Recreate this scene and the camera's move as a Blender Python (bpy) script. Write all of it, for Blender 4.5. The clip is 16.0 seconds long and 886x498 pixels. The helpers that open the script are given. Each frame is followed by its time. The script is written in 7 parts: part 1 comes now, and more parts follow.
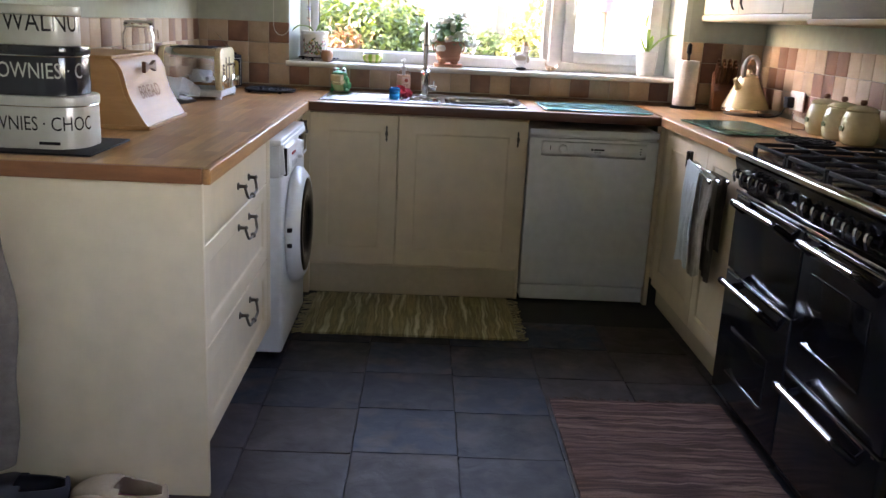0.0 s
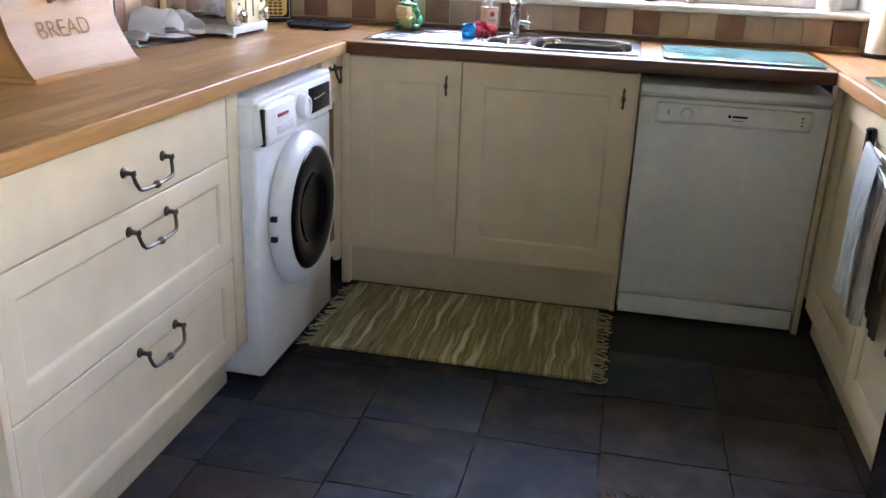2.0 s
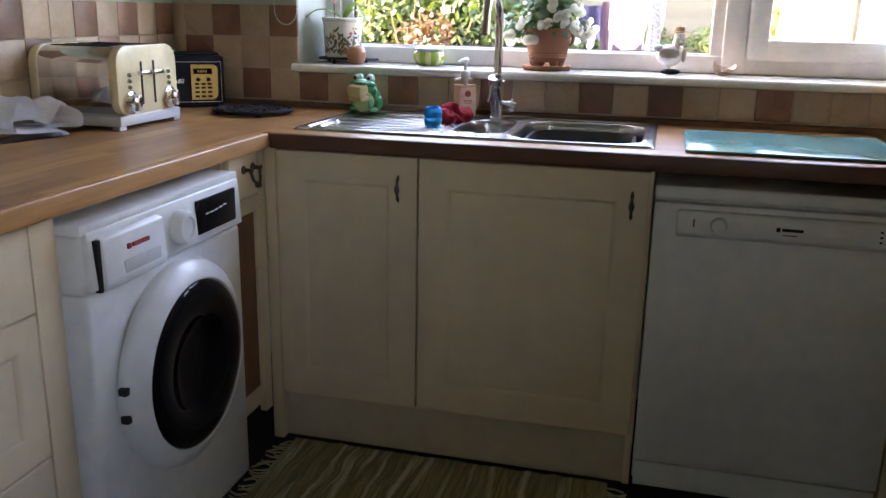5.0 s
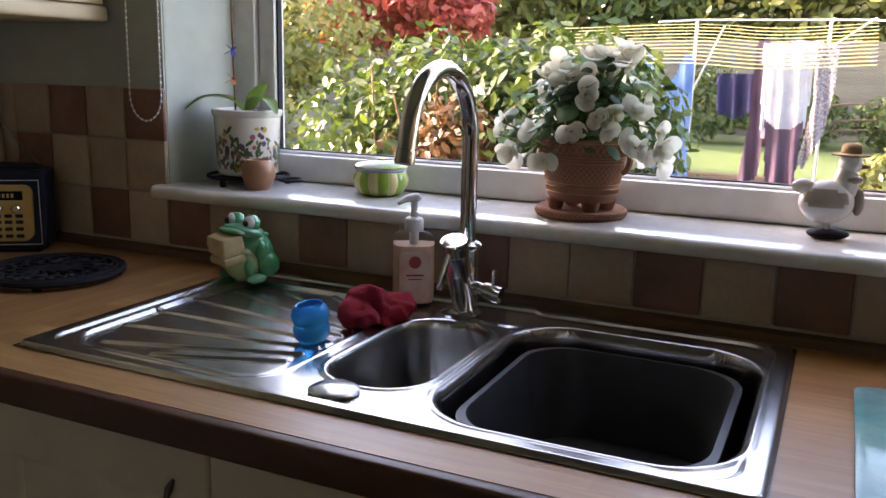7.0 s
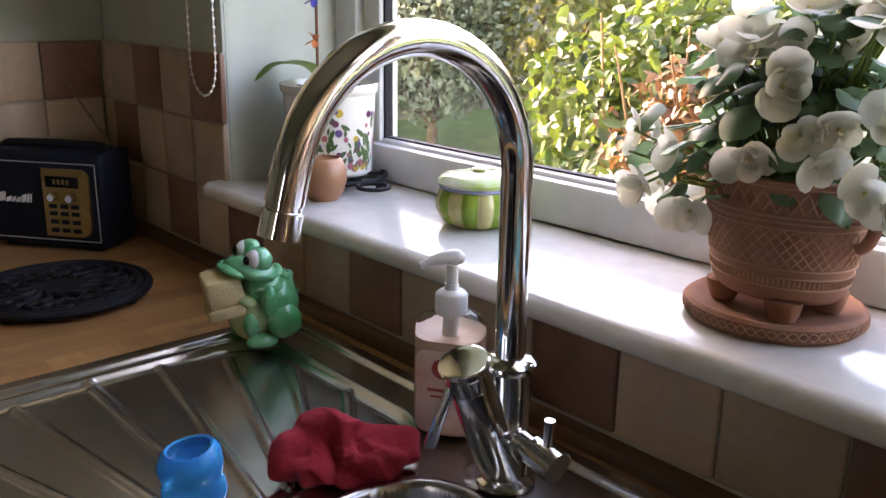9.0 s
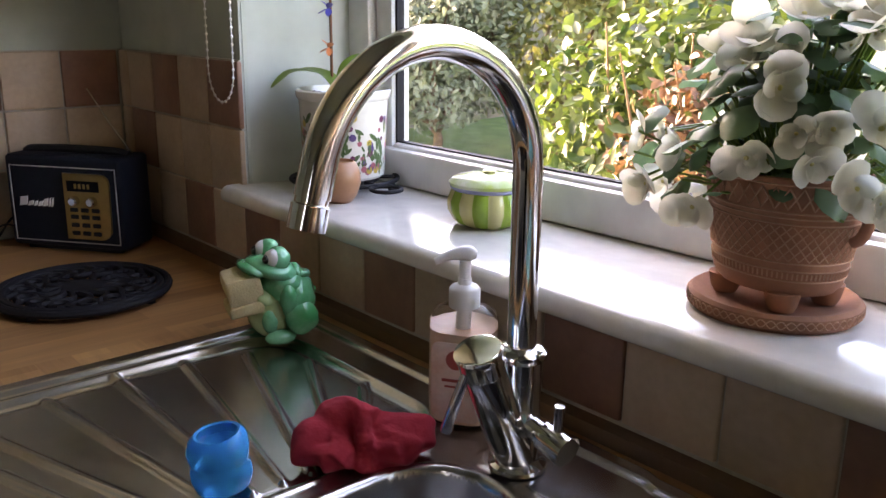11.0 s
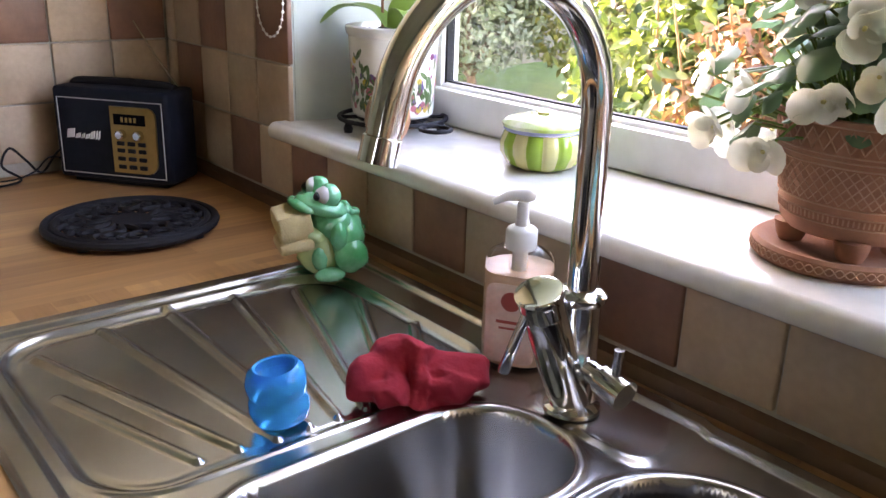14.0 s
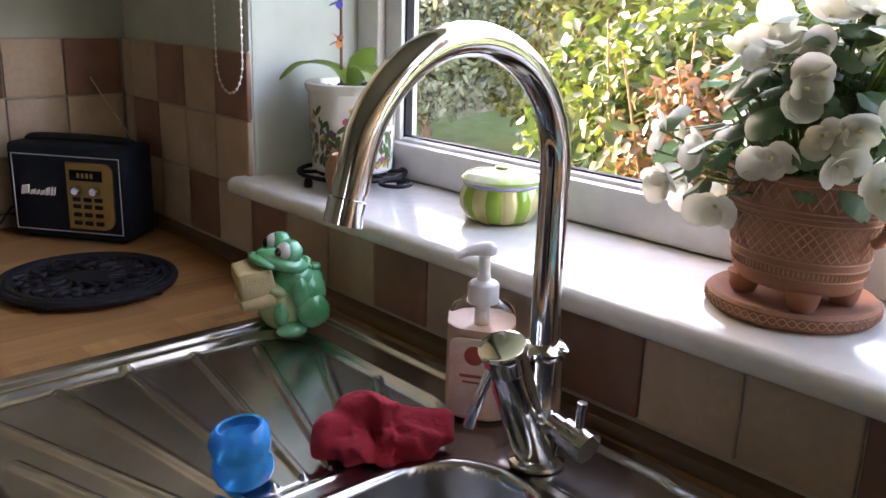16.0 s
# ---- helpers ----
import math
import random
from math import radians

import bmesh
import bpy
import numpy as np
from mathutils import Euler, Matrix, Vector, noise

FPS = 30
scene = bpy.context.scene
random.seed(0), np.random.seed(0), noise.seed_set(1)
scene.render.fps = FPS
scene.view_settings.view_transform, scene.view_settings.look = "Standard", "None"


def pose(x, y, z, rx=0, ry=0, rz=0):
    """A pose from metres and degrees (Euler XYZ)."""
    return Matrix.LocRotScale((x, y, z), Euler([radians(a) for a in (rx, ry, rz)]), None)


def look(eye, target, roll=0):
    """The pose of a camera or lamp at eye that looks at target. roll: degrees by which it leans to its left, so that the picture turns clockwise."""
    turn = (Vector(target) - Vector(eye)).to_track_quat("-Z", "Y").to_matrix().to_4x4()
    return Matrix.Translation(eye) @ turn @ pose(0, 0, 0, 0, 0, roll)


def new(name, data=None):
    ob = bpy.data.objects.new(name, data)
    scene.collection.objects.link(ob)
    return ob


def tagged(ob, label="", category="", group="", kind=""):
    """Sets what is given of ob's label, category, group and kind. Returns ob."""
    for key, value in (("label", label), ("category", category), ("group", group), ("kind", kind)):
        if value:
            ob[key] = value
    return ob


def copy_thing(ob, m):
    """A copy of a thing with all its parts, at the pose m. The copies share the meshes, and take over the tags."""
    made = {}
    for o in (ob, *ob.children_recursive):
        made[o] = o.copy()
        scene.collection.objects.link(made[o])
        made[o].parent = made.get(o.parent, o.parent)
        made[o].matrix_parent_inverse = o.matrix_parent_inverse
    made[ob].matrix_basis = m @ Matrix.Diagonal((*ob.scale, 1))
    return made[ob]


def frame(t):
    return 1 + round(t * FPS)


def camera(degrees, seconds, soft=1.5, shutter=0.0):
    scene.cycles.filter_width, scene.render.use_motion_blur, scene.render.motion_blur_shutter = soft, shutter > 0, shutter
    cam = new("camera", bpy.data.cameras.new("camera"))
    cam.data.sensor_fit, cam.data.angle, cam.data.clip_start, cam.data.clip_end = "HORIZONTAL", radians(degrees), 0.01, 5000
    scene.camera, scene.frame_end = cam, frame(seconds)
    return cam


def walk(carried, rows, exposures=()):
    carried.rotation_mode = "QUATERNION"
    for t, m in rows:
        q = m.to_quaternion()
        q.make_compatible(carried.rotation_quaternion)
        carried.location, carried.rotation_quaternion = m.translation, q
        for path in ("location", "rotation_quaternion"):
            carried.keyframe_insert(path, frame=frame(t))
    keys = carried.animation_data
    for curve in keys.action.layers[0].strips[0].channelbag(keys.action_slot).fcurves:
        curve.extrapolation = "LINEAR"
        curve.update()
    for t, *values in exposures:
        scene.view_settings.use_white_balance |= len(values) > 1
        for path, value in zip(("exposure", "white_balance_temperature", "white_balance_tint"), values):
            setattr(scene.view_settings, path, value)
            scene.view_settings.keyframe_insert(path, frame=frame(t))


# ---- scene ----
cam = camera(54.6, 16.0)
PATH = [
    (0, (0.513, -3.884, 1.282), (0.572, -1.952, 0.768), 2.8),
    (0.5, (0.608, -3.763, 1.251), (0.522, -1.858, 0.649), 1.6),
    (1, (0.706, -3.481, 1.22), (0.578, -1.599, 0.554), 1.7),
    (1.5, (0.809, -3.215, 1.237), (0.603, -1.343, 0.562), 2.2),
    (2, (0.947, -2.881, 1.25), (0.576, -1.037, 0.57), 2.3),
    (2.5, (1.022, -2.596, 1.252), (0.604, -0.754, 0.596), 2.7),
    (3, (0.989, -2.352, 1.241), (0.55, -0.506, 0.607), 3.1),
    (3.2, (1.0, -2.324, 1.25), (0.54, -0.485, 0.612), 3.0),
    (5.3, (1.016, -1.946, 1.223), (0.542, -0.066, 0.731), 1.2),
    (5.5, (1.03, -1.794, 1.225), (0.555, 0.093, 0.762), 1.7),
    (6, (1.023, -1.434, 1.233), (0.518, 0.453, 0.803), 1.9),
    (6.5, (1.015, -1.033, 1.291), (0.426, 0.829, 0.859), 1.2),
    (7, (1.019, -0.685, 1.287), (0.205, 1.094, 0.875), 1.4),
    (7.5, (0.983, -0.403, 1.281), (0.02, 1.288, 0.821), 1.7),
    (8, (0.92, -0.176, 1.296), (-0.184, 1.417, 0.803), 2.0),
    (8.5, (0.94, -0.001, 1.312), (-0.411, 1.367, 0.764), 1.5),
    (8.7, (0.957, 0.026, 1.308), (-0.465, 1.317, 0.75), 1.1),
    (10.8, (0.989, -0.004, 1.311), (-0.461, 1.267, 0.782), 0.7),
    (11, (0.992, -0.007, 1.306), (-0.453, 1.27, 0.777), 0.7),
    (11.5, (0.996, -0.011, 1.308), (-0.434, 1.274, 0.76), 0.9),
    (12, (0.986, -0.011, 1.316), (-0.449, 1.263, 0.753), 2.0),
    (12.5, (0.982, -0.024, 1.315), (-0.457, 1.241, 0.74), 2.6),
    (13, (0.964, -0.03, 1.305), (-0.483, 1.216, 0.711), 2.9),
    (13.5, (0.961, -0.029, 1.305), (-0.484, 1.211, 0.694), 2.9),
    (14, (0.968, -0.025, 1.297), (-0.488, 1.183, 0.647), 1.7),
    (14.5, (0.964, -0.019, 1.29), (-0.52, 1.117, 0.578), 0.9),
    (15, (0.964, -0.019, 1.296), (-0.518, 1.129, 0.6), 1.2),
    (15.5, (0.965, -0.027, 1.309), (-0.482, 1.215, 0.705), 1.4),
    (16, (0.969, -0.034, 1.307), (-0.448, 1.27, 0.765), 1.8),
]
EXPOSURES = [(0, 5.55, 7450, 28), (0.5, 5.85, 7450, 28), (1.0, 6.2, 7400, 27), (2.0, 6.25, 7350, 27), (2.5, 5.85, 7350, 26), (3.0, 5.75, 7350, 27), (5.3, 4.95, 7500, 27), (5.5, 4.85, 7500, 27), (6.0, 4.27, 7700, 28), (6.5, 3.85, 7900, 30), (7.0, 3.9, 7900, 29), (7.5, 4.03, 8000, 30), (8.0, 4.08, 8200, 31), (8.7, 4.27, 8200, 31), (11.0, 4.28, 8200, 31), (12.3, 4.34, 8200, 31), (13.0, 4.74, 8150, 31), (13.5, 4.95, 8100, 31), (14.5, 5.33, 8000, 31), (15.0, 5.28, 7950, 30), (15.5, 5.0, 7950, 29), (16.0, 4.55, 8100, 31)]
walk(cam, [(t, look(eye, target, roll)) for t, eye, target, roll in PATH], exposures=EXPOSURES)


# ---- light ----
world = bpy.data.worlds.new("sky")
scene.world = world
world.use_nodes = True
wn = world.node_tree
sky = wn.nodes.new("ShaderNodeTexSky")
sky.sky_type, sky.sun_disc = "NISHITA", False
sky.sun_elevation, sky.sun_rotation = radians(24), radians(267)
sky.air_density, sky.dust_density = 1.0, 1.8
wn.links.new(sky.outputs[0], wn.nodes["Background"].inputs[0])
wn.nodes["Background"].inputs[1].default_value = 0.15
sun = new("sun", bpy.data.lights.new("sun", "SUN"))
sun.data.energy, sun.data.angle, sun.data.color = 1.9, radians(0.6), (1.0, 0.93, 0.82)
sun.matrix_world = look((-9.7, -0.5, 4.4), (0, 0, 0))
# Added fill: assumed daylight from an unseen east opening, brightens drawers and end panel.
side_fill = new("unseen_side_fill", bpy.data.lights.new("unseen_side_fill", "AREA"))
side_fill.data.shape, side_fill.data.size, side_fill.data.size_y = "RECTANGLE", 0.85, 1.0
side_fill.data.energy, side_fill.data.color = 0.120, (1.0, 0.94, 0.87)
side_fill.matrix_world = look((2.30, -3.30, 1.48), (-0.65, -3.1, 0.8))
sky_light = new("window_daylight", bpy.data.lights.new("window_daylight", "AREA"))
sky_light.data.shape, sky_light.data.size, sky_light.data.size_y = "RECTANGLE", 1.70, 0.24
sky_light.data.energy, sky_light.data.color = 0.12, (0.84, 0.93, 1.0)
sky_light.matrix_world = look((0.82, 0.74, 1.88), (0.70, -0.55, 0.95))

# ---- materials ----
def nodes_of(name):
    m = bpy.data.materials.new(name)
    m.use_nodes = True
    t = m.node_tree
    return m, t, t.nodes["Principled BSDF"]


def rgba(c):
    return (c[0], c[1], c[2], 1.0)


def mk(name, a, b=None, rough=0.5, metal=0.0, scale=8.0, bump=0.1, fine=60.0, depth=0.002, each=0.0, coat=0.0, stretch=(1, 1, 1), trans=0.0, rough2=None, spec=0.5):
    """A surface with two scales of variation: a broad mix of a and b, a fine grain in relief, and a shift from piece to piece."""
    m, t, p = nodes_of(name)
    n, l = t.nodes, t.links
    b = b or tuple(c * 0.86 for c in a)
    tc = n.new("ShaderNodeTexCoord")
    mp = n.new("ShaderNodeMapping")
    mp.inputs["Scale"].default_value = stretch
    l.new(tc.outputs["Object"], mp.inputs[0])
    src = mp.outputs[0]
    oi = n.new("ShaderNodeObjectInfo")
    if each:
        add = n.new("ShaderNodeVectorMath")
        add.operation = "MULTIPLY_ADD"
        l.new(oi.outputs["Random"], add.inputs[0])
        add.inputs[1].default_value = (37.0, 19.0, 11.0)
        l.new(src, add.inputs[2])
        src = add.outputs[0]
    big = n.new("ShaderNodeTexNoise")
    big.inputs["Scale"].default_value, big.inputs["Detail"].default_value = scale, 5
    small = n.new("ShaderNodeTexNoise")
    small.inputs["Scale"].default_value, small.inputs["Detail"].default_value = scale * fine / 8, 6
    l.new(src, big.inputs["Vector"])
    l.new(src, small.inputs["Vector"])
    ramp = n.new("ShaderNodeMapRange")
    ramp.inputs[1].default_value, ramp.inputs[2].default_value = 0.32, 0.68
    l.new(big.outputs[0], ramp.inputs[0])
    mix = n.new("ShaderNodeMix")
    mix.data_type = "RGBA"
    mix.inputs[6].default_value, mix.inputs[7].default_value = rgba(a), rgba(b)
    l.new(ramp.outputs[0], mix.inputs[0])
    col = mix.outputs[2]
    grain = n.new("ShaderNodeMix")
    grain.data_type, grain.blend_type = "RGBA", "MULTIPLY"
    grain.inputs[0].default_value = 0.25
    l.new(col, grain.inputs[6])
    l.new(small.outputs[0], grain.inputs[7])
    col = grain.outputs[2]
    if each:
        hsv = n.new("ShaderNodeHueSaturation")
        mr = n.new("ShaderNodeMapRange")
        mr.inputs[3].default_value, mr.inputs[4].default_value = 1.15 - each, 1.15 + each
        l.new(oi.outputs["Random"], mr.inputs[0])
        l.new(mr.outputs[0], hsv.inputs["Value"])
        l.new(col, hsv.inputs["Color"])
        col = hsv.outputs[0]
    l.new(col, p.inputs["Base Color"])
    rr = n.new("ShaderNodeMapRange")
    rr.inputs[3].default_value, rr.inputs[4].default_value = rough, rough2 if rough2 is not None else min(1, rough * 1.25)
    l.new(small.outputs[0], rr.inputs[0])
    l.new(rr.outputs[0], p.inputs["Roughness"])
    p.inputs["Metallic"].default_value = metal
    p.inputs["Coat Weight"].default_value = coat
    p.inputs["Specular IOR Level"].default_value = spec
    p.inputs["Transmission Weight"].default_value = trans
    if bump:
        bp = n.new("ShaderNodeBump")
        bp.inputs["Strength"].default_value, bp.inputs["Distance"].default_value = bump, depth
        l.new(small.outputs[0], bp.inputs["Height"])
        l.new(bp.outputs[0], p.inputs["Normal"])
    return m


def staves(name, along_y):
    """Oiled oak worktop glued from short staves, with grain along them."""
    m, t, p = nodes_of(name)
    n, l = t.nodes, t.links
    tc = n.new("ShaderNodeTexCoord")
    mp = n.new("ShaderNodeMapping")
    mp.inputs["Rotation"].default_value = (0, 0, radians(90 if along_y else 0))
    l.new(tc.outputs["Object"], mp.inputs[0])
    br = n.new("ShaderNodeTexBrick")
    br.offset, br.squash = 0.37, 1.0
    for k, v in (("Scale", 1.0), ("Mortar Size", 0.0006), ("Mortar Smooth", 0.3), ("Bias", 0.0), ("Brick Width", 0.42), ("Row Height", 0.042)):
        br.inputs[k].default_value = v
    br.inputs["Color1"].default_value, br.inputs["Color2"].default_value = (0, 0, 0, 1), (1, 1, 1, 1)
    br.inputs["Mortar"].default_value = (0.4, 0.4, 0.4, 1)
    l.new(mp.outputs[0], br.inputs["Vector"])
    stretch = n.new("ShaderNodeMapping")
    stretch.inputs["Scale"].default_value = (3.0, 42.0, 42.0)
    l.new(mp.outputs[0], stretch.inputs[0])
    gr = n.new("ShaderNodeTexNoise")
    gr.inputs["Scale"].default_value, gr.inputs["Detail"].default_value, gr.inputs["Distortion"].default_value = 2.2, 7, 0.8
    l.new(stretch.outputs[0], gr.inputs["Vector"])
    big = n.new("ShaderNodeTexNoise")
    big.inputs["Scale"].default_value = 3.0
    l.new(mp.outputs[0], big.inputs["Vector"])
    c1 = n.new("ShaderNodeMix")
    c1.data_type = "RGBA"
    c1.inputs[6].default_value, c1.inputs[7].default_value = (0.50, 0.260, 0.100, 1), (0.30, 0.135, 0.048, 1)
    l.new(br.outputs["Color"], c1.inputs[0])
    c2 = n.new("ShaderNodeMix")
    c2.data_type, c2.blend_type = "RGBA", "MULTIPLY"
    c2.inputs[0].default_value = 0.55
    l.new(c1.outputs[2], c2.inputs[6])
    l.new(gr.outputs[0], c2.inputs[7])
    hs = n.new("ShaderNodeHueSaturation")
    hs.inputs["Value"].default_value = 1.35
    l.new(c2.outputs[2], hs.inputs["Color"])
    l.new(hs.outputs[0], p.inputs["Base Color"])
    rr = n.new("ShaderNodeMapRange")
    rr.inputs[3].default_value, rr.inputs[4].default_value = 0.26, 0.5
    l.new(big.outputs[0], rr.inputs[0])
    l.new(rr.outputs[0], p.inputs["Roughness"])
    bp = n.new("ShaderNodeBump")
    bp.inputs["Strength"].default_value, bp.inputs["Distance"].default_value = 0.12, 0.001
    l.new(gr.outputs[0], bp.inputs["Height"])
    l.new(bp.outputs[0], p.inputs["Normal"])
    return m


def stripes(name, axis, cols, width):
    """Woven rag stripes across the rug, uneven in width, with a coarse weave in relief."""
    m, t, p = nodes_of(name)
    n, l = t.nodes, t.links
    tc = n.new("ShaderNodeTexCoord")
    mp = n.new("ShaderNodeMapping")
    s = [1.6, 1.6, 1.6]
    s[axis] = 1.0 / width
    mp.inputs["Scale"].default_value = s
    bend = n.new("ShaderNodeTexNoise")
    bend.inputs["Scale"].default_value, bend.inputs["Detail"].default_value = 9.0, 2
    l.new(tc.outputs["Object"], bend.inputs["Vector"])
    sway = n.new("ShaderNodeVectorMath")
    sway.operation = "MULTIPLY_ADD"
    l.new(bend.outputs["Color"], sway.inputs[0])
    sway.inputs[1].default_value = (0.030, 0.030, 0.0)
    l.new(tc.outputs["Object"], sway.inputs[2])
    l.new(sway.outputs[0], mp.inputs[0])
    nz = n.new("ShaderNodeTexNoise")
    nz.inputs["Scale"].default_value, nz.inputs["Detail"].default_value = 1.0, 3
    l.new(mp.outputs[0], nz.inputs["Vector"])
    cr = n.new("ShaderNodeValToRGB")
    cr.color_ramp.elements[0].position, cr.color_ramp.elements[0].color = 0.28, rgba(cols[0])
    cr.color_ramp.elements[1].position, cr.color_ramp.elements[1].color = 0.74, rgba(cols[-1])
    for i, c in enumerate(cols[1:-1]):
        e = cr.color_ramp.elements.new(0.28 + 0.46 * (i + 1) / (len(cols) - 1))
        e.color = rgba(c)
    l.new(nz.outputs[0], cr.inputs[0])
    wv = n.new("ShaderNodeTexNoise")
    wv.inputs["Scale"].default_value, wv.inputs["Detail"].default_value = 170, 3
    l.new(tc.outputs["Object"], wv.inputs["Vector"])
    mx = n.new("ShaderNodeMix")
    mx.data_type, mx.blend_type = "RGBA", "MULTIPLY"
    mx.inputs[0].default_value = 0.6
    l.new(cr.outputs[0], mx.inputs[6])
    l.new(wv.outputs[0], mx.inputs[7])
    hs = n.new("ShaderNodeHueSaturation")
    hs.inputs["Value"].default_value = 1.45
    l.new(mx.outputs[2], hs.inputs["Color"])
    l.new(hs.outputs[0], p.inputs["Base Color"])
    p.inputs["Roughness"].default_value = 0.95
    bp = n.new("ShaderNodeBump")
    bp.inputs["Strength"].default_value, bp.inputs["Distance"].default_value = 0.6, 0.003
    l.new(wv.outputs[0], bp.inputs["Height"])
    l.new(bp.outputs[0], p.inputs["Normal"])
    return m


def glassy(name, c=(1, 1, 1), rough=0.0, ior=1.45):
    m, t, p = nodes_of(name)
    p.inputs["Base Color"].default_value = rgba(c)
    p.inputs["Transmission Weight"].default_value, p.inputs["Roughness"].default_value, p.inputs["IOR"].default_value = 1.0, rough, ior
    return m


def pane_glass(name):
    """Thin window glass: mostly clear, with a weak reflection."""
    m, t, p = nodes_of(name)
    n, l = t.nodes, t.links
    tr = n.new("ShaderNodeBsdfTransparent")
    gl = n.new("ShaderNodeBsdfGlossy")
    gl.inputs["Roughness"].default_value = 0.02
    mx = n.new("ShaderNodeMixShader")
    mx.inputs[0].default_value = 0.035
    l.new(tr.outputs[0], mx.inputs[1])
    l.new(gl.outputs[0], mx.inputs[2])
    l.new(mx.outputs[0], n["Material Output"].inputs[0])
    return m


def leafy(name, a, b, trans=0.35, rough=0.45):
    """Leaves or petals that let some light through, each of its own shade."""
    m, t, p = nodes_of(name)
    n, l = t.nodes, t.links
    ge = n.new("ShaderNodeNewGeometry")
    mx = n.new("ShaderNodeMix")
    mx.data_type = "RGBA"
    mx.inputs[6].default_value, mx.inputs[7].default_value = rgba(a), rgba(b)
    l.new(ge.outputs["Random Per Island"], mx.inputs[0])
    nz = n.new("ShaderNodeTexNoise")
    nz.inputs["Scale"].default_value = 40
    tc = n.new("ShaderNodeTexCoord")
    l.new(tc.outputs["Object"], nz.inputs["Vector"])
    m2 = n.new("ShaderNodeMix")
    m2.data_type, m2.blend_type = "RGBA", "MULTIPLY"
    m2.inputs[0].default_value = 0.35
    l.new(mx.outputs[2], m2.inputs[6])
    l.new(nz.outputs[0], m2.inputs[7])
    l.new(m2.outputs[2], p.inputs["Base Color"])
    p.inputs["Roughness"].default_value = rough
    tl = n.new("ShaderNodeBsdfTranslucent")
    l.new(m2.outputs[2], tl.inputs[0])
    ms = n.new("ShaderNodeMixShader")
    ms.inputs[0].default_value = trans
    l.new(p.outputs[0], ms.inputs[1])
    l.new(tl.outputs[0], ms.inputs[2])
    l.new(ms.outputs[0], n["Material Output"].inputs[0])
    return m


M = {}
M["wall"] = mk("wall_paint", (0.47, 0.51, 0.45), (0.44, 0.48, 0.42), rough=0.85, bump=0.15, scale=3)
M["upvc"] = mk("white_plastic_frame", (0.82, 0.82, 0.80), (0.78, 0.78, 0.77), rough=0.28, bump=0.02, scale=4)
M["sill"] = mk("polished_marble_sill", (0.80, 0.78, 0.73), (0.70, 0.67, 0.61), rough=0.10, rough2=0.2, bump=0.02, scale=5, coat=0.3)
M["cream"] = mk("cream_foil", (0.74, 0.60, 0.42), (0.725, 0.585, 0.405), rough=0.38, bump=0.02, scale=1.5)
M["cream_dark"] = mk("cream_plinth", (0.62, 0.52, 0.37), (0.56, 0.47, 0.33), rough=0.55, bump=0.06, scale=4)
M["oak_x"], M["oak_y"] = staves("oak_staves_along_back", False), staves("oak_staves_along_side", True)
M["tile_cream"] = mk("cream_stone_tile", (0.46, 0.335, 0.235), (0.39, 0.275, 0.185), rough=0.42, bump=0.35, scale=14, depth=0.002, each=0.13)
M["tile_brown"] = mk("brown_stone_tile", (0.235, 0.115, 0.070), (0.17, 0.080, 0.050), rough=0.42, bump=0.35, scale=14, depth=0.002, each=0.22)
M["grout"] = mk("grout", (0.50, 0.45, 0.38), rough=0.9, bump=0.3, scale=30)
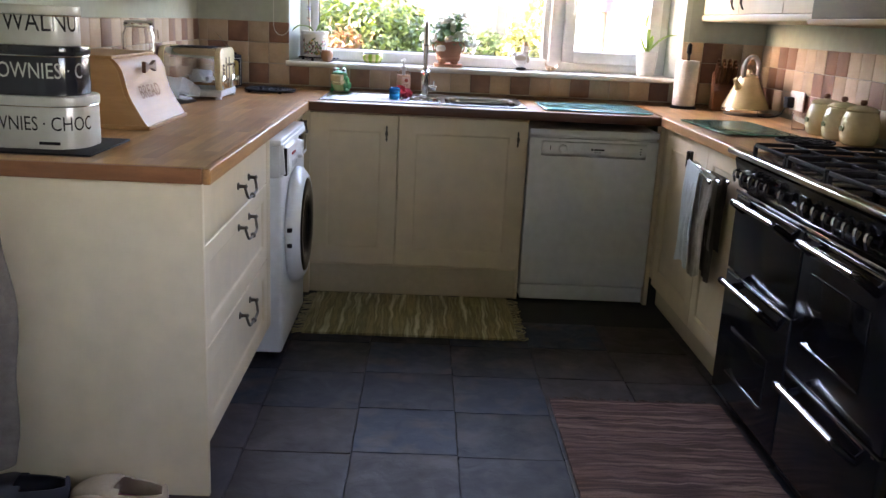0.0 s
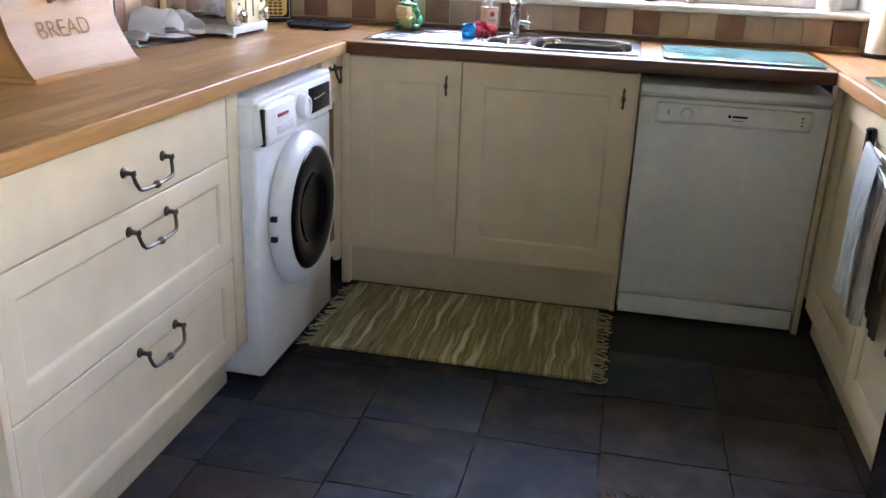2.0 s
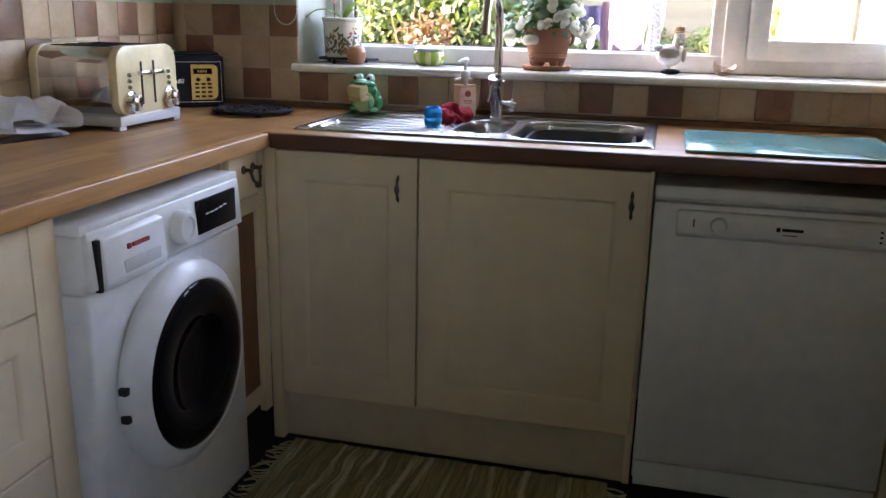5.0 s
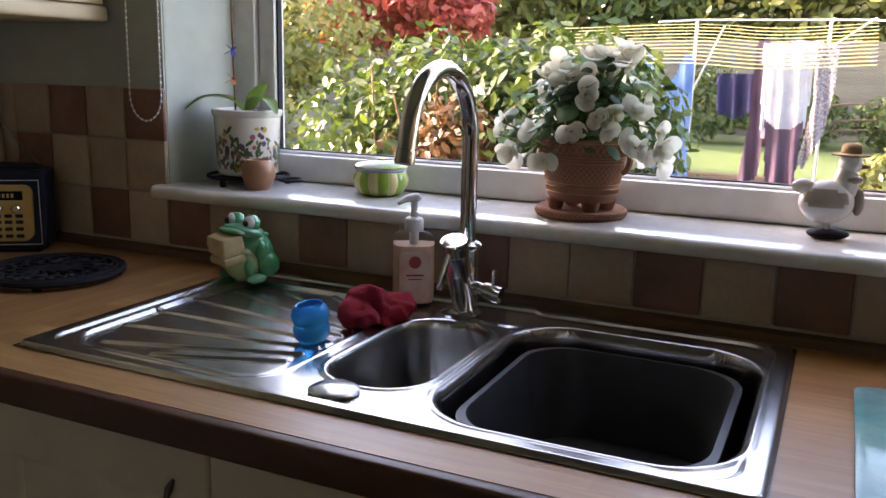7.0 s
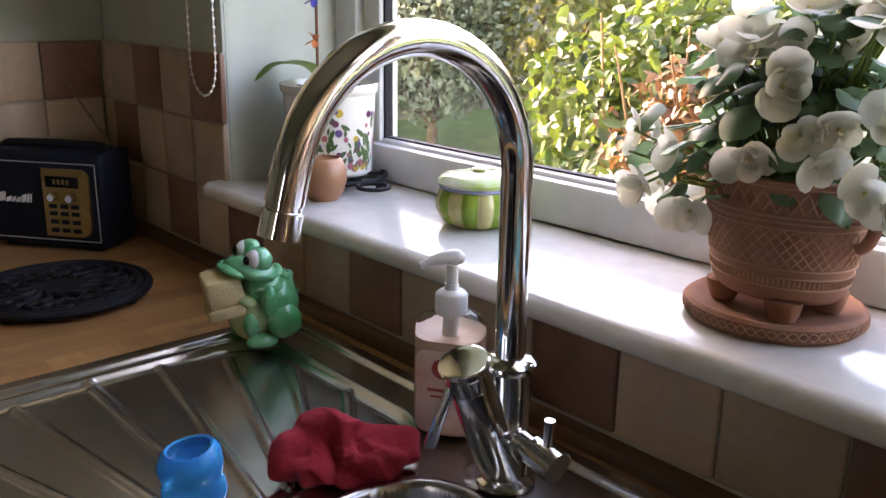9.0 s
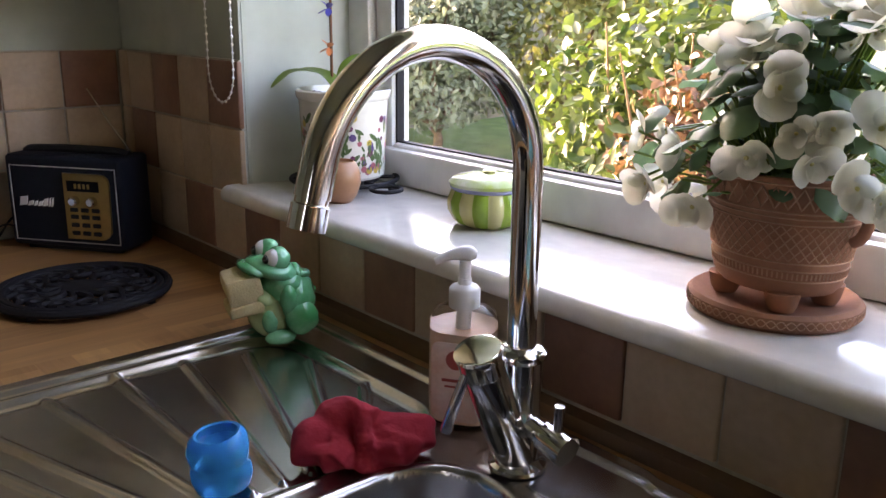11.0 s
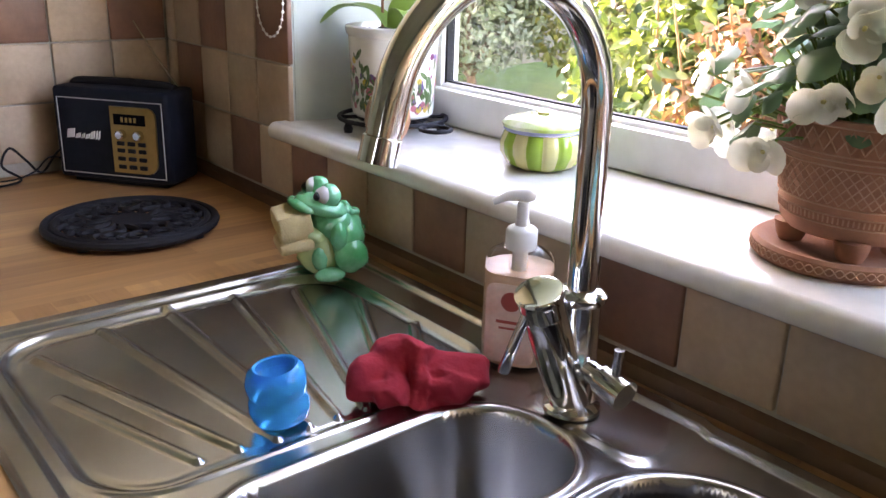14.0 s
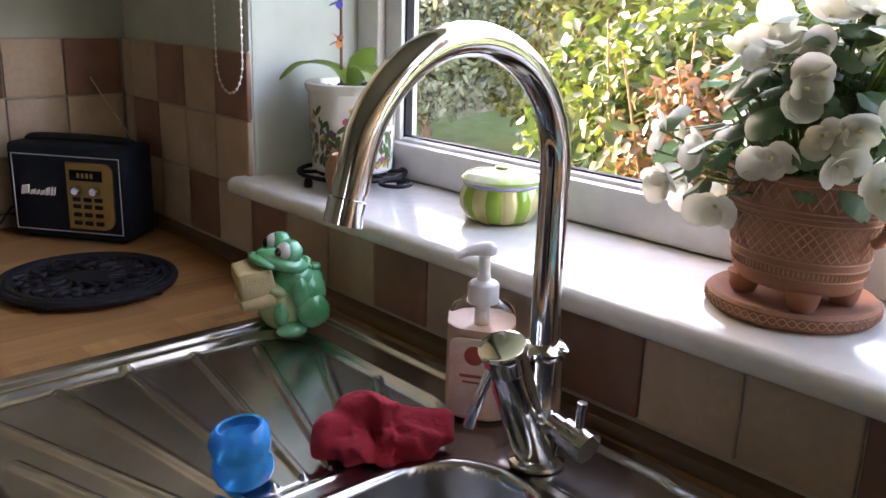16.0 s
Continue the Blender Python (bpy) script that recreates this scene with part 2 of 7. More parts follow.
def slate_stone(name):
    """Riven slate: each tile of its own blue, purple, grey or rusty cast, with layered clefts."""
    m, t, p = nodes_of(name)
    n, l = t.nodes, t.links
    tc, oi = n.new("ShaderNodeTexCoord"), n.new("ShaderNodeObjectInfo")
    off = n.new("ShaderNodeVectorMath")
    off.operation = "MULTIPLY_ADD"
    l.new(oi.outputs["Random"], off.inputs[0])
    off.inputs[1].default_value = (41.0, 23.0, 7.0)
    l.new(tc.outputs["Object"], off.inputs[2])
    cr = n.new("ShaderNodeValToRGB")
    cr.color_ramp.interpolation = "CONSTANT"
    tones = ((0.0, (0.010, 0.014, 0.024)), (0.26, (0.024, 0.019, 0.021)), (0.42, (0.012, 0.014, 0.018)), (0.58, (0.014, 0.024, 0.044)), (0.74, (0.030, 0.020, 0.017)), (0.87, (0.044, 0.037, 0.043)))
    cr.color_ramp.elements[0].color, cr.color_ramp.elements[1].position = rgba(tones[0][1]), tones[1][0]
    cr.color_ramp.elements[1].color = rgba(tones[1][1])
    for pos, c in tones[2:]:
        cr.color_ramp.elements.new(pos).color = rgba(c)
    l.new(oi.outputs["Random"], cr.inputs[0])
    big, cleft = n.new("ShaderNodeTexNoise"), n.new("ShaderNodeTexNoise")
    big.inputs["Scale"].default_value, big.inputs["Detail"].default_value = 8, 7
    cleft.inputs["Scale"].default_value, cleft.inputs["Detail"].default_value, cleft.inputs["Distortion"].default_value = 11, 8, 1.2
    for x in (big, cleft):
        l.new(off.outputs[0], x.inputs["Vector"])
    steps = n.new("ShaderNodeMath")
    steps.operation = "SNAP"
    steps.inputs[1].default_value = 0.09
    l.new(big.outputs[0], steps.inputs[0])
    add = n.new("ShaderNodeMath")
    add.operation = "MULTIPLY_ADD"
    l.new(cleft.outputs[0], add.inputs[0])
    add.inputs[1].default_value = 0.30
    l.new(steps.outputs[0], add.inputs[2])
    mx = n.new("ShaderNodeMix")
    mx.data_type = "RGBA"
    mx.inputs[7].default_value = (0.060, 0.046, 0.042, 1)
    mr = n.new("ShaderNodeMapRange")
    mr.inputs[1].default_value, mr.inputs[2].default_value, mr.inputs[4].default_value = 0.46, 0.66, 0.8
    l.new(big.outputs[0], mr.inputs[0])
    l.new(mr.outputs[0], mx.inputs[0])
    l.new(cr.outputs[0], mx.inputs[6])
    l.new(mx.outputs[2], p.inputs["Base Color"])
    rr = n.new("ShaderNodeMapRange")
    rr.inputs[3].default_value, rr.inputs[4].default_value = 0.30, 0.75
    l.new(cleft.outputs[0], rr.inputs[0])
    l.new(rr.outputs[0], p.inputs["Roughness"])
    p.inputs["Specular IOR Level"].default_value = 0.22
    bp = n.new("ShaderNodeBump")
    bp.inputs["Strength"].default_value, bp.inputs["Distance"].default_value = 1.0, 0.008
    l.new(add.outputs[0], bp.inputs["Height"])
    l.new(bp.outputs[0], p.inputs["Normal"])
    return m
M["slate"] = slate_stone("riven_slate")
M["slate_grout"] = mk("dark_grout", (0.024, 0.023, 0.024), rough=0.9, bump=0.3, scale=30)
M["steel"] = mk("brushed_steel", (0.57, 0.56, 0.55), (0.49, 0.48, 0.47), rough=0.18, rough2=0.30, metal=1.0, bump=0.0, scale=5)
M["chrome"] = mk("chrome", (0.78, 0.78, 0.78), (0.74, 0.74, 0.74), rough=0.05, rough2=0.10, metal=1.0, bump=0.0, scale=6)
M["pewter"] = mk("dark_pewter", (0.16, 0.14, 0.12), (0.10, 0.085, 0.07), rough=0.34, metal=1.0, bump=0.1, scale=40)
M["appliance"] = mk("white_enamel", (0.76, 0.77, 0.78), (0.73, 0.74, 0.75), rough=0.26, bump=0.03, scale=3)
M["appliance_grey"] = mk("grey_plastic", (0.55, 0.56, 0.57), rough=0.4, scale=5)
M["black_gloss"] = mk("black_enamel", (0.012, 0.013, 0.018), (0.010, 0.010, 0.014), rough=0.10, rough2=0.16, bump=0.01, scale=4, spec=0.35)
M["black_glass"] = mk("dark_door_glass", (0.006, 0.006, 0.008), (0.008, 0.008, 0.010), spec=0.15, rough=0.06, rough2=0.1, bump=0.0, scale=3)
M["black_matt"] = mk("black_matt", (0.007, 0.007, 0.010), (0.011, 0.011, 0.014), rough=0.6, bump=0.3, scale=30, spec=0.25)
M["wood_dark"] = mk("brown_wood", (0.20, 0.075, 0.028), (0.13, 0.048, 0.018), rough=0.45, bump=0.2, scale=4, stretch=(6, 6, 1))
M["pine"] = mk("lacquered_pine", (0.44, 0.225, 0.085), (0.37, 0.18, 0.062), rough=0.46, bump=0.08, scale=3, stretch=(2, 1, 9))
M["engrave"] = mk("burnt_wood", (0.26, 0.12, 0.045), rough=0.7, scale=30)
M["rug_green"] = stripes("green_rag_weave", 0, [(0.09, 0.075, 0.035), (0.30, 0.26, 0.13), (0.16, 0.14, 0.065), (0.46, 0.42, 0.27), (0.62, 0.58, 0.42)], 0.030)
M["rug_brown"] = stripes("brown_rag_weave", 1, [(0.030, 0.014, 0.012), (0.22, 0.12, 0.10), (0.07, 0.034, 0.030), (0.30, 0.18, 0.15), (0.11, 0.06, 0.05)], 0.034)
M["fringe_green"] = mk("pale_cotton_fringe", (0.42, 0.38, 0.24), rough=0.95, bump=0.4, scale=60)
M["fringe_brown"] = mk("brown_cotton_fringe", (0.12, 0.085, 0.07), rough=0.95, bump=0.4, scale=60)
M["glass"] = glassy("clear_glass")
M["pane"] = pane_glass("window_glass")

# ---- builders ----
def obj_from(name, bm, mat, smooth=40):
    me = bpy.data.meshes.new(name)
    bm.to_mesh(me)
    bm.free()
    for one in (mat if isinstance(mat, (list, tuple)) else [mat]):
        me.materials.append(one)
    if smooth:
        me.polygons.foreach_set("use_smooth", [True] * len(me.polygons))
        me.set_sharp_from_angle(angle=radians(smooth))
    return new(name, me)


def thing(name, at, label, category, group="", rz=0.0, kind=""):
    e = new(name)
    e.empty_display_size = 0.05
    e.matrix_world = pose(*at, 0, 0, rz)
    return tagged(e, label, category, group, kind)


def part(name, bm, mat, parent, label="", smooth=40):
    ob = obj_from(name, bm, mat, smooth)
    ob.parent = parent
    if label:
        ob["label"] = label
    return ob


def setting(name, bm, mat, label, category="", smooth=40):
    return tagged(obj_from(name, bm, mat, smooth), label, category or name.split("_")[0], kind="structure")


def box(bm, x0, x1, y0, y1, z0, z1, bev=0.0, seg=2):
    m = Matrix.LocRotScale(((x0 + x1) / 2, (y0 + y1) / 2, (z0 + z1) / 2), None, (abs(x1 - x0), abs(y1 - y0), abs(z1 - z0)))
    r = bmesh.ops.create_cube(bm, size=1.0, matrix=m)
    if bev:
        es = list({e for v in r["verts"] for e in v.link_edges})
        bmesh.ops.bevel(bm, geom=es, offset=bev, segments=seg, profile=0.5, affect="EDGES")
    return bm


def B(*a, **k):
    return box(bmesh.new(), *a, **k)


def lathe(bm, prof, seg=32, at=(0, 0, 0), sx=1.0, sy=1.0, axis=None):
    """A turned form: prof lists (radius, height) from below to above; axis: the direction of its height."""
    rot = Vector(axis).to_track_quat("Z", "Y").to_matrix() if axis else Matrix.Identity(3)
    rings = []
    for r, z in prof:
        ring = []
        for i in range(seg):
            a = 2 * math.pi * i / seg
            ring.append(bm.verts.new(Vector(at) + rot @ Vector((r * math.cos(a) * sx, r * math.sin(a) * sy, z))))
        rings.append(ring)
    for p, q in zip(rings, rings[1:]):
        for i in range(seg):
            j = (i + 1) % seg
            bm.faces.new((p[i], p[j], q[j], q[i]))
    if prof[0][0] > 1e-5:
        bm.faces.new(rings[0][::-1])
    if prof[-1][0] > 1e-5:
        bm.faces.new(rings[-1])
    bmesh.ops.remove_doubles(bm, verts=[v for v in rings[0] + rings[-1]], dist=1e-6)
    return bm


def L(*a, **k):
    return lathe(bmesh.new(), *a, **k)


def tube(bm, pts, r, seg=10, caps=True):
    """A round bar along pts; r is a radius or one for each point."""
    pts = [Vector(p) for p in pts]
    rs = r if isinstance(r, (list, tuple)) else [r] * len(pts)
    rings, up = [], None
    for i, p in enumerate(pts):
        d = (pts[min(i + 1, len(pts) - 1)] - pts[max(i - 1, 0)]).normalized()
        if up is None:
            up = Vector((0, 0, 1)) if abs(d.z) < 0.9 else Vector((1, 0, 0))
        side = d.cross(up).normalized()
        up = side.cross(d).normalized()
        rings.append([bm.verts.new(p + (side * math.cos(2 * math.pi * k / seg) + up * math.sin(2 * math.pi * k / seg)) * rs[i]) for k in range(seg)])
    for a, b in zip(rings, rings[1:]):
        for k in range(seg):
            j = (k + 1) % seg
            bm.faces.new((a[k], a[j], b[j], b[k]))
    if caps:
        bm.faces.new(rings[0][::-1])
        bm.faces.new(rings[-1])
    bmesh.ops.recalc_face_normals(bm, faces=bm.faces)
    return bm


def Tb(*a, **k):
    return tube(bmesh.new(), *a, **k)


def curve_pts(pts, n=8):
    """A smooth line through pts."""
    pts = [Vector(p) for p in pts]
    ext = [pts[0] * 2 - pts[1]] + pts + [pts[-1] * 2 - pts[-2]]
    out = []
    for i in range(1, len(ext) - 2):
        a, b, c, d = ext[i - 1:i + 3]
        for k in range(n):
            t = k / n
            out.append(0.5 * ((2 * b) + (c - a) * t + (2 * a - 5 * b + 4 * c - d) * t * t + (3 * b - a - 3 * c + d) * t ** 3))
    out.append(pts[-1])
    return out


def prism(bm, outline, h0, h1, axis="z", bev=0.0):
    """A slab with the given outline: pairs across axis, from h0 to h1 along it."""
    def at(u, v, h):
        return {"z": (u, v, h), "x": (h, u, v), "y": (u, h, v)}[axis]
    lo = [bm.verts.new(at(u, v, h0)) for u, v in outline]
    hi = [bm.verts.new(at(u, v, h1)) for u, v in outline]
    fs = [bm.faces.new(lo[::-1]), bm.faces.new(hi)]
    for i in range(len(lo)):
        j = (i + 1) % len(lo)
        fs.append(bm.faces.new((lo[i], lo[j], hi[j], hi[i])))
    bmesh.ops.recalc_face_normals(bm, faces=fs)
    if bev:
        bmesh.ops.bevel(bm, geom=list({e for f in fs for e in f.edges}), offset=bev, segments=2, profile=0.5, affect="EDGES")
    return bm


def rounded(w, h, r, n=6, cx=0.0, cy=0.0):
    out = []
    for sx, sy, a0 in ((1, 1, 0), (-1, 1, 90), (-1, -1, 180), (1, -1, 270)):
        for k in range(n + 1):
            a = radians(a0 + 90 * k / n)
            out.append((cx + sx * (w / 2 - r) + r * math.cos(a), cy + sy * (h / 2 - r) + r * math.sin(a)))
    return out


def words(text, size, thick=0.0008):
    """Letters in Blender's own font as a bmesh, standing in the x-z plane, starting at x = 0."""
    cu = bpy.data.curves.new("lettering", "FONT")
    cu.body, cu.size, cu.extrude = text, size, thick
    cu.resolution_u = 3
    tmp = new("lettering", cu)
    me = bpy.data.meshes.new_from_object(tmp.evaluated_get(bpy.context.evaluated_depsgraph_get()))
    bm = bmesh.new()
    bm.from_mesh(me)
    bpy.data.objects.remove(tmp)
    bpy.data.curves.remove(cu)
    bpy.data.meshes.remove(me)
    bmesh.ops.rotate(bm, verts=bm.verts, cent=(0, 0, 0), matrix=Matrix.Rotation(radians(90), 3, "X"))
    return bm


def panel_door(parent, name, u0, u1, z0, z1, face, rail=0.085, t=0.02, label="", flat=False):
    """A shaker door in the x-z plane whose front lies at y = face (looking to -y): a moulded frame round a recessed panel."""
    bm = bmesh.new()
    if flat:
        box(bm, u0, u1, face, face + t, z0, z1, 0.002)
        return part(name, bm, M["cream"], parent, label)
    rings = []
    for d, y in ((0.0, face + t), (0.0, face + 0.002), (0.002, face), (rail - 0.011, face), (rail - 0.008, face + 0.0015), (rail, face + 0.007), (rail, face + t)):
        rings.append([bm.verts.new(p) for p in ((u0 + d, y, z0 + d), (u1 - d, y, z0 + d), (u1 - d, y, z1 - d), (u0 + d, y, z1 - d))])
    for a, b in zip(rings, rings[1:] + rings[:1]):
        for k in range(4):
            bm.faces.new((a[k], a[(k + 1) % 4], b[(k + 1) % 4], b[k]))
    bmesh.ops.recalc_face_normals(bm, faces=bm.faces)
    door = part(name, bm, M["cream"], parent, label)
    part("panel", B(u0 + rail - 0.002, u1 - rail + 0.002, face + 0.0075, face + t - 0.002, z0 + rail - 0.002, z1 - rail + 0.002), M["cream"], door)
    return door

# ---- the room ----
XL, XR, YN, YS, ZC = -0.648, 2.26, 0.632, -4.2, 2.42
WX0, WX1, WZ0, WZ1 = -0.185, 1.83, 1.02, 2.06
floor = setting("floor", B(XL - 0.3, XR + 0.3, YS - 0.25, YN + 0.25, -0.14, -0.012), M["slate_grout"], "dark grouted kitchen floor under slate tiles", "floor", smooth=0)
# Ceiling is unseen; its colour is toned down to dim the room's bounce.
ceiling = setting("ceiling", B(XL - 0.3, XR + 0.3, YS - 0.25, YN + 0.25, ZC, ZC + 0.12), mk("low_bounce_ceiling", (0.50, 0.47, 0.42), (0.46, 0.43, 0.38), rough=0.9, bump=0.15, scale=3), "unseen plaster ceiling, paint darkened to cut bounced light", "ceiling", smooth=0)
bm = bmesh.new()
for a in ((XL - 0.25, WX0, YN, YN + 0.25, -0.1, ZC), (WX1, XR + 0.25, YN, YN + 0.25, -0.1, ZC), (WX0, WX1, YN, YN + 0.25, -0.1, WZ0), (WX0, WX1, YN, YN + 0.25, WZ1, ZC)):
    box(bm, *a)
wall_north = setting("wall_north", bm, M["wall"], "pale sage painted wall with the sink window in it", "wall", smooth=0)
wall_west = setting("wall_west", B(XL - 0.25, XL, YS, YN, -0.1, ZC), M["wall"], "pale sage painted wall behind the toaster worktop", "wall", smooth=0)
# Unseen opening, made up to let the side fill and sky in.
bm = bmesh.new()
for a in ((YS, -3.75, -0.1, ZC), (-2.85, YN, -0.1, ZC), (-3.75, -2.85, -0.1, 0.95), (-3.75, -2.85, 2.0, ZC)):
    box(bm, XR, XR + 0.25, *a)
wall_east = setting("wall_east", bm, M["wall"], "pale sage painted wall behind the range cooker", "wall", smooth=0)
# Unseen rear wall, made pale so it reflects light onto faces looking to -y.
setting("wall_south", B(XL - 0.25, XR + 0.25, YS - 0.25, YS, -0.1, ZC), mk("rear_bounce_paint", (0.58, 0.54, 0.46), (0.54, 0.50, 0.42), rough=0.85, bump=0.15, scale=3), "unseen cream wall closing the room, tone set to bounce light", "wall", smooth=0)

# sink window
win = thing("window_1", (0, 0.80, 1.05), "white plastic window with a fixed pane and an opening casement", "window", kind="structure")
def rails(x0, x1, z0, z1, w, y0, y1, bev=0.006, wb=None):
    bm = bmesh.new()
    wb = wb or w
    box(bm, x0, x0 + w, y0, y1, z0, z1, bev)
    box(bm, x1 - w, x1, y0, y1, z0, z1, bev)
    box(bm, x0 + w - 0.004, x1 - w + 0.004, y0 + 0.001, y1 - 0.001, z0, z0 + wb, bev)
    box(bm, x0 + w - 0.004, x1 - w + 0.004, y0 + 0.001, y1 - 0.001, z1 - w, z1, bev)
    return bm
part("window_frame", rails(-0.155, 1.80, 0.0, 1.0, 0.055, 0.0, 0.062), M["upvc"], win)
part("glazing_bead", rails(-0.100, 1.172, 0.05, 0.95, 0.042, 0.012, 0.05, 0.008, wb=0.012), M["upvc"], win)
part("mullion", B(1.168, 1.238, -0.004, 0.066, 0.0, 1.0, 0.006), M["upvc"], win)
part("casement", rails(1.24, 1.752, 0.045, 0.955, 0.062, -0.014, 0.05, 0.008), M["upvc"], win)
part("gasket", rails(-0.060, 1.168, 0.058, 0.912, 0.006, 0.020, 0.034, 0.0), M["black_matt"], win)
for x0, x1, z0, z1 in ((-0.058, 1.166, 0.06, 0.91), (1.30, 1.692, 0.105, 0.895)):
    g = part("pane", B(x0, x1, 0.025, 0.029, z0, z1), M["pane"], win, smooth=0)
    g.visible_shadow = False
bm = B(1.275, 1.297, -0.03, -0.012, 0.37, 0.43, 0.004)
tube(bm, [(1.286, -0.03, 0.40), (1.286, -0.05, 0.40), (1.286, -0.052, 0.36), (1.286, -0.05, 0.29)], 0.007)
part("window_handle", bm, M["upvc"], win)
# plastered sides of the window opening
bm = bmesh.new()
prism(bm, [(-0.187, 0.628), (-0.150, 0.81), (-0.15, 0.875), (-0.20, 0.875), (-0.20, 0.628)], 1.02, 2.06)
prism(bm, [(1.832, 0.628), (1.86, 0.628), (1.86, 0.875), (1.79, 0.875), (1.79, 0.81)], 1.02, 2.06)
setting("reveal_trim", bm, mk("reveal_paint", (0.55, 0.60, 0.55), (0.52, 0.57, 0.52), rough=0.7, bump=0.1, scale=3), "pale sage painted plaster sides of the window opening", "reveal", smooth=0)
# sill with a rounded nose
prof = [(0.86, 1.022), (0.86, 1.049), (0.602, 1.049)] + [(0.602 - 0.0135 * math.sin(radians(a)), 1.0355 + 0.0135 * math.cos(radians(a))) for a in range(0, 181, 20)][1:] 
bm = prism(bmesh.new(), prof, -0.196, 1.845, axis="x")
setting("window_sill", bm, M["sill"], "polished cream marble window sill with rounded front edge", "sill", smooth=35)

# ---- worktops ----
def noses(bm, x0, x1, y0, y1):
    return box(bm, x0, x1, y0, y1, 0.865, 0.905, 0.004, 3)
bm = bmesh.new()
box(bm, XL + 0.002, -0.02, -1.783, 0.628, 0.865, 0.905)
wt = thing("side_worktop", (0, 0, 0), "oiled oak stave worktop over the drawers and washing machine", "worktop")
part("slab", bm, M["oak_y"], wt)
# Edges facing -y are darker and redder than the slab and the +x edge.
M["lipping"] = mk("dark_oak_edge", (0.130, 0.048, 0.020), (0.085, 0.030, 0.013), rough=0.38, bump=0.15, scale=5, stretch=(1, 6, 6))
M["end_grain"] = mk("reddish_oak_edge", (0.30, 0.115, 0.045), (0.22, 0.080, 0.030), rough=0.40, bump=0.15, scale=5, stretch=(1, 6, 6))
part("front_edge", noses(bmesh.new(), -0.0205, 0.0, -1.803, 0.0), M["oak_y"], wt, "rounded pale oak front edge")
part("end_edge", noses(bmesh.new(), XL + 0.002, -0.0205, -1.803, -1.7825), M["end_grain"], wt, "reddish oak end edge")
bm = bmesh.new()
ring = {}
for z in (0.865, 0.905):
    ring[z] = [[bm.verts.new((x, y, z)) for x, y in c] for c in (((-0.02, 0.018), (1.593, 0.018), (1.593, 0.628), (-0.02, 0.628)), ((0.042, 0.094), (0.982, 0.094), (0.982, 0.580), (0.042, 0.580)))]
for i in range(4):
    j = (i + 1) % 4
    for z in ring:
        o_, h_ = ring[z]
        bm.faces.new((o_[i], o_[j], h_[j], h_[i]))
    for k in (0, 1):
        bm.faces.new((ring[0.865][k][i], ring[0.865][k][j], ring[0.905][k][j], ring[0.905][k][i]))
bmesh.ops.recalc_face_normals(bm, faces=bm.faces)
wt = thing("sink_worktop", (0, 0, 0), "oiled oak stave worktop with dark front edge round the sink", "worktop")
part("slab", bm, M["oak_x"], wt)
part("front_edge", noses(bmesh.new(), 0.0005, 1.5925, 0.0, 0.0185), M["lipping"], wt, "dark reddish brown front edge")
bm = bmesh.new()
box(bm, 1.613, XR - 0.002, -1.024, 0.628, 0.865, 0.905)
noses(bm, 1.593, 1.6135, -1.024, 0.02)
tagged(obj_from("kettle_worktop", bm, M["oak_y"]), "oiled oak stave worktop beside the range cooker", "worktop")
bm = box(bmesh.new(), 1.60, XR - 0.002, -2.75, -2.145, 0.865, 0.905, 0.004)
tagged(obj_from("end_worktop", bm, M["oak_y"]), "short oak worktop past the range cooker", "worktop")
bm = prism(bmesh.new(), [(0.628, 0.905), (0.608, 0.905), (0.613, 0.918), (0.628, 0.924)], XL + 0.004, XR - 0.004, axis="x")
setting("oak_upstand", bm, mk("dark_oak_strip", (0.17, 0.085, 0.035), (0.12, 0.06, 0.025), rough=0.45, scale=4, stretch=(1, 8, 8)), "narrow oak sealing strip along the tiles", "trim")

# ---- base units ----
def pewter_handle(parent, name, x, y, z, w=0.10, up=False):
    """A drop pull with two rosettes and a bead in the middle; upright for a door's finger pull."""
    bm = bmesh.new()
    if up:
        tube(bm, curve_pts([(x, y, z + 0.035), (x, y - 0.010, z + 0.022), (x, y - 0.016, z), (x, y - 0.010, z - 0.022), (x, y, z - 0.036)], 4), [0.002, 0.003, 0.004, 0.005, 0.004, 0.0035, 0.004, 0.0062, 0.0075, 0.0062, 0.004, 0.0035, 0.004, 0.005, 0.004, 0.003, 0.0015], 8)
    else:
        for s in (-1, 1):
            lathe(bm, [(0.0, 0.0), (0.012, 0.001), (0.011, 0.004), (0.006, 0.007), (0.005, 0.022), (0.008, 0.026), (0.0, 0.031)], 12, (x + s * w / 2, y, z + 0.02), axis=(0, -1, 0))
        tube(bm, curve_pts([(x - w / 2, y - 0.022, z + 0.018), (x - w / 2 + 0.006, y - 0.027, z - 0.006), (x - w / 2 + 0.02, y - 0.03, z - 0.018), (x, y - 0.03, z - 0.021), (x + w / 2 - 0.02, y - 0.03, z - 0.018), (x + w / 2 - 0.006, y - 0.027, z - 0.006), (x + w / 2, y - 0.022, z + 0.018)], 4), 0.0042, 8)
        lathe(bm, [(0.0, -0.014), (0.006, -0.010), (0.009, 0.0), (0.006, 0.010), (0.0, 0.014)], 12, (x, y - 0.03, z - 0.021), axis=(1, 0, 0))
    return part(name, bm, M["pewter"], parent, "dark pewter handle")


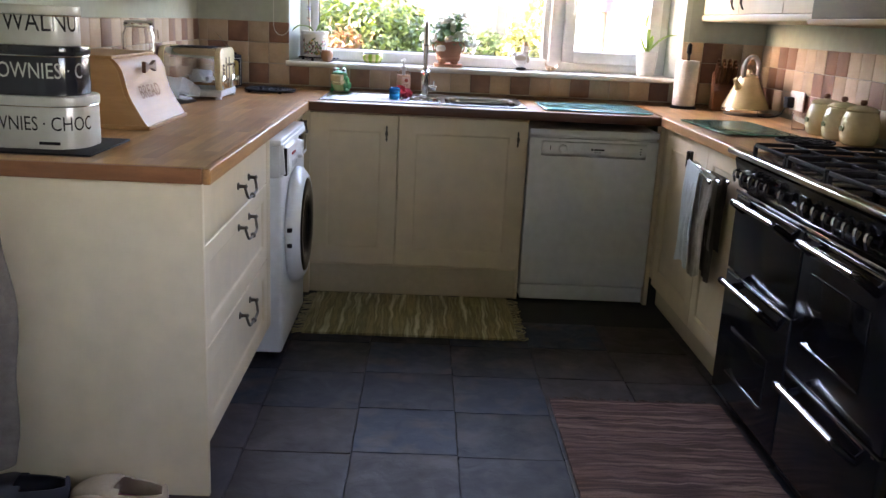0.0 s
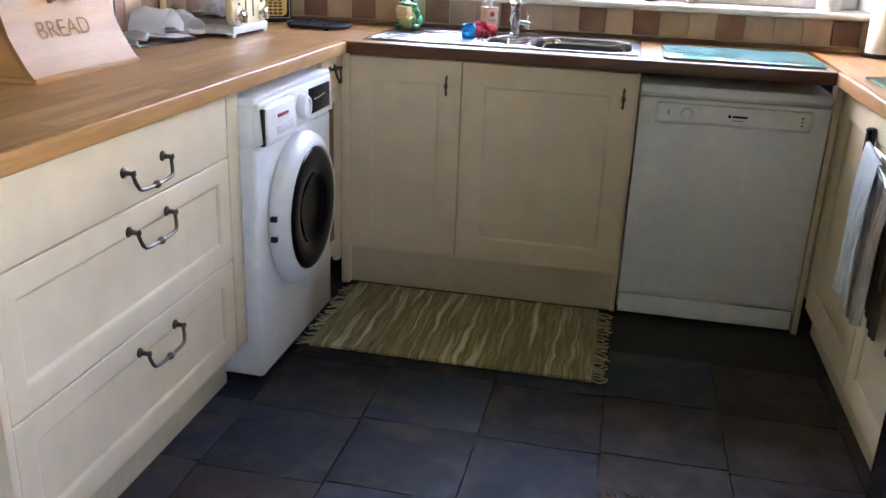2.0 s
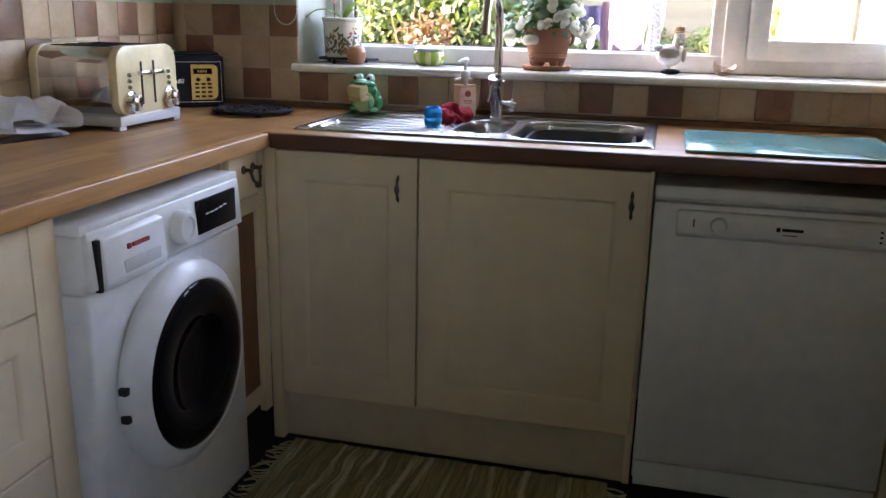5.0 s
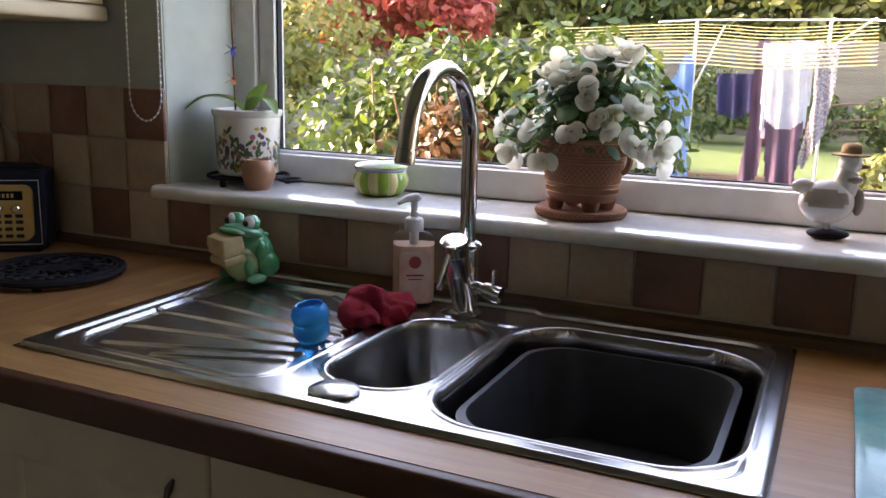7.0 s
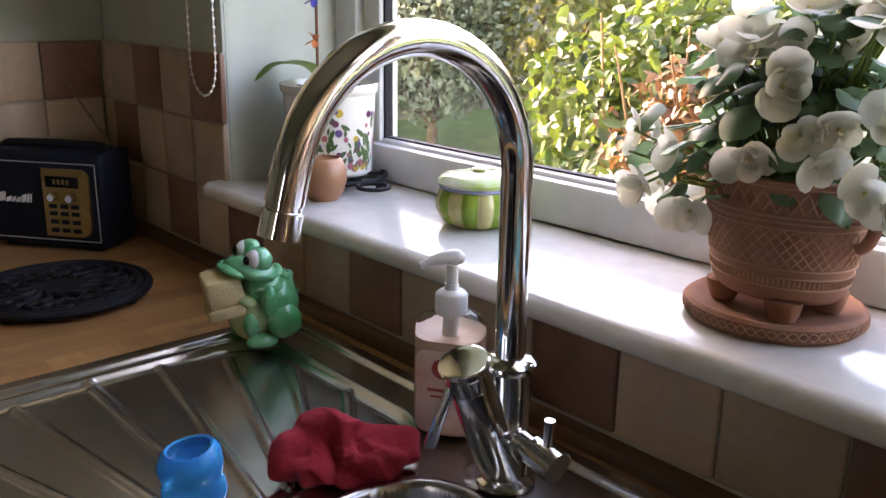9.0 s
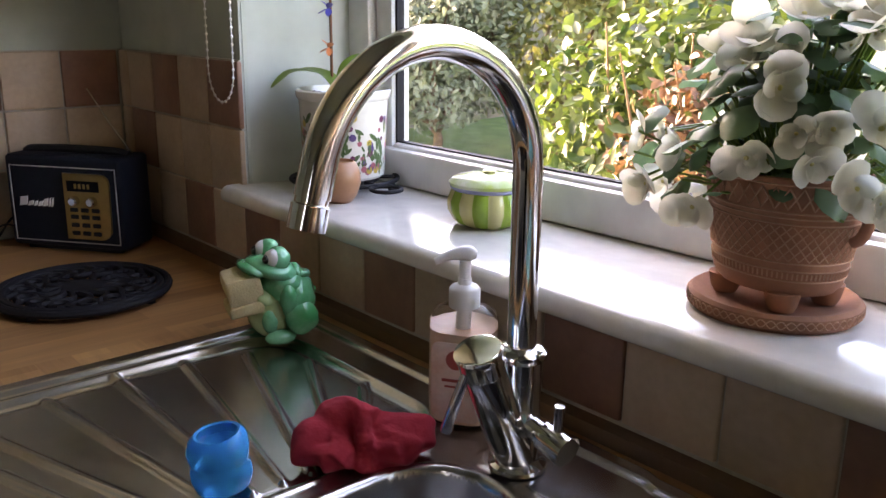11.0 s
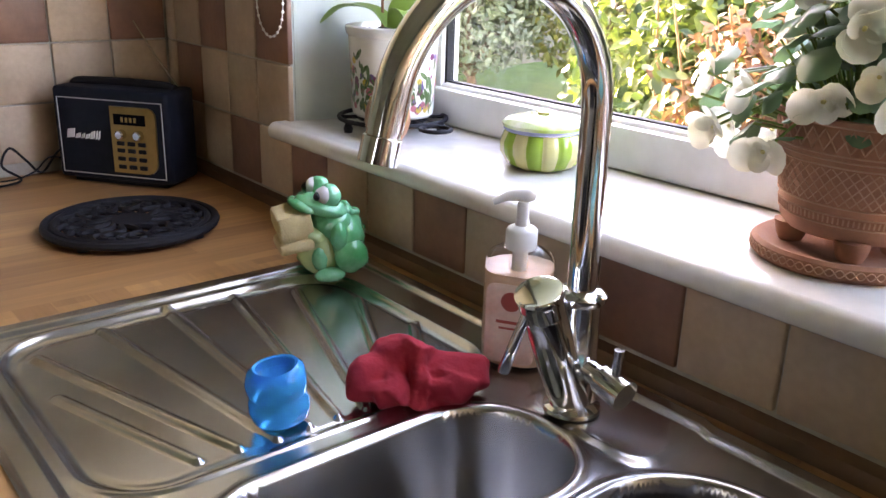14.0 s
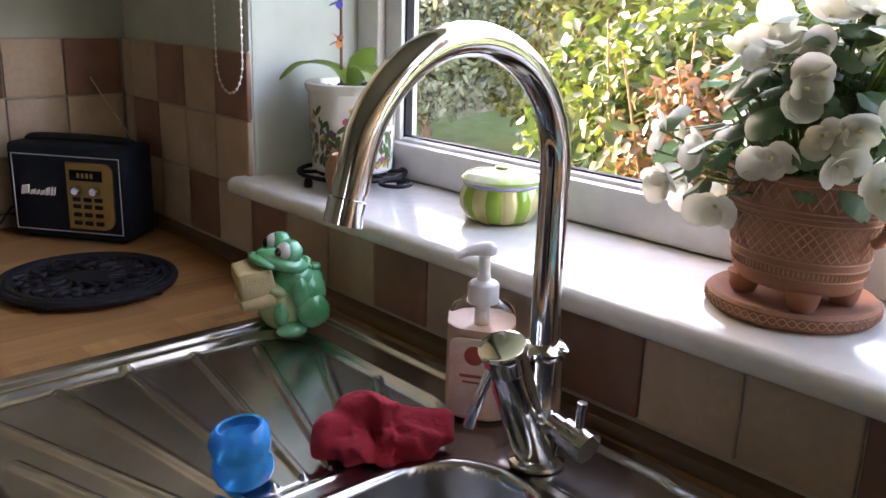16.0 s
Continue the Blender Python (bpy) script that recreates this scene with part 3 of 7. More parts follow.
# drawer unit; its front looks along +x
du = thing("drawer_unit", (-0.03, -1.785, 0.0), "cream drawer unit with three drawers and pewter handles", "drawers", rz=90)
bm = bmesh.new()
box(bm, 0.02, 0.97, 0.022, 0.56, 0.14, 0.862)
part("carcass", bm, M["cream"], du)
part("end_panel", B(-0.002, 0.018, -0.004, 0.612, 0.0, 0.864, 0.002), M["cream"], du, "plain cream end panel")
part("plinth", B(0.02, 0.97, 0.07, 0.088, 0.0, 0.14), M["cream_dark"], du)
part("filler", B(0.908, 0.972, 0.0, 0.02, 0.144, 0.862, 0.001), M["cream"], du)
for z0, z1, flat in ((0.700, 0.858, True), (0.420, 0.696, False), (0.146, 0.416, False)):
    d = panel_door(du, "drawer", 0.022, 0.904, z0, z1, 0.0, rail=0.062, flat=flat)
    pewter_handle(d, "handle", 0.505, 0.0, z1 - 0.101 if flat else z1 - 0.066, w=0.155)

# narrow unit in the corner beside the washing machine
cu = thing("corner_unit", (-0.03, -0.168, 0.0), "narrow cream corner unit with a small drawer and wooden panel", "cabinet", rz=90)
part("carcass", B(0.0, 0.198, 0.022, 0.56, 0.14, 0.862), M["cream"], cu)
part("stile", B(0.158, 0.198, 0.0, 0.021, 0.10, 0.862, 0.002), M["cream"], cu)
d = part("drawer", B(0.003, 0.155, 0.0, 0.021, 0.745, 0.858, 0.002), M["cream"], cu)
pewter_handle(d, "handle", 0.10, 0.0, 0.80, w=0.05)
bm = bmesh.new()
for a in ((0.003, 0.030, 0.14, 0.74), (0.138, 0.155, 0.14, 0.74), (0.030, 0.138, 0.70, 0.74), (0.030, 0.138, 0.14, 0.19)):
    box(bm, a[0], a[1], 0.0, 0.021, a[2], a[3], 0.001)
part("door_frame", bm, M["cream"], cu)
part("wood_panel", B(0.030, 0.138, 0.008, 0.02, 0.19, 0.70), M["wood_dark"], cu, "dark brown wooden panel")

# sink unit
su = thing("sink_unit", (0.0, 0.03, 0.0), "cream shaker sink cabinet with two doors", "cabinet")
part("carcass", B(0.0, 1.0, 0.022, 0.05, 0.14, 0.862), M["cream"], su)
part("side", B(-0.0295, 0.002, 0.0, 0.56, 0.0, 0.862, 0.001), M["cream"], su)
part("side", B(0.981, 0.999, 0.021, 0.56, 0.0, 0.862, 0.001), M["cream"], su)
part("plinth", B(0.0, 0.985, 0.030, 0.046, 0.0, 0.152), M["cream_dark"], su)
d = panel_door(su, "door", 0.004, 0.402, 0.153, 0.857, 0.0)
pewter_handle(d, "handle", 0.351, 0.0, 0.773, up=True)
d = panel_door(su, "door", 0.406, 0.990, 0.153, 0.857, 0.0)
pewter_handle(d, "handle", 0.951, 0.0, 0.772, up=True)

# right-hand unit between the dishwasher and the cooker; its front looks along -x
ru = thing("towel_unit", (1.63, 0.04, 0.0), "cream shaker cabinet carrying the tea towel rail", "cabinet", rz=-90)
part("carcass", B(0.0, 1.062, 0.022, 0.60, 0.14, 0.862), M["cream"], ru)
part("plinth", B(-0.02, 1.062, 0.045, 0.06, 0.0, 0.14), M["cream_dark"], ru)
part("corner_post", B(-0.02, 0.026, 0.0, 0.021, 0.14, 0.862, 0.001), M["cream"], ru)
panel_door(ru, "door", 0.03, 0.615, 0.115, 0.857, 0.0)
panel_door(ru, "door", 0.619, 1.060, 0.115, 0.857, 0.0, rail=0.07)
eu = thing("end_unit", (1.63, -2.15, 0.0), "plain cream cabinet past the range cooker", "cabinet", rz=-90)
part("carcass", B(0.0, 0.64, 0.022, 0.60, 0.0, 0.862), M["cream"], eu)
panel_door(eu, "door", 0.002, 0.60, 0.115, 0.857, 0.0)

# wall cabinets
def wall_cabinet(at, rz, doors, w, label):
    t = thing("wall_cabinet", at, label, "cabinet", rz=rz)
    n = doors
    part("carcass", B(0.0, w * n, 0.022, 0.33, 0.02, 0.72), M["cream"], t)
    part("cornice", box(bmesh.new(), -0.006, w * n + 0.006, -0.006, 0.33, -0.012, 0.018, 0.008, 3), M["cream"], t, "moulded cream pelmet")
    for i in range(n):
        d = panel_door(t, "door", w * i + 0.002, w * (i + 1) - 0.002, 0.02, 0.72, 0.0, rail=0.07)
        pewter_handle(d, "handle", w * (i + (0.88 if i % 2 == 0 else 0.12)), 0.0, 0.075, up=True)
    return t
wall_cabinet((1.915, 0.612, 1.352), -90, 3, 0.50, "cream wall cabinets with three doors above the kettle")
wall_cabinet((-0.312, -0.44, 1.372), 90, 2, 0.525, "cream wall cabinet beside the window above the toaster")
hood = thing("cooker_hood", (1.80, -0.92, 1.345), "taupe timber cooker hood canopy above the range", "cooker hood")
part("canopy", box(bmesh.new(), 0.0, 0.455, -1.15, 0.0, 0.0, 0.5, 0.006), mk("taupe_timber", (0.24, 0.19, 0.14), (0.19, 0.15, 0.11), rough=0.5, scale=4, stretch=(1, 1, 6)), hood)
part("rim", box(bmesh.new(), -0.01, 0.455, -1.155, 0.004, -0.02, 0.0, 0.004), M["pine"], hood)

# ---- washing machine, front along +x ----
wm = thing("washing_machine", (0.008, -0.796, 0.0), "white front-loading washing machine with dark round door", "washing machine", rz=90)
bm = bmesh.new()
box(bm, 0.0, 0.60, 0.0, 0.55, 0.02, 0.705, 0.012, 3)
box(bm, 0.0, 0.60, 0.006, 0.55, 0.70, 0.818, 0.008, 3)
part("body", bm, M["appliance"], wm)
part("top", B(0.0, 0.60, 0.0, 0.56, 0.817, 0.838, 0.006), M["appliance"], wm)
bm = prism(bmesh.new(), [(0.02, 0.826), (-0.004, 0.822), (-0.012, 0.712), (0.02, 0.704)], 0.012, 0.592, axis="x", bev=0.003)
fascia = part("control_panel", bm, M["appliance"], wm)
bm = prism(bmesh.new(), [(-0.004, 0.812), (-0.020, 0.806), (-0.026, 0.722), (-0.022, 0.708), (-0.004, 0.704)], 0.034, 0.238, axis="x", bev=0.004)
dr = part("detergent_drawer", bm, M["appliance"], fascia, "white detergent drawer standing proud")
part("grip", B(0.090, 0.215, -0.0262, -0.020, 0.726, 0.752, 0.002), M["appliance_grey"], dr, "recessed grey drawer grip")
# Solid black strip painted in for the shade beside the detergent drawer.
part("drawer_gap_shade", B(0.024, 0.034, -0.016, -0.004, 0.706, 0.806), M["black_matt"], fascia)
part("dial", L([(0.0, 0.0), (0.037, 0.0), (0.036, 0.018), (0.031, 0.026), (0.024, 0.027), (0.022, 0.021), (0.0, 0.021)], 32, (0.312, -0.008, 0.766), axis=(0, -1, 0)), M["appliance"], fascia)
part("display", B(0.385, 0.560, -0.0125, -0.006, 0.728, 0.806, 0.001), M["black_glass"], fascia, "dark display window")
bm = bmesh.new()
for x, z in ((0.42, 0.770), (0.44, 0.770), (0.46, 0.771), (0.48, 0.773), (0.50, 0.775)):
    box(bm, x, x + 0.014, -0.0135, -0.012, z - 0.001, z + 0.002)
part("display_marks", bm, M["appliance"], fascia)
bm = bmesh.new()
box(bm, 0.105, 0.115, -0.0262, -0.0222, 0.772, 0.782)
box(bm, 0.122, 0.176, -0.0262, -0.0222, 0.773, 0.781)
part("badge", bm, mk("red_print", (0.40, 0.03, 0.04), rough=0.5), fascia, "small red printed badge")
R0 = (0.292, 0.0, 0.462)
bm = L([(0.222, 0.0), (0.232, 0.004), (0.234, 0.018), (0.228, 0.034), (0.212, 0.046), (0.198, 0.054), (0.192, 0.055), (0.188, 0.050), (0.188, 0.0)], 72, R0, axis=(0, -1, 0))
dw = part("door_ring", bm, M["appliance"], wm, "white plastic door ring")
bm = L([(0.189, 0.0), (0.189, 0.050), (0.184, 0.056), (0.165, 0.060), (0.120, 0.058), (0.105, 0.050), (0.095, 0.040), (0.05, 0.034), (0.0, 0.033)], 72, R0, axis=(0, -1, 0))
part("door_glass", bm, M["black_glass"], dw, "dark bulging porthole glass")
# Two black blocks take the place of shade in the hinge gaps.
for z in (0.432, 0.492):
    part("hinge_gap_shade", B(R0[0] - 0.240, R0[0] - 0.222, -0.03, -0.012, z - 0.008, z + 0.008, 0.002), M["black_matt"], dw)
part("kick_strip", B(0.02, 0.58, 0.03, 0.05, 0.0, 0.03), M["black_matt"], wm)

# ---- dishwasher ----
dish = thing("dishwasher", (1.003, 0.03, 0.0), "white freestanding dishwasher under the oak worktop", "dishwasher")
part("body", B(0.002, 0.597, 0.03, 0.57, 0.02, 0.80, 0.004), M["appliance"], dish)
part("lid", box(bmesh.new(), 0.0, 0.600, 0.004, 0.57, 0.797, 0.828, 0.006, 3), M["appliance"], dish)
d = part("door", B(0.002, 0.598, 0.0, 0.032, 0.088, 0.787, 0.005), M["appliance"], dish)
part("kick_panel", B(0.006, 0.594, 0.006, 0.03, 0.012, 0.082, 0.003), M["appliance"], dish)
bm = prism(bmesh.new(), [(0.003, 0.775), (-0.014, 0.772), (-0.018, 0.735), (-0.014, 0.716), (0.003, 0.703)], 0.058, 0.542, axis="x", bev=0.004)
cp = part("control_panel", bm, M["appliance"], d)
part("dial", L([(0.0, 0.0), (0.020, 0.0), (0.017, 0.012), (0.0, 0.014)], 24, (0.155, -0.015, 0.742), axis=(0, -1, 0)), M["appliance"], cp)
for x0, x1, z0, z1 in ((0.285, 0.294, 0.738, 0.748), (0.298, 0.345, 0.7395, 0.7465), (0.300, 0.332, 0.7295, 0.7315), (0.096, 0.099, 0.735, 0.755), (0.510, 0.516, 0.728, 0.732), (0.510, 0.516, 0.740, 0.744), (0.510, 0.516, 0.752, 0.756)):
    part("printed_mark", B(x0, x1, -0.0185, -0.0160, z0, z1), M["black_matt"], cp)
side_post = tagged(obj_from("filler_post", B(1.606, 1.626, 0.034, 0.10, 0.0, 0.862, 0.001), M["cream"]), "narrow cream filler post beside the dishwasher", "filler")

# ---- range cooker, front along -x ----
rc = thing("range_cooker", (1.60, -1.036, 0.0), "black range cooker with chrome rails and five gas burners", "range cooker", rz=-90)
part("body", B(0.0, 1.10, 0.02, 0.62, 0.05, 0.885, 0.004), M["black_gloss"], rc)
part("plinth", B(0.01, 1.09, 0.05, 0.07, 0.0, 0.06), M["black_matt"], rc)
bm = prism(bmesh.new(), [(0.02, 0.782), (-0.008, 0.785), (-0.035, 0.885), (0.02, 0.90)], 0.0, 1.10, axis="x", bev=0.003)
fas = part("control_panel", bm, M["black_gloss"], rc)
part("front_rail", box(bmesh.new(), -0.004, 1.104, -0.062, -0.02, 0.900, 0.919, 0.005, 3), M["chrome"], rc, "polished steel front edge rail")
part("chrome_trim", B(0.0, 1.10, -0.016, 0.0, 0.769, 0.780, 0.002), M["chrome"], rc)
for x in (0.074, 0.134, 0.204, 0.272, 0.338, 0.444, 0.602, 0.664, 0.728, 0.784, 0.838, 0.896, 0.950):
    bm = L([(0.0, 0.0), (0.019, 0.0), (0.019, 0.006), (0.014, 0.010), (0.013, 0.026), (0.0, 0.028)], 18, (x, -0.021, 0.834), axis=(0, -1, 0.2))
    k = part("knob", bm, M["black_gloss"], fas)
    part("knob_grip", Tb(curve_pts([(x, -0.040, 0.853), (x, -0.056, 0.852), (x, -0.058, 0.838), (x, -0.052, 0.816)], 4), 0.0042, 8), M["chrome"], k, "chrome knob insert")
part("clock", B(0.515, 0.575, -0.034, -0.02, 0.805, 0.862, 0.002), M["black_glass"], fas)


def oven_door(x0, x1, z0, z1, hx0, hx1, hz, glass=None, name="oven_door"):
    d = part(name, box(bmesh.new(), x0, x1, -0.012, 0.02, z0, z1, 0.006, 3), M["black_gloss"], rc)
    part("handle", Tb([(hx0, -0.056, hz), (hx1, -0.056, hz)], 0.0105, 14), M["chrome"], d, "polished steel bar handle")
    for x, s in ((hx0, -1), (hx1, 1)):
        part("handle_bracket", Tb(curve_pts([(x - s * 0.010, -0.056, hz), (x + s * 0.014, -0.054, hz - 0.003), (x + s * 0.022, -0.036, hz - 0.016), (x + s * 0.024, -0.010, hz - 0.034)], 4), 0.012, 10), M["black_gloss"], d, "curved black handle bracket")
    part("top_trim", B(x0 + 0.02, x1 - 0.02, -0.0145, -0.008, z1 - 0.010, z1 - 0.005), M["chrome"], d)
    if glass:
        part("door_window", B(glass[0], glass[1], -0.015, -0.008, glass[2], glass[3], 0.002), M["black_glass"], d)
        part("window_trim", B(glass[0], glass[1], -0.017, -0.012, glass[2] - 0.006, glass[2] + 0.001), M["chrome"], d)
    return d
oven_door(0.004, 0.546, 0.506, 0.764, 0.105, 0.440, 0.752)
oven_door(0.004, 0.546, 0.070, 0.502, 0.092, 0.434, 0.480, (0.12, 0.43, 0.17, 0.33))
oven_door(0.554, 1.096, 0.362, 0.764, 0.622, 0.936, 0.748, (0.628, 0.955, 0.463, 0.665))
oven_door(0.554, 1.096, 0.070, 0.357, 0.618, 0.970, 0.330, None, "storage_drawer")
part("hob_plate", box(bmesh.new(), 0.0, 1.10, -0.03, 0.62, 0.886, 0.904, 0.004), M["black_gloss"], rc)
for x in (0.16, 0.43, 0.70, 0.94):
    for y in (0.15, 0.42):
        bm = L([(0.0, 0.0), (0.045, 0.0), (0.045, 0.012), (0.034, 0.016), (0.032, 0.022), (0.0, 0.024)], 20, (x, y, 0.903))
        part("burner", bm, M["black_matt"], rc)
for x0 in (0.03, 0.30, 0.57, 0.82):
    bm = bmesh.new()
    w = 0.25
    for x in (x0, x0 + w / 2, x0 + w):
        box(bm, x - 0.005, x + 0.005, 0.02, 0.56, 0.928, 0.940, 0.002)
    for y in (0.02, 0.15, 0.29, 0.42, 0.555):
        box(bm, x0, x0 + w, y - 0.005, y + 0.005, 0.926, 0.938, 0.002)
    for x in (x0, x0 + w):
        for y in (0.02, 0.555):
            box(bm, x - 0.006, x + 0.006, y - 0.006, y + 0.006, 0.903, 0.93)
    part("pan_support", bm, M["black_matt"], rc, "cast iron pan support")

# ---- sink: one pressed steel sheet with drainer, two bowls and raised rim ----
SX0, SX1, SY0, SY1, SZ = 0.030, 0.994, 0.082, 0.592, 0.9125
nx, ny = 540, 286
gx, gy = np.meshgrid(np.linspace(SX0, SX1, nx), np.linspace(SY0, SY1, ny), indexing="ij")


def sd_round(x0, x1, y0, y1, r):
    """Distance outside (+) or inside (-) a rounded rectangle."""
    qx, qy = np.abs(gx - (x0 + x1) / 2) - (x1 - x0) / 2 + r, np.abs(gy - (y0 + y1) / 2) - (y1 - y0) / 2 + r
    return np.hypot(np.maximum(qx, 0), np.maximum(qy, 0)) + np.minimum(np.maximum(qx, qy), 0) - r


def step(d, w):
    t = np.clip(-d / w, 0, 1)
    return t * t * (3 - 2 * t)


edge = sd_round(SX0, SX1, SY0, SY1, 0.018)
zz = np.full_like(gx, SZ) - 0.006 * (1 - step(edge, 0.007))
zz -= 0.005 * step(sd_round(SX0 + 0.022, SX1 - 0.024, SY0 + 0.020, SY1 - 0.018, 0.045), 0.010)
zz += 0.0035 * step(sd_round(0.465, 0.62, 0.478, 0.60, 0.03), 0.012)
drain = sd_round(0.070, 0.416, 0.118, 0.530, 0.07)
zz -= 0.004 * step(drain, 0.012)
zz += 0.0022 * np.exp(-((drain + 0.002) / 0.0035) ** 2) - 0.0015 * np.exp(-((drain + 0.016) / 0.004) ** 2)
ribs = np.zeros_like(gx)
for (ax, ay), (bx, by) in (((0.215, 0.150), (0.385, 0.208)), ((0.120, 0.158), (0.388, 0.243)), ((0.088, 0.232), (0.392, 0.276)), ((0.080, 0.310), (0.392, 0.307)), ((0.085, 0.390), (0.392, 0.337)), ((0.110, 0.458), (0.394, 0.366)), ((0.175, 0.505), (0.395, 0.396)), ((0.270, 0.515), (0.396, 0.428))):
    tt = np.clip(((gx - ax) * (bx - ax) + (gy - ay) * (by - ay)) / ((bx - ax) ** 2 + (by - ay) ** 2), 0, 1)
    d = np.hypot(gx - ax - tt * (bx - ax), gy - ay - tt * (by - ay))
    ribs = np.maximum(ribs, (0.8 + 0.2 * tt) / (1 + (d / (0.0056 - 0.0018 * tt)) ** 8))
zz += 0.0042 * ribs
small, main = sd_round(0.448, 0.590, 0.170, 0.470, 0.066), sd_round(0.615, 0.960, 0.122, 0.522, 0.085)
zz += 0.0028 * np.exp(-((np.minimum(small, main) - 0.006) / 0.005) ** 2)
for d, dep in ((small, 0.125), (main, 0.165)):
    t = np.clip(-d / 0.030, 0, 1)
    zz -= dep * (0.10 * np.clip(t * 5, 0, 1) ** 2 + 0.90 * np.sin(t * math.pi / 2) ** 0.9)
verts = np.stack([gx - SX0, gy - SY0, zz - 0.905], -1).reshape(-1, 3)
ii = (np.arange(nx - 1)[:, None] * ny + np.arange(ny - 1)[None, :]).ravel()
faces = np.stack([ii, ii + ny, ii + ny + 1, ii + 1], -1)
sink = thing("kitchen_sink", (SX0, SY0, 0.905), "stainless steel one and a half bowl sink with ribbed drainer", "sink")
me = bpy.data.meshes.new("steel_sheet")
me.from_pydata(verts.tolist(), [], faces.tolist())
me.materials.append(M["steel"])
me.polygons.foreach_set("use_smooth", [True] * len(me.polygons))
sheet = new("steel_sheet", me)
sheet.parent = sink
part("waste_button", L([(0.0, 0.0), (0.031, 0.0), (0.031, 0.003), (0.026, 0.006), (0.0, 0.007)], 32, (0.505 - SX0, 0.137 - SY0, 0.004)), M["steel"], sink)
for x, y, z in ((0.52, 0.32, -0.119), (0.79, 0.32, -0.159)):
    part("waste", L([(0.0, 0.0), (0.042, 0.0), (0.042, 0.003), (0.034, 0.003), (0.030, -0.0), (0.0, -0.002)], 28, (x - SX0, y - SY0, z)), M["chrome"], sink)

# dark washing-up bowl standing in the main bowl
bm = bmesh.new()
o, hgt = [], ((0.00, 0.245, 0.300), (0.085, 0.290, 0.345), (0.085, 0.302, 0.357), (0.090, 0.302, 0.357), (0.091, 0.284, 0.339), (0.006, 0.236, 0.291))
for z, w, h in hgt:
    z *= 1.45
    o.append([bm.verts.new((u, v, z)) for u, v in rounded(w, h, 0.07, 7)])
for p, q in zip(o, o[1:]):
    for i in range(len(p)):
        j = (i + 1) % len(p)
        bm.faces.new((p[i], p[j], q[j], q[i]))
bm.faces.new(o[0][::-1])
bm.faces.new(o[-1])
wb = obj_from("washing_up_bowl", bm, mk("dark_grey_plastic", (0.030, 0.030, 0.032), (0.04, 0.04, 0.042), rough=0.35, rough2=0.5, scale=5, bump=0.05))
wb.matrix_world = pose(0.787, 0.322, 0.757)
tagged(wb, "dark grey plastic washing-up bowl standing in the large sink bowl", "washing-up bowl")

# ---- mixer tap ----
tap = thing("mixer_tap", (0.514, 0.508, 0.9125), "tall chrome swan-neck mixer tap", "tap")
part("base", L([(0.0, 0.0), (0.026, 0.0), (0.026, 0.004), (0.021, 0.007), (0.0185, 0.010), (0.0185, 0.106), (0.0, 0.106)], 32), M["chrome"], tap)
part("collar", L([(0.0, 0.104), (0.021, 0.104), (0.023, 0.107), (0.023, 0.111), (0.017, 0.116), (0.0, 0.116)], 32), M["chrome"], tap)
RA, ZA = 0.1035, 0.270
pts = [(0, 0, 0.11), (0, 0, 0.16), (0, 0, 0.22)] + [(0.0, -RA + RA * math.cos(radians(a)), ZA + RA * math.sin(radians(a))) for a in range(0, 169, 6)]
e1, e0 = Vector(pts[-1]), Vector(pts[-2])
dv = (e1 - e0).normalized()
pts += [tuple(e1 + dv * 0.009), tuple(e1 + dv * 0.018)]
sp = part("spout", Tb(pts, 0.0128, 24), M["chrome"], tap)
tip = Vector(pts[-1])
part("nozzle", Tb([tuple(tip - dv * 0.001), tuple(tip + dv * 0.004), tuple(tip + dv * 0.005), tuple(tip + dv * 0.022)], [0.0118, 0.0118, 0.0135, 0.0135], 24), M["chrome"], sp)
bm = Tb([(0.001, -0.004, 0.010), (0.001, -0.022, 0.048), (0.002, -0.046, 0.104), (0.002, -0.047, 0.106), (0.002, -0.0472, 0.1065), (0.0025, -0.0535, 0.1215)], [0.0185, 0.0185, 0.0185, 0.0175, 0.0195, 0.0200], 32)
lev = part("lever_body", bm, M["chrome"], tap)
part("lever_cap", Tb([(0.0025, -0.0535, 0.1215), (0.003, -0.0550, 0.1250), (0.003, -0.0556, 0.1265)], [0.0206, 0.0212, 0.0196], 36), M["chrome"], lev)
part("lever", Tb([(0.000, -0.064, 0.110), (-0.005, -0.0705, 0.085), (-0.0105, -0.0775, 0.056), (-0.0108, -0.078, 0.054)], [0.0040, 0.0046, 0.0052, 0.0044], 16), M["chrome"], lev)
sv = part("side_valve", Tb([(0.012, 0, 0.046), (0.030, 0.0, 0.042), (0.031, 0.0, 0.042), (0.058, 0.0, 0.036)], [0.010, 0.010, 0.0135, 0.0145], 24), M["chrome"], tap)
part("valve_pin", Tb([(0.046, 0.0, 0.045), (0.047, 0.0, 0.075)], 0.0045, 12), M["chrome"], sv)

# ---- things round the sink ----
def ball(bm, c, r, mi=0, u=16, v=10):
    """A stretched ball at c with radii r, in material slot mi."""
    r = r if isinstance(r, tuple) else (r, r, r)
    got = bmesh.ops.create_uvsphere(bm, u_segments=u, v_segments=v, radius=1.0, matrix=Matrix.LocRotScale(c, None, r))
    for f in {f for vv in got["verts"] for f in vv.link_faces}:
        f.material_index = mi
    return bm


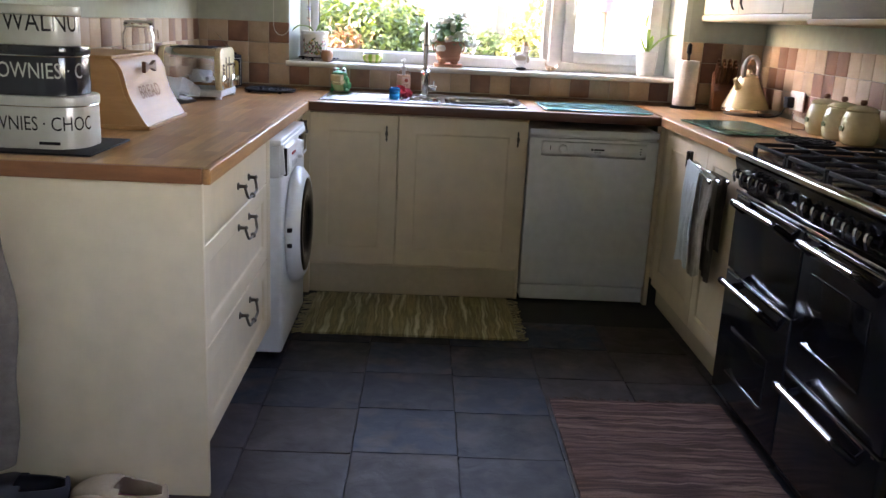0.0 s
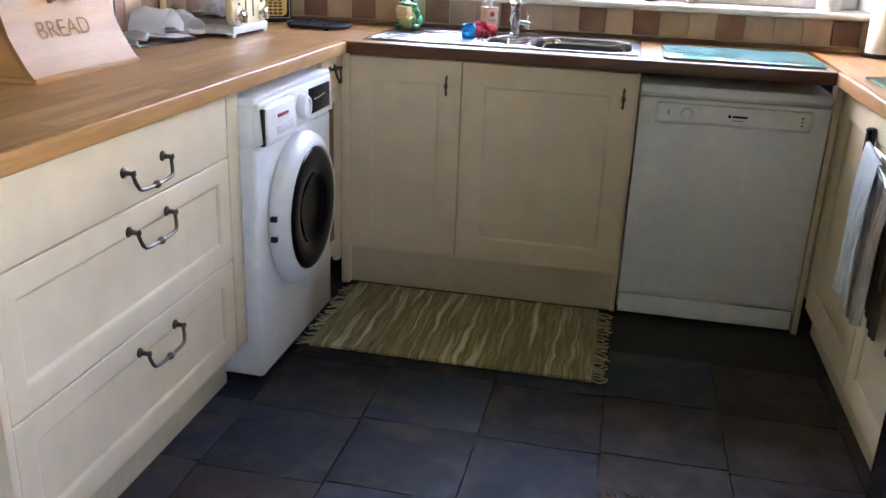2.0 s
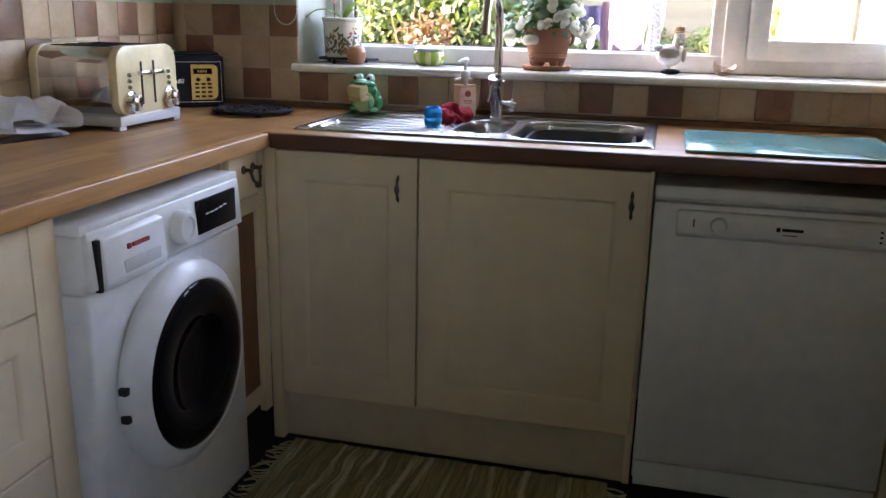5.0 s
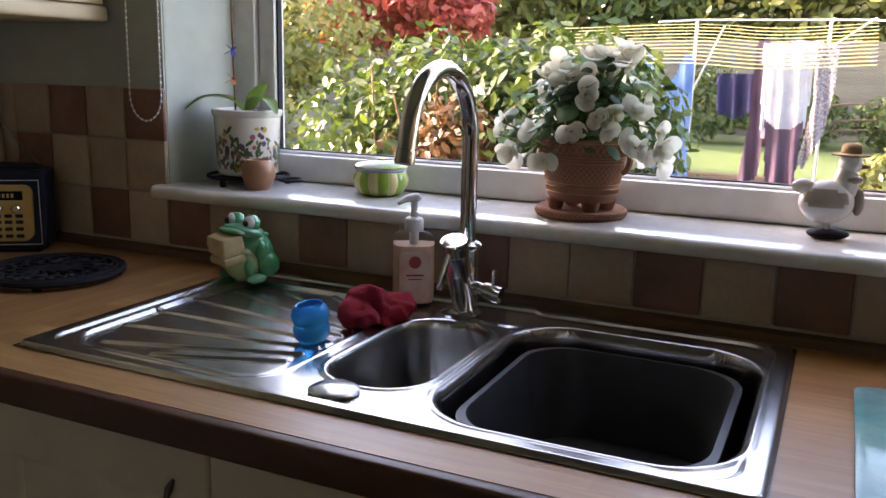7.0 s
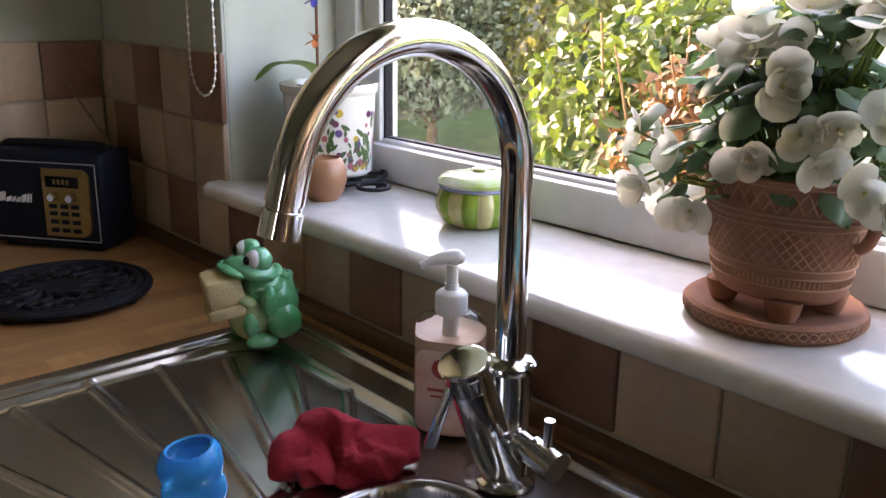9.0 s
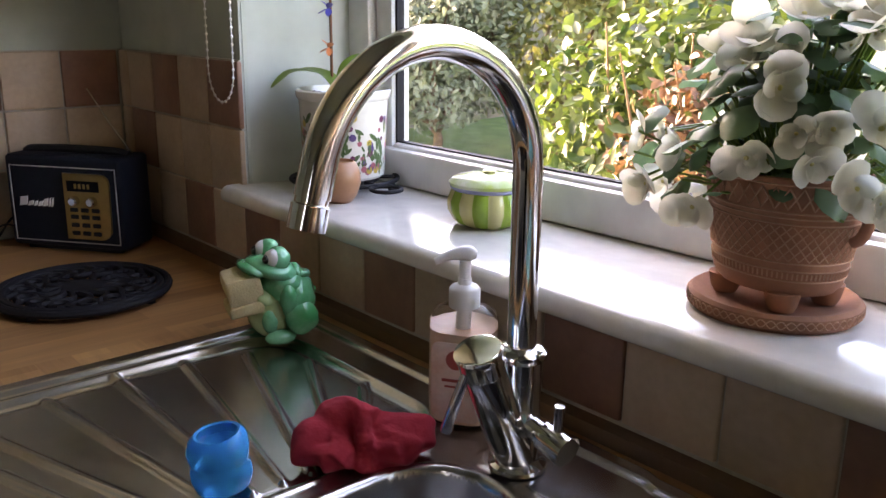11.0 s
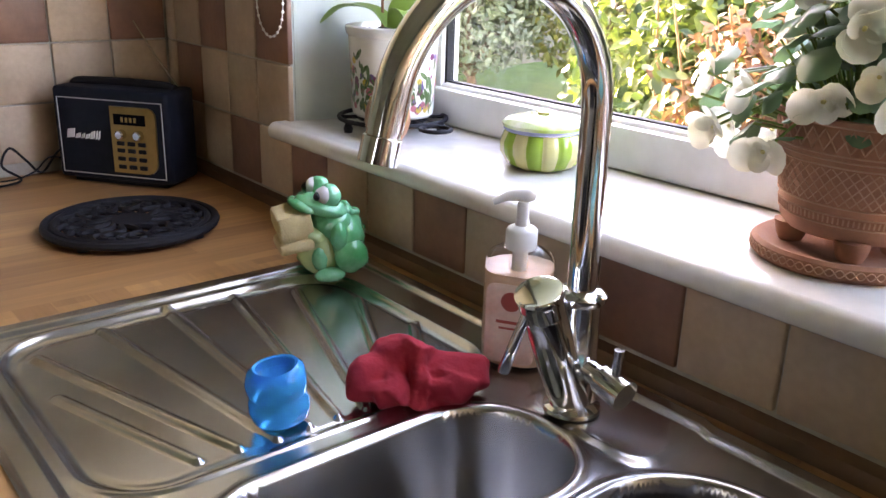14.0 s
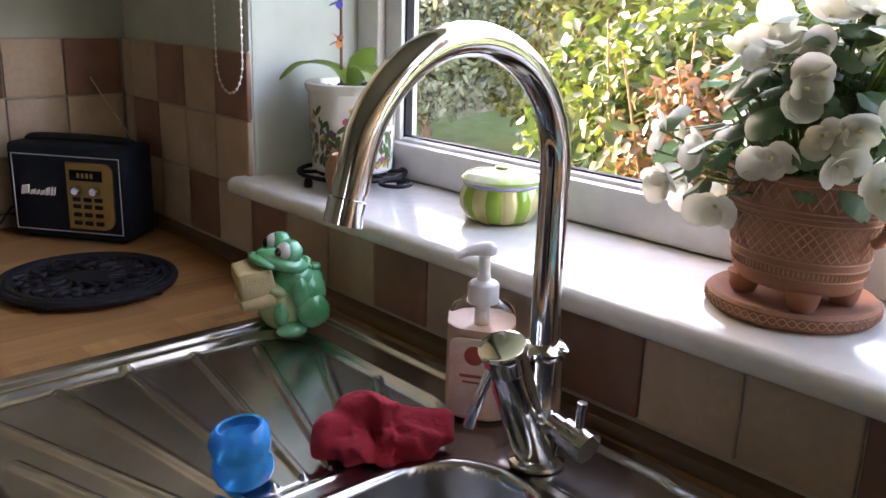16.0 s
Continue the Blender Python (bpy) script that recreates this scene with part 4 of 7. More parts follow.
def grow(bm, amount, freq, seed=0.0):
    """Uneven swelling of a surface, along its normals."""
    bm.normal_update()
    for v in bm.verts:
        v.co += v.normal * amount * noise.noise(v.co * freq + Vector((seed, seed, seed)))
    return bm


M["frog"] = mk("green_glaze", (0.03, 0.34, 0.12), (0.15, 0.50, 0.27), rough=0.08, rough2=0.16, bump=0.5, scale=25, depth=0.002, coat=0.4)
M["frog_pale"] = mk("pale_green_glaze", (0.46, 0.56, 0.26), (0.36, 0.50, 0.22), rough=0.10, rough2=0.16, bump=0.05, scale=20)
M["eye"] = mk("white_glaze", (0.8, 0.78, 0.75), rough=0.08)
M["pupil"] = mk("black_glaze", (0.01, 0.01, 0.01), rough=0.08)
bm = bmesh.new()
ball(bm, (0, 0.010, 0.044), (0.040, 0.032, 0.044), 0, 28, 20)
ball(bm, (0, 0.000, 0.066), (0.036, 0.030, 0.026), 0, 28, 16)
ball(bm, (0, -0.016, 0.033), (0.034, 0.028, 0.034), 1, 24, 16)
head = Matrix.Rotation(radians(-16), 3, "X")
for c, r, mi in (((0, -0.012, 0.088), (0.036, 0.034, 0.014), 0), ((0, -0.036, 0.090), (0.030, 0.018, 0.008), 0), ((0, -0.026, 0.055), (0.031, 0.020, 0.012), 1)):
    got = bmesh.ops.create_uvsphere(bm, u_segments=24, v_segments=14, radius=1.0, matrix=Matrix.Translation(c) @ head.to_4x4() @ Matrix.Diagonal((*r, 1)))
    for f in {f for vv in got["verts"] for f in vv.link_faces}:
        f.material_index = mi
for s in (-1, 1):
    ball(bm, (s * 0.019, -0.008, 0.104), (0.0145, 0.014, 0.0155), 0)
    ball(bm, (s * 0.0205, -0.0135, 0.1055), (0.0118, 0.0120, 0.0120), 2)
    ball(bm, (s * 0.0225, -0.0245, 0.1055), (0.0050, 0.0042, 0.0058), 3)
    ball(bm, (s * 0.034, 0.014, 0.030), (0.014, 0.022, 0.022), 0)
    ball(bm, (s * 0.034, -0.014, 0.009), (0.012, 0.020, 0.009), 0)
    ball(bm, (s * 0.034, -0.002, 0.056), (0.009, 0.011, 0.018), 0)
    ball(bm, (s * 0.028, -0.024, 0.028), (0.008, 0.010, 0.016), 0)
for k in range(26):
    a, q = k * 2.399, 0.15 + 1.25 * ((k * 0.618) % 1)
    ball(bm, (0.040 * math.sin(a) * math.cos(q), 0.010 + 0.032 * abs(math.cos(a)) * math.cos(q), 0.046 + 0.042 * math.sin(q)), 0.0046, 0, 8, 6)
for v in bm.verts:
    v.co.x *= 1.10
frog = obj_from("frog_figurine", grow(bm, 0.0016, 110), [M["frog"], M["frog_pale"], M["eye"], M["pupil"]], 60)
frog.matrix_world = pose(0.090, 0.520, 0.9125, 0, 0, -14)
tagged(frog, "glossy green ceramic frog sponge holder with open mouth", "figurine")
bm = box(bmesh.new(), -0.026, 0.026, -0.030, 0.012, -0.017, 0.017, 0.004)
box(bm, -0.018, 0.030, -0.034, 0.008, -0.030, -0.016, 0.004)
bmesh.ops.subdivide_edges(bm, edges=bm.edges, cuts=1)
sp = obj_from("sponge", grow(bm, 0.0025, 90), mk("cream_sponge", (0.66, 0.53, 0.28), (0.58, 0.45, 0.22), rough=0.95, bump=0.8, scale=60, depth=0.002))
sp.matrix_world = pose(0.082, 0.480, 0.984, 10, 4, -18)
tagged(sp, "cream sponge held in the frog's mouth", "sponge")

# blue scoop-shaped cup
bm = L([(0.0, 0.0), (0.019, 0.0), (0.0245, 0.006), (0.0265, 0.016), (0.0255, 0.024), (0.0235, 0.0275), (0.0255, 0.031), (0.0270, 0.040), (0.0245, 0.0495), (0.0195, 0.0540), (0.0172, 0.0530), (0.0215, 0.048), (0.0205, 0.043), (0.012, 0.0405), (0.0, 0.040)], 36)
for v in bm.verts:
    a = math.atan2(v.co.y, v.co.x)
    k = 1 + 0.035 * math.sin(3 * a + 80 * v.co.z)
    v.co.x, v.co.y = v.co.x * k, v.co.y * k
    v.co.z *= 1 + 0.03 * math.sin(a + 1.0)
m, t, p = nodes_of("blue_translucent_plastic")
p.inputs["Base Color"].default_value, p.inputs["Roughness"].default_value = (0.0, 0.42, 0.86, 1), 0.14
p.inputs["Transmission Weight"].default_value, p.inputs["IOR"].default_value = 0.55, 1.25
cup = obj_from("measuring_cup", bm, m, 60)
cup.matrix_world = pose(0.372, 0.291, 0.9075, 3, -2, 30)
tagged(cup, "small translucent blue plastic dosing cup on the drainer", "cup")

# crumpled red dishcloth
def bunched(folds, centre, blend, seed):
    """A crumpled cloth: the skin round soft rolls (from, to, radius, in millimetres) that meet in creases, seen from centre outwards."""
    bm = bmesh.new()
    bmesh.ops.create_icosphere(bm, subdivisions=6, radius=1.0)
    way = np.array([v.co[:] for v in bm.verts])
    far = np.zeros(len(way))
    c0 = np.array(centre, float)
    def depth(p):
        best = None
        for a, b, r in folds:
            a, b = np.array(a, float), np.array(b, float)
            t = np.clip(((p - a) @ (b - a)) / ((b - a) @ (b - a)), 0, 1)
            d = np.linalg.norm(p - a - t[:, None] * (b - a), axis=1) - r
            if best is None:
                best = d
            else:
                h = np.clip(0.5 + 0.5 * (best - d) / blend, 0, 1)
                best = best * (1 - h) + d * h - blend * h * (1 - h)
        return best
    for _ in range(60):
        far += np.clip(depth(c0 + way * far[:, None]), -8, -0.02) * -0.7 * (depth(c0 + way * far[:, None]) < 0)
    for v, p in zip(bm.verts, c0 + way * far[:, None]):
        q = Vector(p) / 1000
        q += v.co * 0.024 * (0.13 - abs(noise.noise(q * 27 + Vector((seed, seed, 0)))))
        q += v.co * 0.0016 * noise.noise(q * 120 + Vector((seed, 0, 0))) + v.co * 0.0011 * noise.noise(q * 260 + Vector((0, seed, 0)))
        v.co = Vector((q.x, q.y, max(0.0, q.z)))
    for _ in range(2):
        bmesh.ops.smooth_vert(bm, verts=bm.verts, factor=0.5, use_axis_x=True, use_axis_y=True, use_axis_z=True)
    return bm


bm = bunched((((-22, 12, 34), (2, 12, 40), 18), ((-50, -10, 14), (-38, 0, 24), 17), ((2, 6, 38), (10, -20, 16), 15), ((-44, -16, 13), (-14, -22, 14), 13), ((16, 6, 24), (56, 10, 22), 18), ((14, -14, 14), (46, -8, 16), 14), ((-42, -2, 26), (-18, 8, 40), 12), ((-24, 0, 32), (-14, -20, 16), 13), ((-34, 0, 12), (40, 2, 12), 18), ((30, -2, 26), (44, -12, 16), 11)), (0, -2, 16), 3.5, 1.7)
cl = obj_from("dishcloth", bm, mk("red_microfibre", (0.42, 0.020, 0.036), (0.34, 0.014, 0.028), rough=0.95, bump=0.9, scale=90, depth=0.0012, fine=16), 120)
cl.matrix_world = pose(0.408, 0.408, 0.9075, 0, 0, 50)
tagged(cl, "crumpled dark red dishcloth on the drainer edge", "cloth")

# hand soap
soap = thing("soap_dispenser", (0.406, 0.540, 0.9095), "hand soap pump bottle with pale pink contents", "soap dispenser", rz=32)
bm = bmesh.new()
o = []
for z, w, d in ((0.0, 0.060, 0.048), (0.004, 0.066, 0.053), (0.02, 0.068, 0.055), (0.085, 0.067, 0.054), (0.098, 0.067, 0.054), (0.108, 0.0655, 0.0525), (0.114, 0.060, 0.047), (0.118, 0.048, 0.039), (0.1205, 0.030, 0.028)):
    o.append([bm.verts.new((u, v, z)) for u, v in rounded(w, d, d * 0.42, 6)])
for p_, q in zip(o, o[1:]):
    for i in range(len(p_)):
        j = (i + 1) % len(p_)
        bm.faces.new((p_[i], p_[j], q[j], q[i]))
bm.faces.new(o[0][::-1])
bm.faces.new(o[-1])
m, t, p = nodes_of("clear_soap_bottle")
p.inputs["Base Color"].default_value, p.inputs["Roughness"].default_value = (0.98, 0.97, 0.96, 1), 0.04
p.inputs["Transmission Weight"].default_value, p.inputs["IOR"].default_value = 1.0, 1.15
shell_ = part("bottle", bm, m, soap, "clear plastic bottle")
bm = bmesh.new()
o = []
for z, w, d in ((0.002, 0.058, 0.046), (0.006, 0.0630, 0.0505), (0.02, 0.0652, 0.0525), (0.085, 0.0642, 0.0515), (0.097, 0.0635, 0.0505)):
    o.append([bm.verts.new((u, v, z)) for u, v in rounded(w, d, d * 0.42, 6)])
for p_, q in zip(o, o[1:]):
    for i in range(len(p_)):
        j = (i + 1) % len(p_)
        bm.faces.new((p_[i], p_[j], q[j], q[i]))
bm.faces.new(o[0][::-1])
bm.faces.new(o[-1])
part("liquid", bm, mk("peach_liquid_soap", (0.80, 0.62, 0.45), (0.72, 0.40, 0.26), rough=0.35, scale=14, bump=0.0, stretch=(1, 1, 1.6)), soap, "pale peach liquid soap")
part("dip_tube", Tb([(0, 0, 0.096), (0, 0, 0.120)], 0.0075, 12), M["upvc"], soap)
part("label", prism(bmesh.new(), rounded(0.050, 0.082, 0.008, 4, 0, 0.048), -0.0283, -0.0268, axis="y"), mk("pale_label", (0.82, 0.68, 0.60), (0.72, 0.40, 0.30), rough=0.4, scale=30), soap, "pale pink front label")
bm = bmesh.new()
lathe(bm, [(0.0, 0.0), (0.010, 0.0), (0.010, 0.0006), (0.0, 0.0006)], 20, (0.0, -0.0284, 0.072), axis=(0, -1, 0))
box(bm, -0.014, 0.014, -0.0291, -0.0281, 0.049, 0.052)
box(bm, -0.011, 0.011, -0.0291, -0.0281, 0.043, 0.045)
part("label_print", bm, mk("red_label_print", (0.42, 0.07, 0.05), rough=0.5), soap)
pump = part("pump_collar", L([(0.0, 0.118), (0.0150, 0.118), (0.0155, 0.120), (0.0155, 0.137), (0.013, 0.140), (0.007, 0.142), (0.0065, 0.148), (0.0, 0.148)], 28), M["upvc"], soap)
bm = Tb([(0, 0, 0.146), (0, 0, 0.166)], 0.0058, 14)
tube(bm, curve_pts([(0.010, 0.004, 0.171), (0.0, 0.0, 0.173), (-0.014, -0.006, 0.171), (-0.027, -0.012, 0.165)], 4), [0.004, 0.006, 0.0075, 0.0078, 0.0075, 0.007, 0.0065, 0.006, 0.0052, 0.0046, 0.0042, 0.0038, 0.0034], 12)
part("pump_head", bm, M["upvc"], pump)

# ---- window sill ----
SILL = 1.0492
opot = thing("orchid_pot", (-0.066, 0.728, SILL + 0.020), "white ceramic pot with painted flowers holding an orchid", "plant pot")
part("pot", L([(0.0, 0.0), (0.056, 0.0), (0.060, 0.004), (0.0655, 0.114), (0.0685, 0.117), (0.0700, 0.122), (0.0700, 0.127), (0.0675, 0.129), (0.066, 0.122), (0.062, 0.112), (0.0, 0.110)], 40), mk("white_ceramic", (0.76, 0.74, 0.70), (0.70, 0.68, 0.64), rough=0.15, scale=6), opot)
cols = [mk("print_" + n, c, rough=0.25, scale=30) for n, c in (("green", (0.06, 0.12, 0.04)), ("plum", (0.16, 0.03, 0.09)), ("yellow", (0.55, 0.38, 0.05)), ("violet", (0.12, 0.07, 0.22)), ("pink", (0.45, 0.12, 0.16)))]
bm = bmesh.new()
for i in range(380):
    a = random.uniform(0, 2 * math.pi)
    z = 0.014 + 0.088 * random.random() ** 1.2 * (0.55 + 0.45 * math.sin(a * 3) ** 2)
    mi = 0 if random.random() < 0.5 else random.randrange(1, 5)
    s = random.uniform(0.0028, 0.0065)
    w, h = (s * 0.6, s * 1.7) if mi == 0 else (s, s)
    tw = random.uniform(-1, 1)
    vs = []
    for k in range(7):
        b = 2 * math.pi * k / 7
        u, v = w * math.cos(b), h * math.sin(b)
        u, v = u * math.cos(tw) - v * math.sin(tw), u * math.sin(tw) + v * math.cos(tw)
        R_ = 0.0604 + 0.050 * (z + v)
        vs.append(bm.verts.new((R_ * math.cos(a + u / 0.063), R_ * math.sin(a + u / 0.063), z + v)))
    bm.faces.new(vs).material_index = mi
tagged(part("painted_flowers", bm, cols, opot, "painted garden flowers"), kind="stuff")
bm = bmesh.new()
for i in range(60):
    a, r = random.uniform(0, 6.28), 0.058 * math.sqrt(random.random())
    ball(bm, (r * math.cos(a), r * math.sin(a), 0.114 + random.uniform(0, 0.008)), (random.uniform(0.005, 0.011), random.uniform(0.004, 0.008), 0.005), 0, 6, 4)
tagged(part("bark_chips", bm, M["black_matt"], opot), kind="stuff")


def blade(bm, path, width, fold=0.25, mi=0):
    """A broad leaf along path: width by place, with a folded midrib."""
    pts = curve_pts(path, 5)
    rows = []
    for i, p_ in enumerate(pts):
        d = (pts[min(i + 1, len(pts) - 1)] - pts[max(i - 1, 0)]).normalized()
        side = d.cross(Vector((0, 0, 1)))
        side = side.normalized() if side.length > 1e-4 else Vector((1, 0, 0))
        up = side.cross(d).normalized()
        u = i / (len(pts) - 1)
        w = width * math.sin(math.pi * min(1.0, 0.08 + 0.92 * u)) ** 0.6 * (1 if u < 0.999 else 0.1)
        rows.append([bm.verts.new(p_ + side * w * s + up * abs(s) * w * fold) for s in (-1, -0.5, 0, 0.5, 1)])
    for a, b in zip(rows, rows[1:]):
        for k in range(4):
            bm.faces.new((a[k], a[k + 1], b[k + 1], b[k])).material_index = mi
    return bm


M["orchid_leaf"] = leafy("orchid_leaf", (0.16, 0.27, 0.05), (0.24, 0.36, 0.08), 0.4, 0.3)
for path, w in (([(0, 0, 0.115), (-0.03, -0.01, 0.145), (-0.075, -0.035, 0.150), (-0.115, -0.055, 0.122)], 0.020), ([(0, 0, 0.115), (0.018, 0.0, 0.142), (0.036, -0.004, 0.165), (0.056, -0.008, 0.182)], 0.021), ([(0, 0, 0.115), (0.032, -0.012, 0.148), (0.066, -0.02, 0.148), (0.094, -0.03, 0.122)], 0.017)):
    part("leaf", blade(bmesh.new(), path, w), M["orchid_leaf"], opot, smooth=60)
stake = part("stake", Tb([(-0.028, 0.0, 0.11), (-0.036, 0.005, 0.30), (-0.046, 0.01, 0.52)], 0.0022, 8), M["wood_dark"], opot)
for z, c in ((0.186, (0.75, 0.25, 0.10)), (0.242, (0.10, 0.10, 0.50))):
    bm = bmesh.new()
    for k in range(4):
        a = k * 1.57 + 0.6
        blade(bm, [(-0.033, 0.0, z), (-0.033 + 0.010 * math.cos(a), -0.004, z + 0.008 * math.sin(a)), (-0.033 + 0.018 * math.cos(a), -0.008, z + 0.014 * math.sin(a))], 0.005)
    part("clip", bm, mk("clip_plastic", c, rough=0.3), stake, "small coloured plant clip")
stand = thing("pot_stand", (-0.066, 0.728, SILL), "black wrought iron ring stand under the orchid pot", "stand")
bm = bmesh.new()
for r in (0.080, 0.050):
    tube(bm, [(r * math.cos(a), r * math.sin(a), 0.016) for a in np.linspace(0, 2 * math.pi, 33)], 0.0034, 8, False)
for k in range(6):
    a = k * math.pi / 3
    tube(bm, [(0.05 * math.cos(a), 0.05 * math.sin(a), 0.016), (0.08 * math.cos(a), 0.08 * math.sin(a), 0.016)], 0.003, 6)
part("ring", bm, M["black_matt"], stand)
for k in range(3):
    a = 0.5 + k * 2.094
    part("foot", L([(0.0, 0.0), (0.006, 0.0), (0.007, 0.006), (0.004, 0.014), (0.0, 0.016)], 10, (0.078 * math.cos(a), 0.078 * math.sin(a), 0.0)), M["black_matt"], stand)
part("loop_handle", Tb([(0.08 + 0.045 * (1 - math.cos(a)) / 2, 0.022 * math.sin(a), 0.014) for a in np.linspace(0, 2 * math.pi, 17)], 0.003, 8, False), M["black_matt"], stand)

egg = obj_from("egg_cup", L([(0.0, 0.0), (0.020, 0.0), (0.027, 0.010), (0.032, 0.026), (0.031, 0.042), (0.026, 0.054), (0.022, 0.057), (0.021, 0.054), (0.0, 0.050)], 32), mk("terracotta_glaze", (0.42, 0.20, 0.10), (0.36, 0.16, 0.075), rough=0.35, scale=20))
egg.matrix_world = pose(0.004, 0.668, SILL)
tagged(egg, "small egg-shaped terracotta pot on the sill", "pot")

# green and yellow gadrooned jar
jar = thing("lidded_jar", (0.235, 0.738, SILL), "round ceramic jar with green and yellow stripes and lid", "jar")
cm = [mk("yellow_glaze", (0.66, 0.60, 0.26), (0.60, 0.55, 0.22), rough=0.12, scale=10), mk("lime_glaze", (0.30, 0.46, 0.055), (0.25, 0.40, 0.05), rough=0.12, scale=10)]
bm = L([(0.0, 0.0), (0.034, 0.0), (0.044, 0.006), (0.052, 0.020), (0.053, 0.032), (0.048, 0.044), (0.046, 0.047), (0.0, 0.047)], 96)
for v in bm.verts:
    a = math.atan2(v.co.y, v.co.x)
    k = 1 - 0.045 * (1 - abs(math.sin(8 * a)) ** 0.6)
    v.co.x, v.co.y = v.co.x * k, v.co.y * k
for f in bm.faces:
    c = f.calc_center_median()
    f.material_index = int(math.floor(math.atan2(c.y, c.x) / (math.pi / 8))) % 2
part("bowl", bm, cm, jar, smooth=60)
part("band", L([(0.0, 0.046), (0.0475, 0.046), (0.049, 0.048), (0.0475, 0.0505), (0.0, 0.0505)], 48), mk("lilac_glaze", (0.40, 0.42, 0.62), rough=0.15), jar)
lid = part("lid", L([(0.0, 0.051), (0.050, 0.051), (0.051, 0.055), (0.044, 0.061), (0.025, 0.065), (0.0, 0.066)], 48), mk("lid_glaze", (0.36, 0.50, 0.10), (0.66, 0.66, 0.52), rough=0.10, scale=26), jar)
part("knob", L([(0.0, 0.064), (0.007, 0.0655), (0.009, 0.068), (0.006, 0.070), (0.0, 0.071)], 20), cm[0], lid)

# terracotta planter with raised bands
M["terra"] = mk("terracotta", (0.40, 0.185, 0.108), (0.33, 0.145, 0.082), rough=0.8, bump=0.35, scale=30, depth=0.001)
M["terra_light"] = mk("limewashed_terracotta", (0.54, 0.31, 0.205), (0.46, 0.245, 0.155), rough=0.85, bump=0.3, scale=40, depth=0.001)
PX, PY = 0.632, 0.716
sc = thing("saucer", (PX, PY, SILL), "round terracotta saucer with a wavy edge pattern", "saucer")
sc.scale = (0.95, 0.95, 0.95)
part("dish", L([(0.0, 0.0), (0.076, 0.0), (0.080, 0.004), (0.080, 0.014), (0.076, 0.017), (0.068, 0.015), (0.062, 0.010), (0.0, 0.010)], 48), M["terra"], sc)
bm = bmesh.new()
for ph in (0, math.pi):
    tube(bm, [(0.0805 * math.cos(a), 0.0805 * math.sin(a), 0.009 + 0.0035 * math.sin(30 * a + ph)) for a in np.linspace(0, 2 * math.pi, 361)], 0.0007, 4, False)
part("wave_pattern", bm, M["terra_light"], sc)
pl = thing("planter", (PX, PY, SILL + 0.011), "terracotta planter with cross-hatched pattern on short feet", "plant pot", rz=-12)
pl.scale = (0.93, 0.93, 0.90)
prof = [(0.050, 0.016), (0.058, 0.018), (0.064, 0.026), (0.070, 0.060), (0.0765, 0.100), (0.0800, 0.126), (0.081, 0.132), (0.076, 0.133), (0.072, 0.122), (0.0, 0.115)]
SY = 0.82
part("pot", L([(0.0, 0.016)] + prof, 56, sy=SY), M["terra"], pl)
for k in range(4):
    a = 0.75 + k * math.pi / 2
    part("foot", L([(0.0, 0.0), (0.011, 0.0), (0.014, 0.006), (0.017, 0.020), (0.0, 0.022)], 16, (0.050 * math.cos(a), 0.050 * SY * math.sin(a), 0.0)), M["terra"], pl)


def pot_r(z):
    for (r0, z0), (r1, z1) in zip(prof, prof[1:]):
        if z0 <= z <= z1:
            return r0 + (r1 - r0) * (z - z0) / (z1 - z0) + 0.0004
    return prof[5][0]


def band(fn, r, n=240):
    pts = []
    for a in np.linspace(0, 2 * math.pi, n):
        z = fn(a)
        pts.append((pot_r(z) * math.cos(a), pot_r(z) * SY * math.sin(a), z))
    return pts
bm = bmesh.new()
for z in (0.034, 0.044, 0.052, 0.090, 0.096, 0.101, 0.127):
    tube(bm, band(lambda a: z, 0.001, 49), 0.0010, 5, False)
for ph in (0.0, 1.0):
    tube(bm, band(lambda a: 0.114 + 0.010 * (2 * abs(((a * 20 / (2 * math.pi) + ph * 0.5) % 1) * 2 - 1) - 1), 0.001, 321), 0.0009, 4, False)
for k in range(44):
    for s in (-1, 1):
        a0 = 2 * math.pi * k / 44
        tube(bm, [(pot_r(z) * math.cos(a0 + s * u * 0.42), pot_r(z) * SY * math.sin(a0 + s * u * 0.42), z) for u, z in ((0, 0.054), (0.33, 0.065), (0.66, 0.077), (1, 0.088))], 0.0007, 4, False)
for k in range(90):
    a0 = 2 * math.pi * k / 90
    tube(bm, [(pot_r(z) * math.cos(a0), pot_r(z) * SY * math.sin(a0), z) for z in (0.036, 0.0425)], 0.0010, 4, False)
tagged(part("raised_pattern", bm, M["terra_light"], pl, "pale raised zigzag and lattice pattern"), kind="stuff")
for s in (-1, 1):
    part("lug_handle", Tb([(s * (0.074 + 0.016 * math.sin(a)), 0, 0.100 + 0.026 * math.cos(a)) for a in np.linspace(0.2, math.pi - 0.2, 9)], 0.0055, 10), M["terra"], pl)

# white begonias
M["petal"] = leafy("white_petal", (0.86, 0.84, 0.68), (0.92, 0.91, 0.80), 0.55, 0.5)
M["petal_core"] = mk("yellow_stamens", (0.74, 0.68, 0.30), rough=0.6)
M["beg_leaf"] = leafy("begonia_leaf", (0.085, 0.19, 0.085), (0.30, 0.46, 0.27), 0.40, 0.4)


